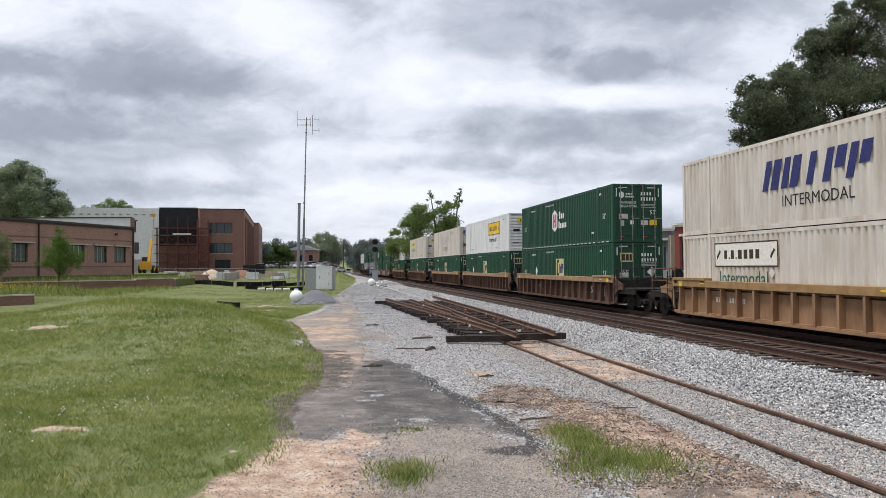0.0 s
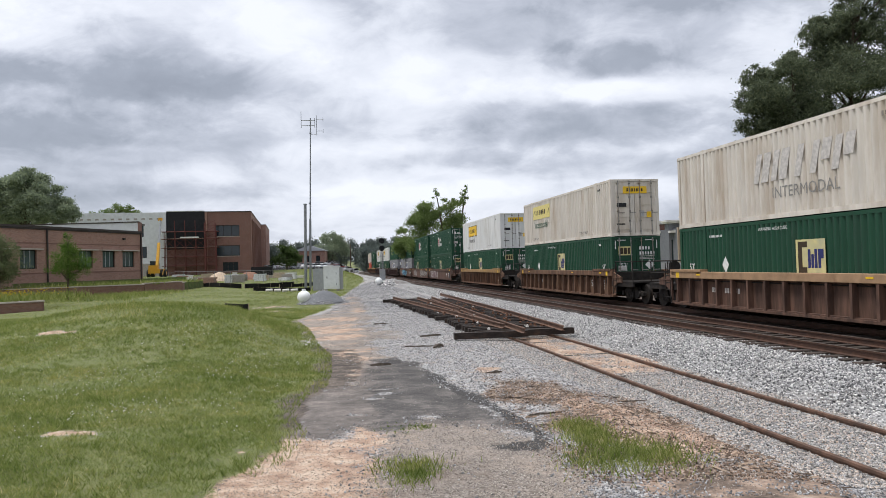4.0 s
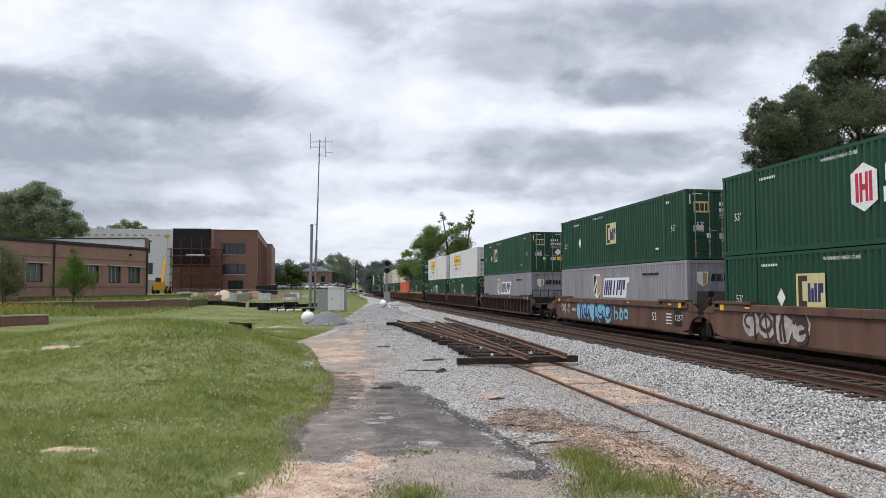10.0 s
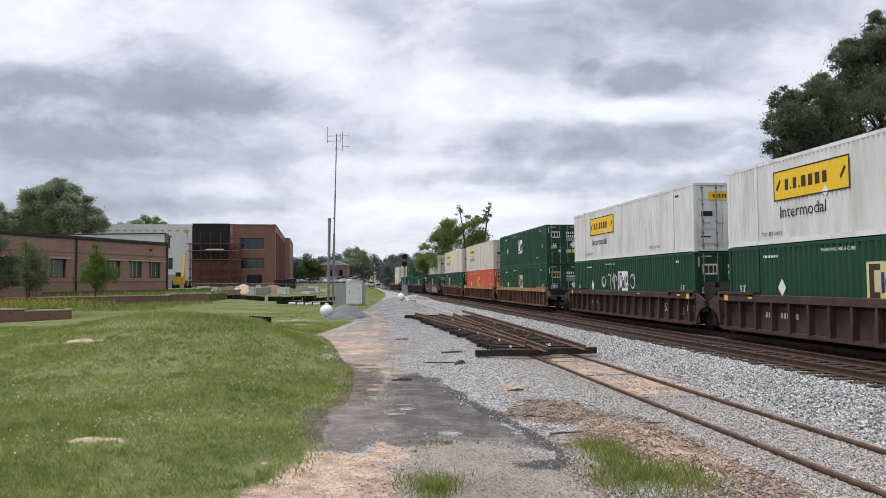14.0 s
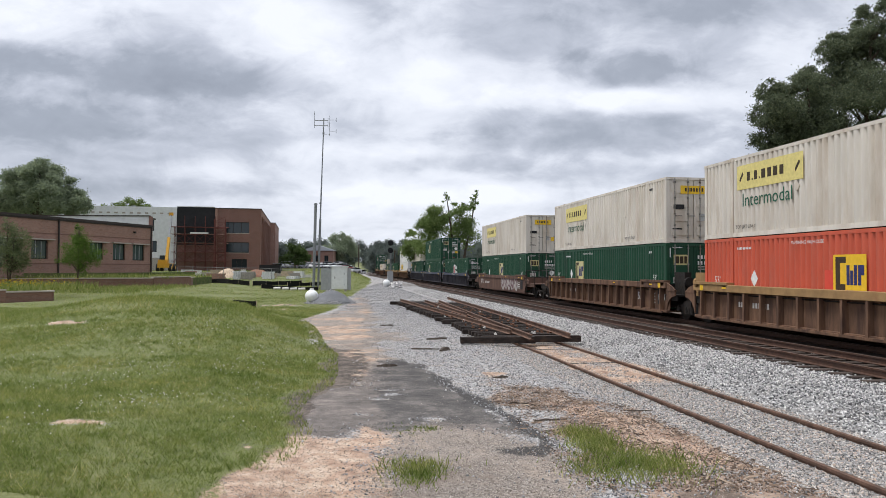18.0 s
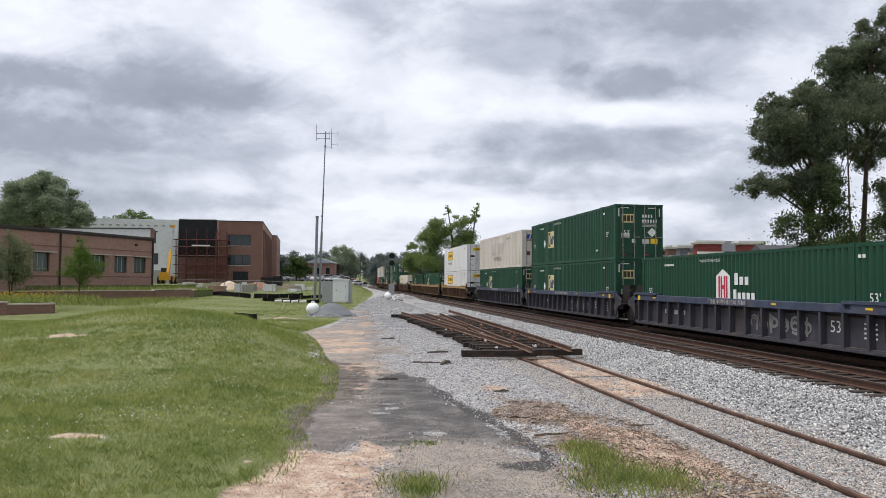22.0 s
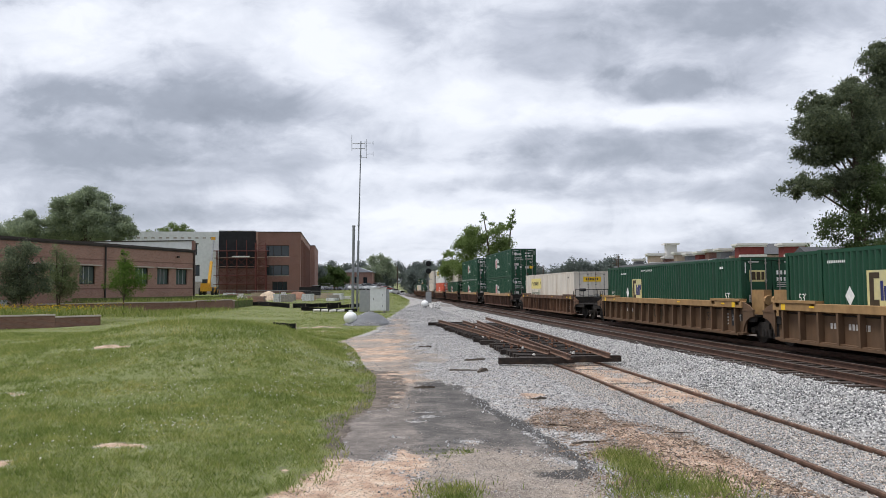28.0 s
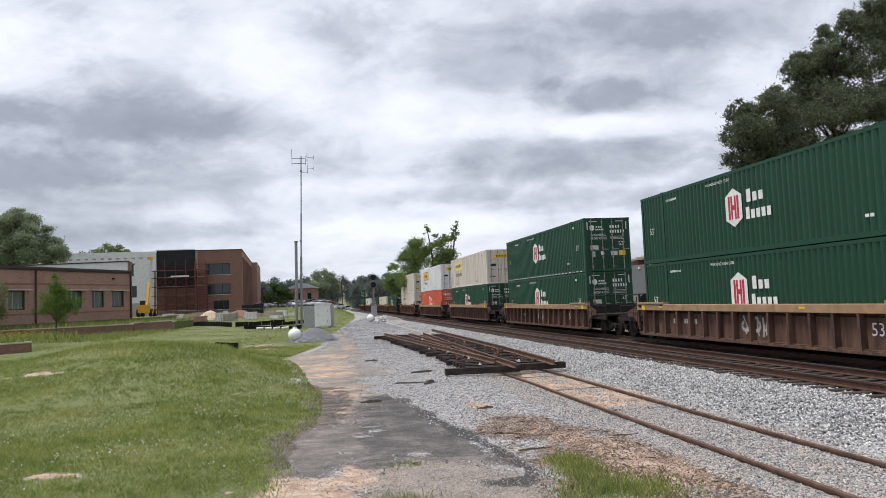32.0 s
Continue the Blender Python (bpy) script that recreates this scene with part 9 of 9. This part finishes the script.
# ---- far buildings, poles and the shops behind the train ----
far = thing("far_brick_building", "far brick building with a pale grey gabled roof", "building")
far.matrix_basis = pose(-54.6, 258, 3.2, 0, 0, 4)
FB = [(1.2 + 3.1 * k, 1.0, 2.6 + 3.1 * k, 3.2) for k in range(3)]
part("front_wall", wall_mesh("front_wall", 0, 10.5, -1.5, 4.9, 0.4, FB, M["brick"]), None, far)
for w_ in FB:
    window_in(far, *w_, 2, M["glass"])
part("side_wall", boxes((10.1, 0.404, -1.5, 10.5, 26, 4.9)), M["brick"], far)
part("left_wall", boxes((0, 0.404, -1.5, 0.4, 26, 4.9)), M["brick"], far)
bm = bmesh.new()
prism(bm, [(-0.6, 4.904), (11.1, 4.904), (5.2, 6.9)], "y", -0.6, 26.6)
part("roof", bm, M["siding"], far)
for x, y, h in ((-31.2, 230, 9.0), (-26.0, 300, 10), (-18, 310, 10), (26, 160, 9.5), (32, 200, 10), (15, 240, 10), (22, 250, 10)):
    pl = thing("utility_pole", "wooden utility pole with a cross arm", "utility pole", "utility poles")
    pl.location = (x, y, height(x, y) - 0.3)
    part("pole", rods(((0, 0, 0), (0, 0, h + 0.3), 0.16), n=8), M["bark"], pl)
    part("cross_arm", boxes((-1.1, -0.06, h - 0.6, 1.1, 0.06, h - 0.45)), M["bark"], pl)
    part("insulator", boxes((-1.0, -0.05, h - 0.44, -0.9, 0.05, h - 0.3), (0.9, -0.05, h - 0.44, 1.0, 0.05, h - 0.3)), M["alu"], pl)

shops = thing("shop_row", "row of shops with red and tan fronts and white cornices", "shops")
sb = part("main_wall", boxes((0, 0, -1, 12, 1.0, 7.0)), M["tan_wall"], shops)
sb.matrix_basis = pose(36.8, 119, 0, 0, 0, -5)
sb2 = part("side_wall", boxes((-46, 0, -1, 0, 1.0, 6.8)), M["grey_wall"], shops)
sb2.matrix_basis = pose(36.9, 119.5, 0, 0, 0, -76)
rf = bmesh.new()
prism(rf, [(119.5, 7.2), (136, 7.2), (127, 9.3)], "x", 40.5, 50)
part("roof", rf, M["shingle"], shops)


def tower(x0, x1, y, top, mat, z_mid=None):
    t_ = part("tower", boxes((x0, y, -1, x1, y + 2.2, top - 0.55)), mat, shops)
    part("cornice", boxes((x0 - 0.3, y - 0.3, top - 0.546, x1 + 0.3, y + 2.5, top - 0.3), (x0 - 0.45, y - 0.45, top - 0.296, x1 + 0.45, y + 2.65, top)), M["white_trim"], t_, "white cornice")
    part("awning", boxes((x0 - 0.1, y - 0.9, top - 2.1, x1 + 0.1, y - 0.004, top - 1.75)), M["white_trim"], t_)
    part("shop_window", boxes((x0 + 0.4, y - 0.05, 0.6, x1 - 0.4, y - 0.004, top - 3.2)), M["glass"], t_)


tower(37.3, 41.0, 116.2, 8.75, M["red_wall"])
tower(43.0, 46.3, 113.6, 8.6, M["red_wall"])
for k, (x0, x1, y, top, m_) in enumerate(((35.9, 37.6, 121, 8.3, "grey_wall"), (35.3, 37.0, 125.5, 8.4, "brick_dark"), (34.6, 36.6, 129, 8.2, "red_wall"), (34.0, 35.4, 134, 8.2, "grey_wall"), (33.0, 35.3, 138, 8.6, "tan_wall"), (32.2, 33.8, 143, 8.0, "brick_dark"), (30.2, 32.8, 148, 8.8, "tan_wall"), (28.6, 30.2, 154, 8.0, "grey_wall"))):
    tower(x0, x1, y, top, M[m_])
part("roof_unit", boxes((34.0, 150, 6, 36, 152, 10.6), (33.5, 149.5, 10.604, 36.5, 152.5, 10.9)), M["white_trim"], shops, "white rooftop unit")
M["lot_wall"] = material("grey_block_wall", (0.24, 0.24, 0.25), 0.9, 0, 0.15, 3)
bl = thing("block_wall", "grey concrete wall behind the tracks", "wall")
for k in range(9):
    x, y, h = track_xy(58 + 6.1 * k, 31)
    ob = part("wall_panel", boxes((-0.12, 0, -0.9, 0.12, 6.0, 1.7)), M["lot_wall"], bl)
    ob.matrix_basis = pose(x, y, 0, 0, 0, h)
hs = thing("house", "grey house with a dark shingle roof behind the pines", "house")
hs.matrix_basis = pose(27.7, 64, -0.6, 0, 0, 6)
part("wall", boxes((0, 0, 0, 7, 7, 4.4)), M["grey_wall"], hs)
bm = bmesh.new()
prism(bm, [(-0.5, 4.2), (7.6, 4.2), (3.5, 6.2)], "x", -0.5, 7.5)
part("roof", bm, M["shingle"], hs)
for x in (0.8, 3.0, 5.2):
    w_ = part("window", boxes((x, -0.08, 1.6, x + 1.1, -0.004, 3.2)), M["white_trim"], hs)
    part("pane", boxes((x + 0.1, -0.1, 1.7, x + 1.0, -0.084, 3.1)), M["glass"], w_)


motions()
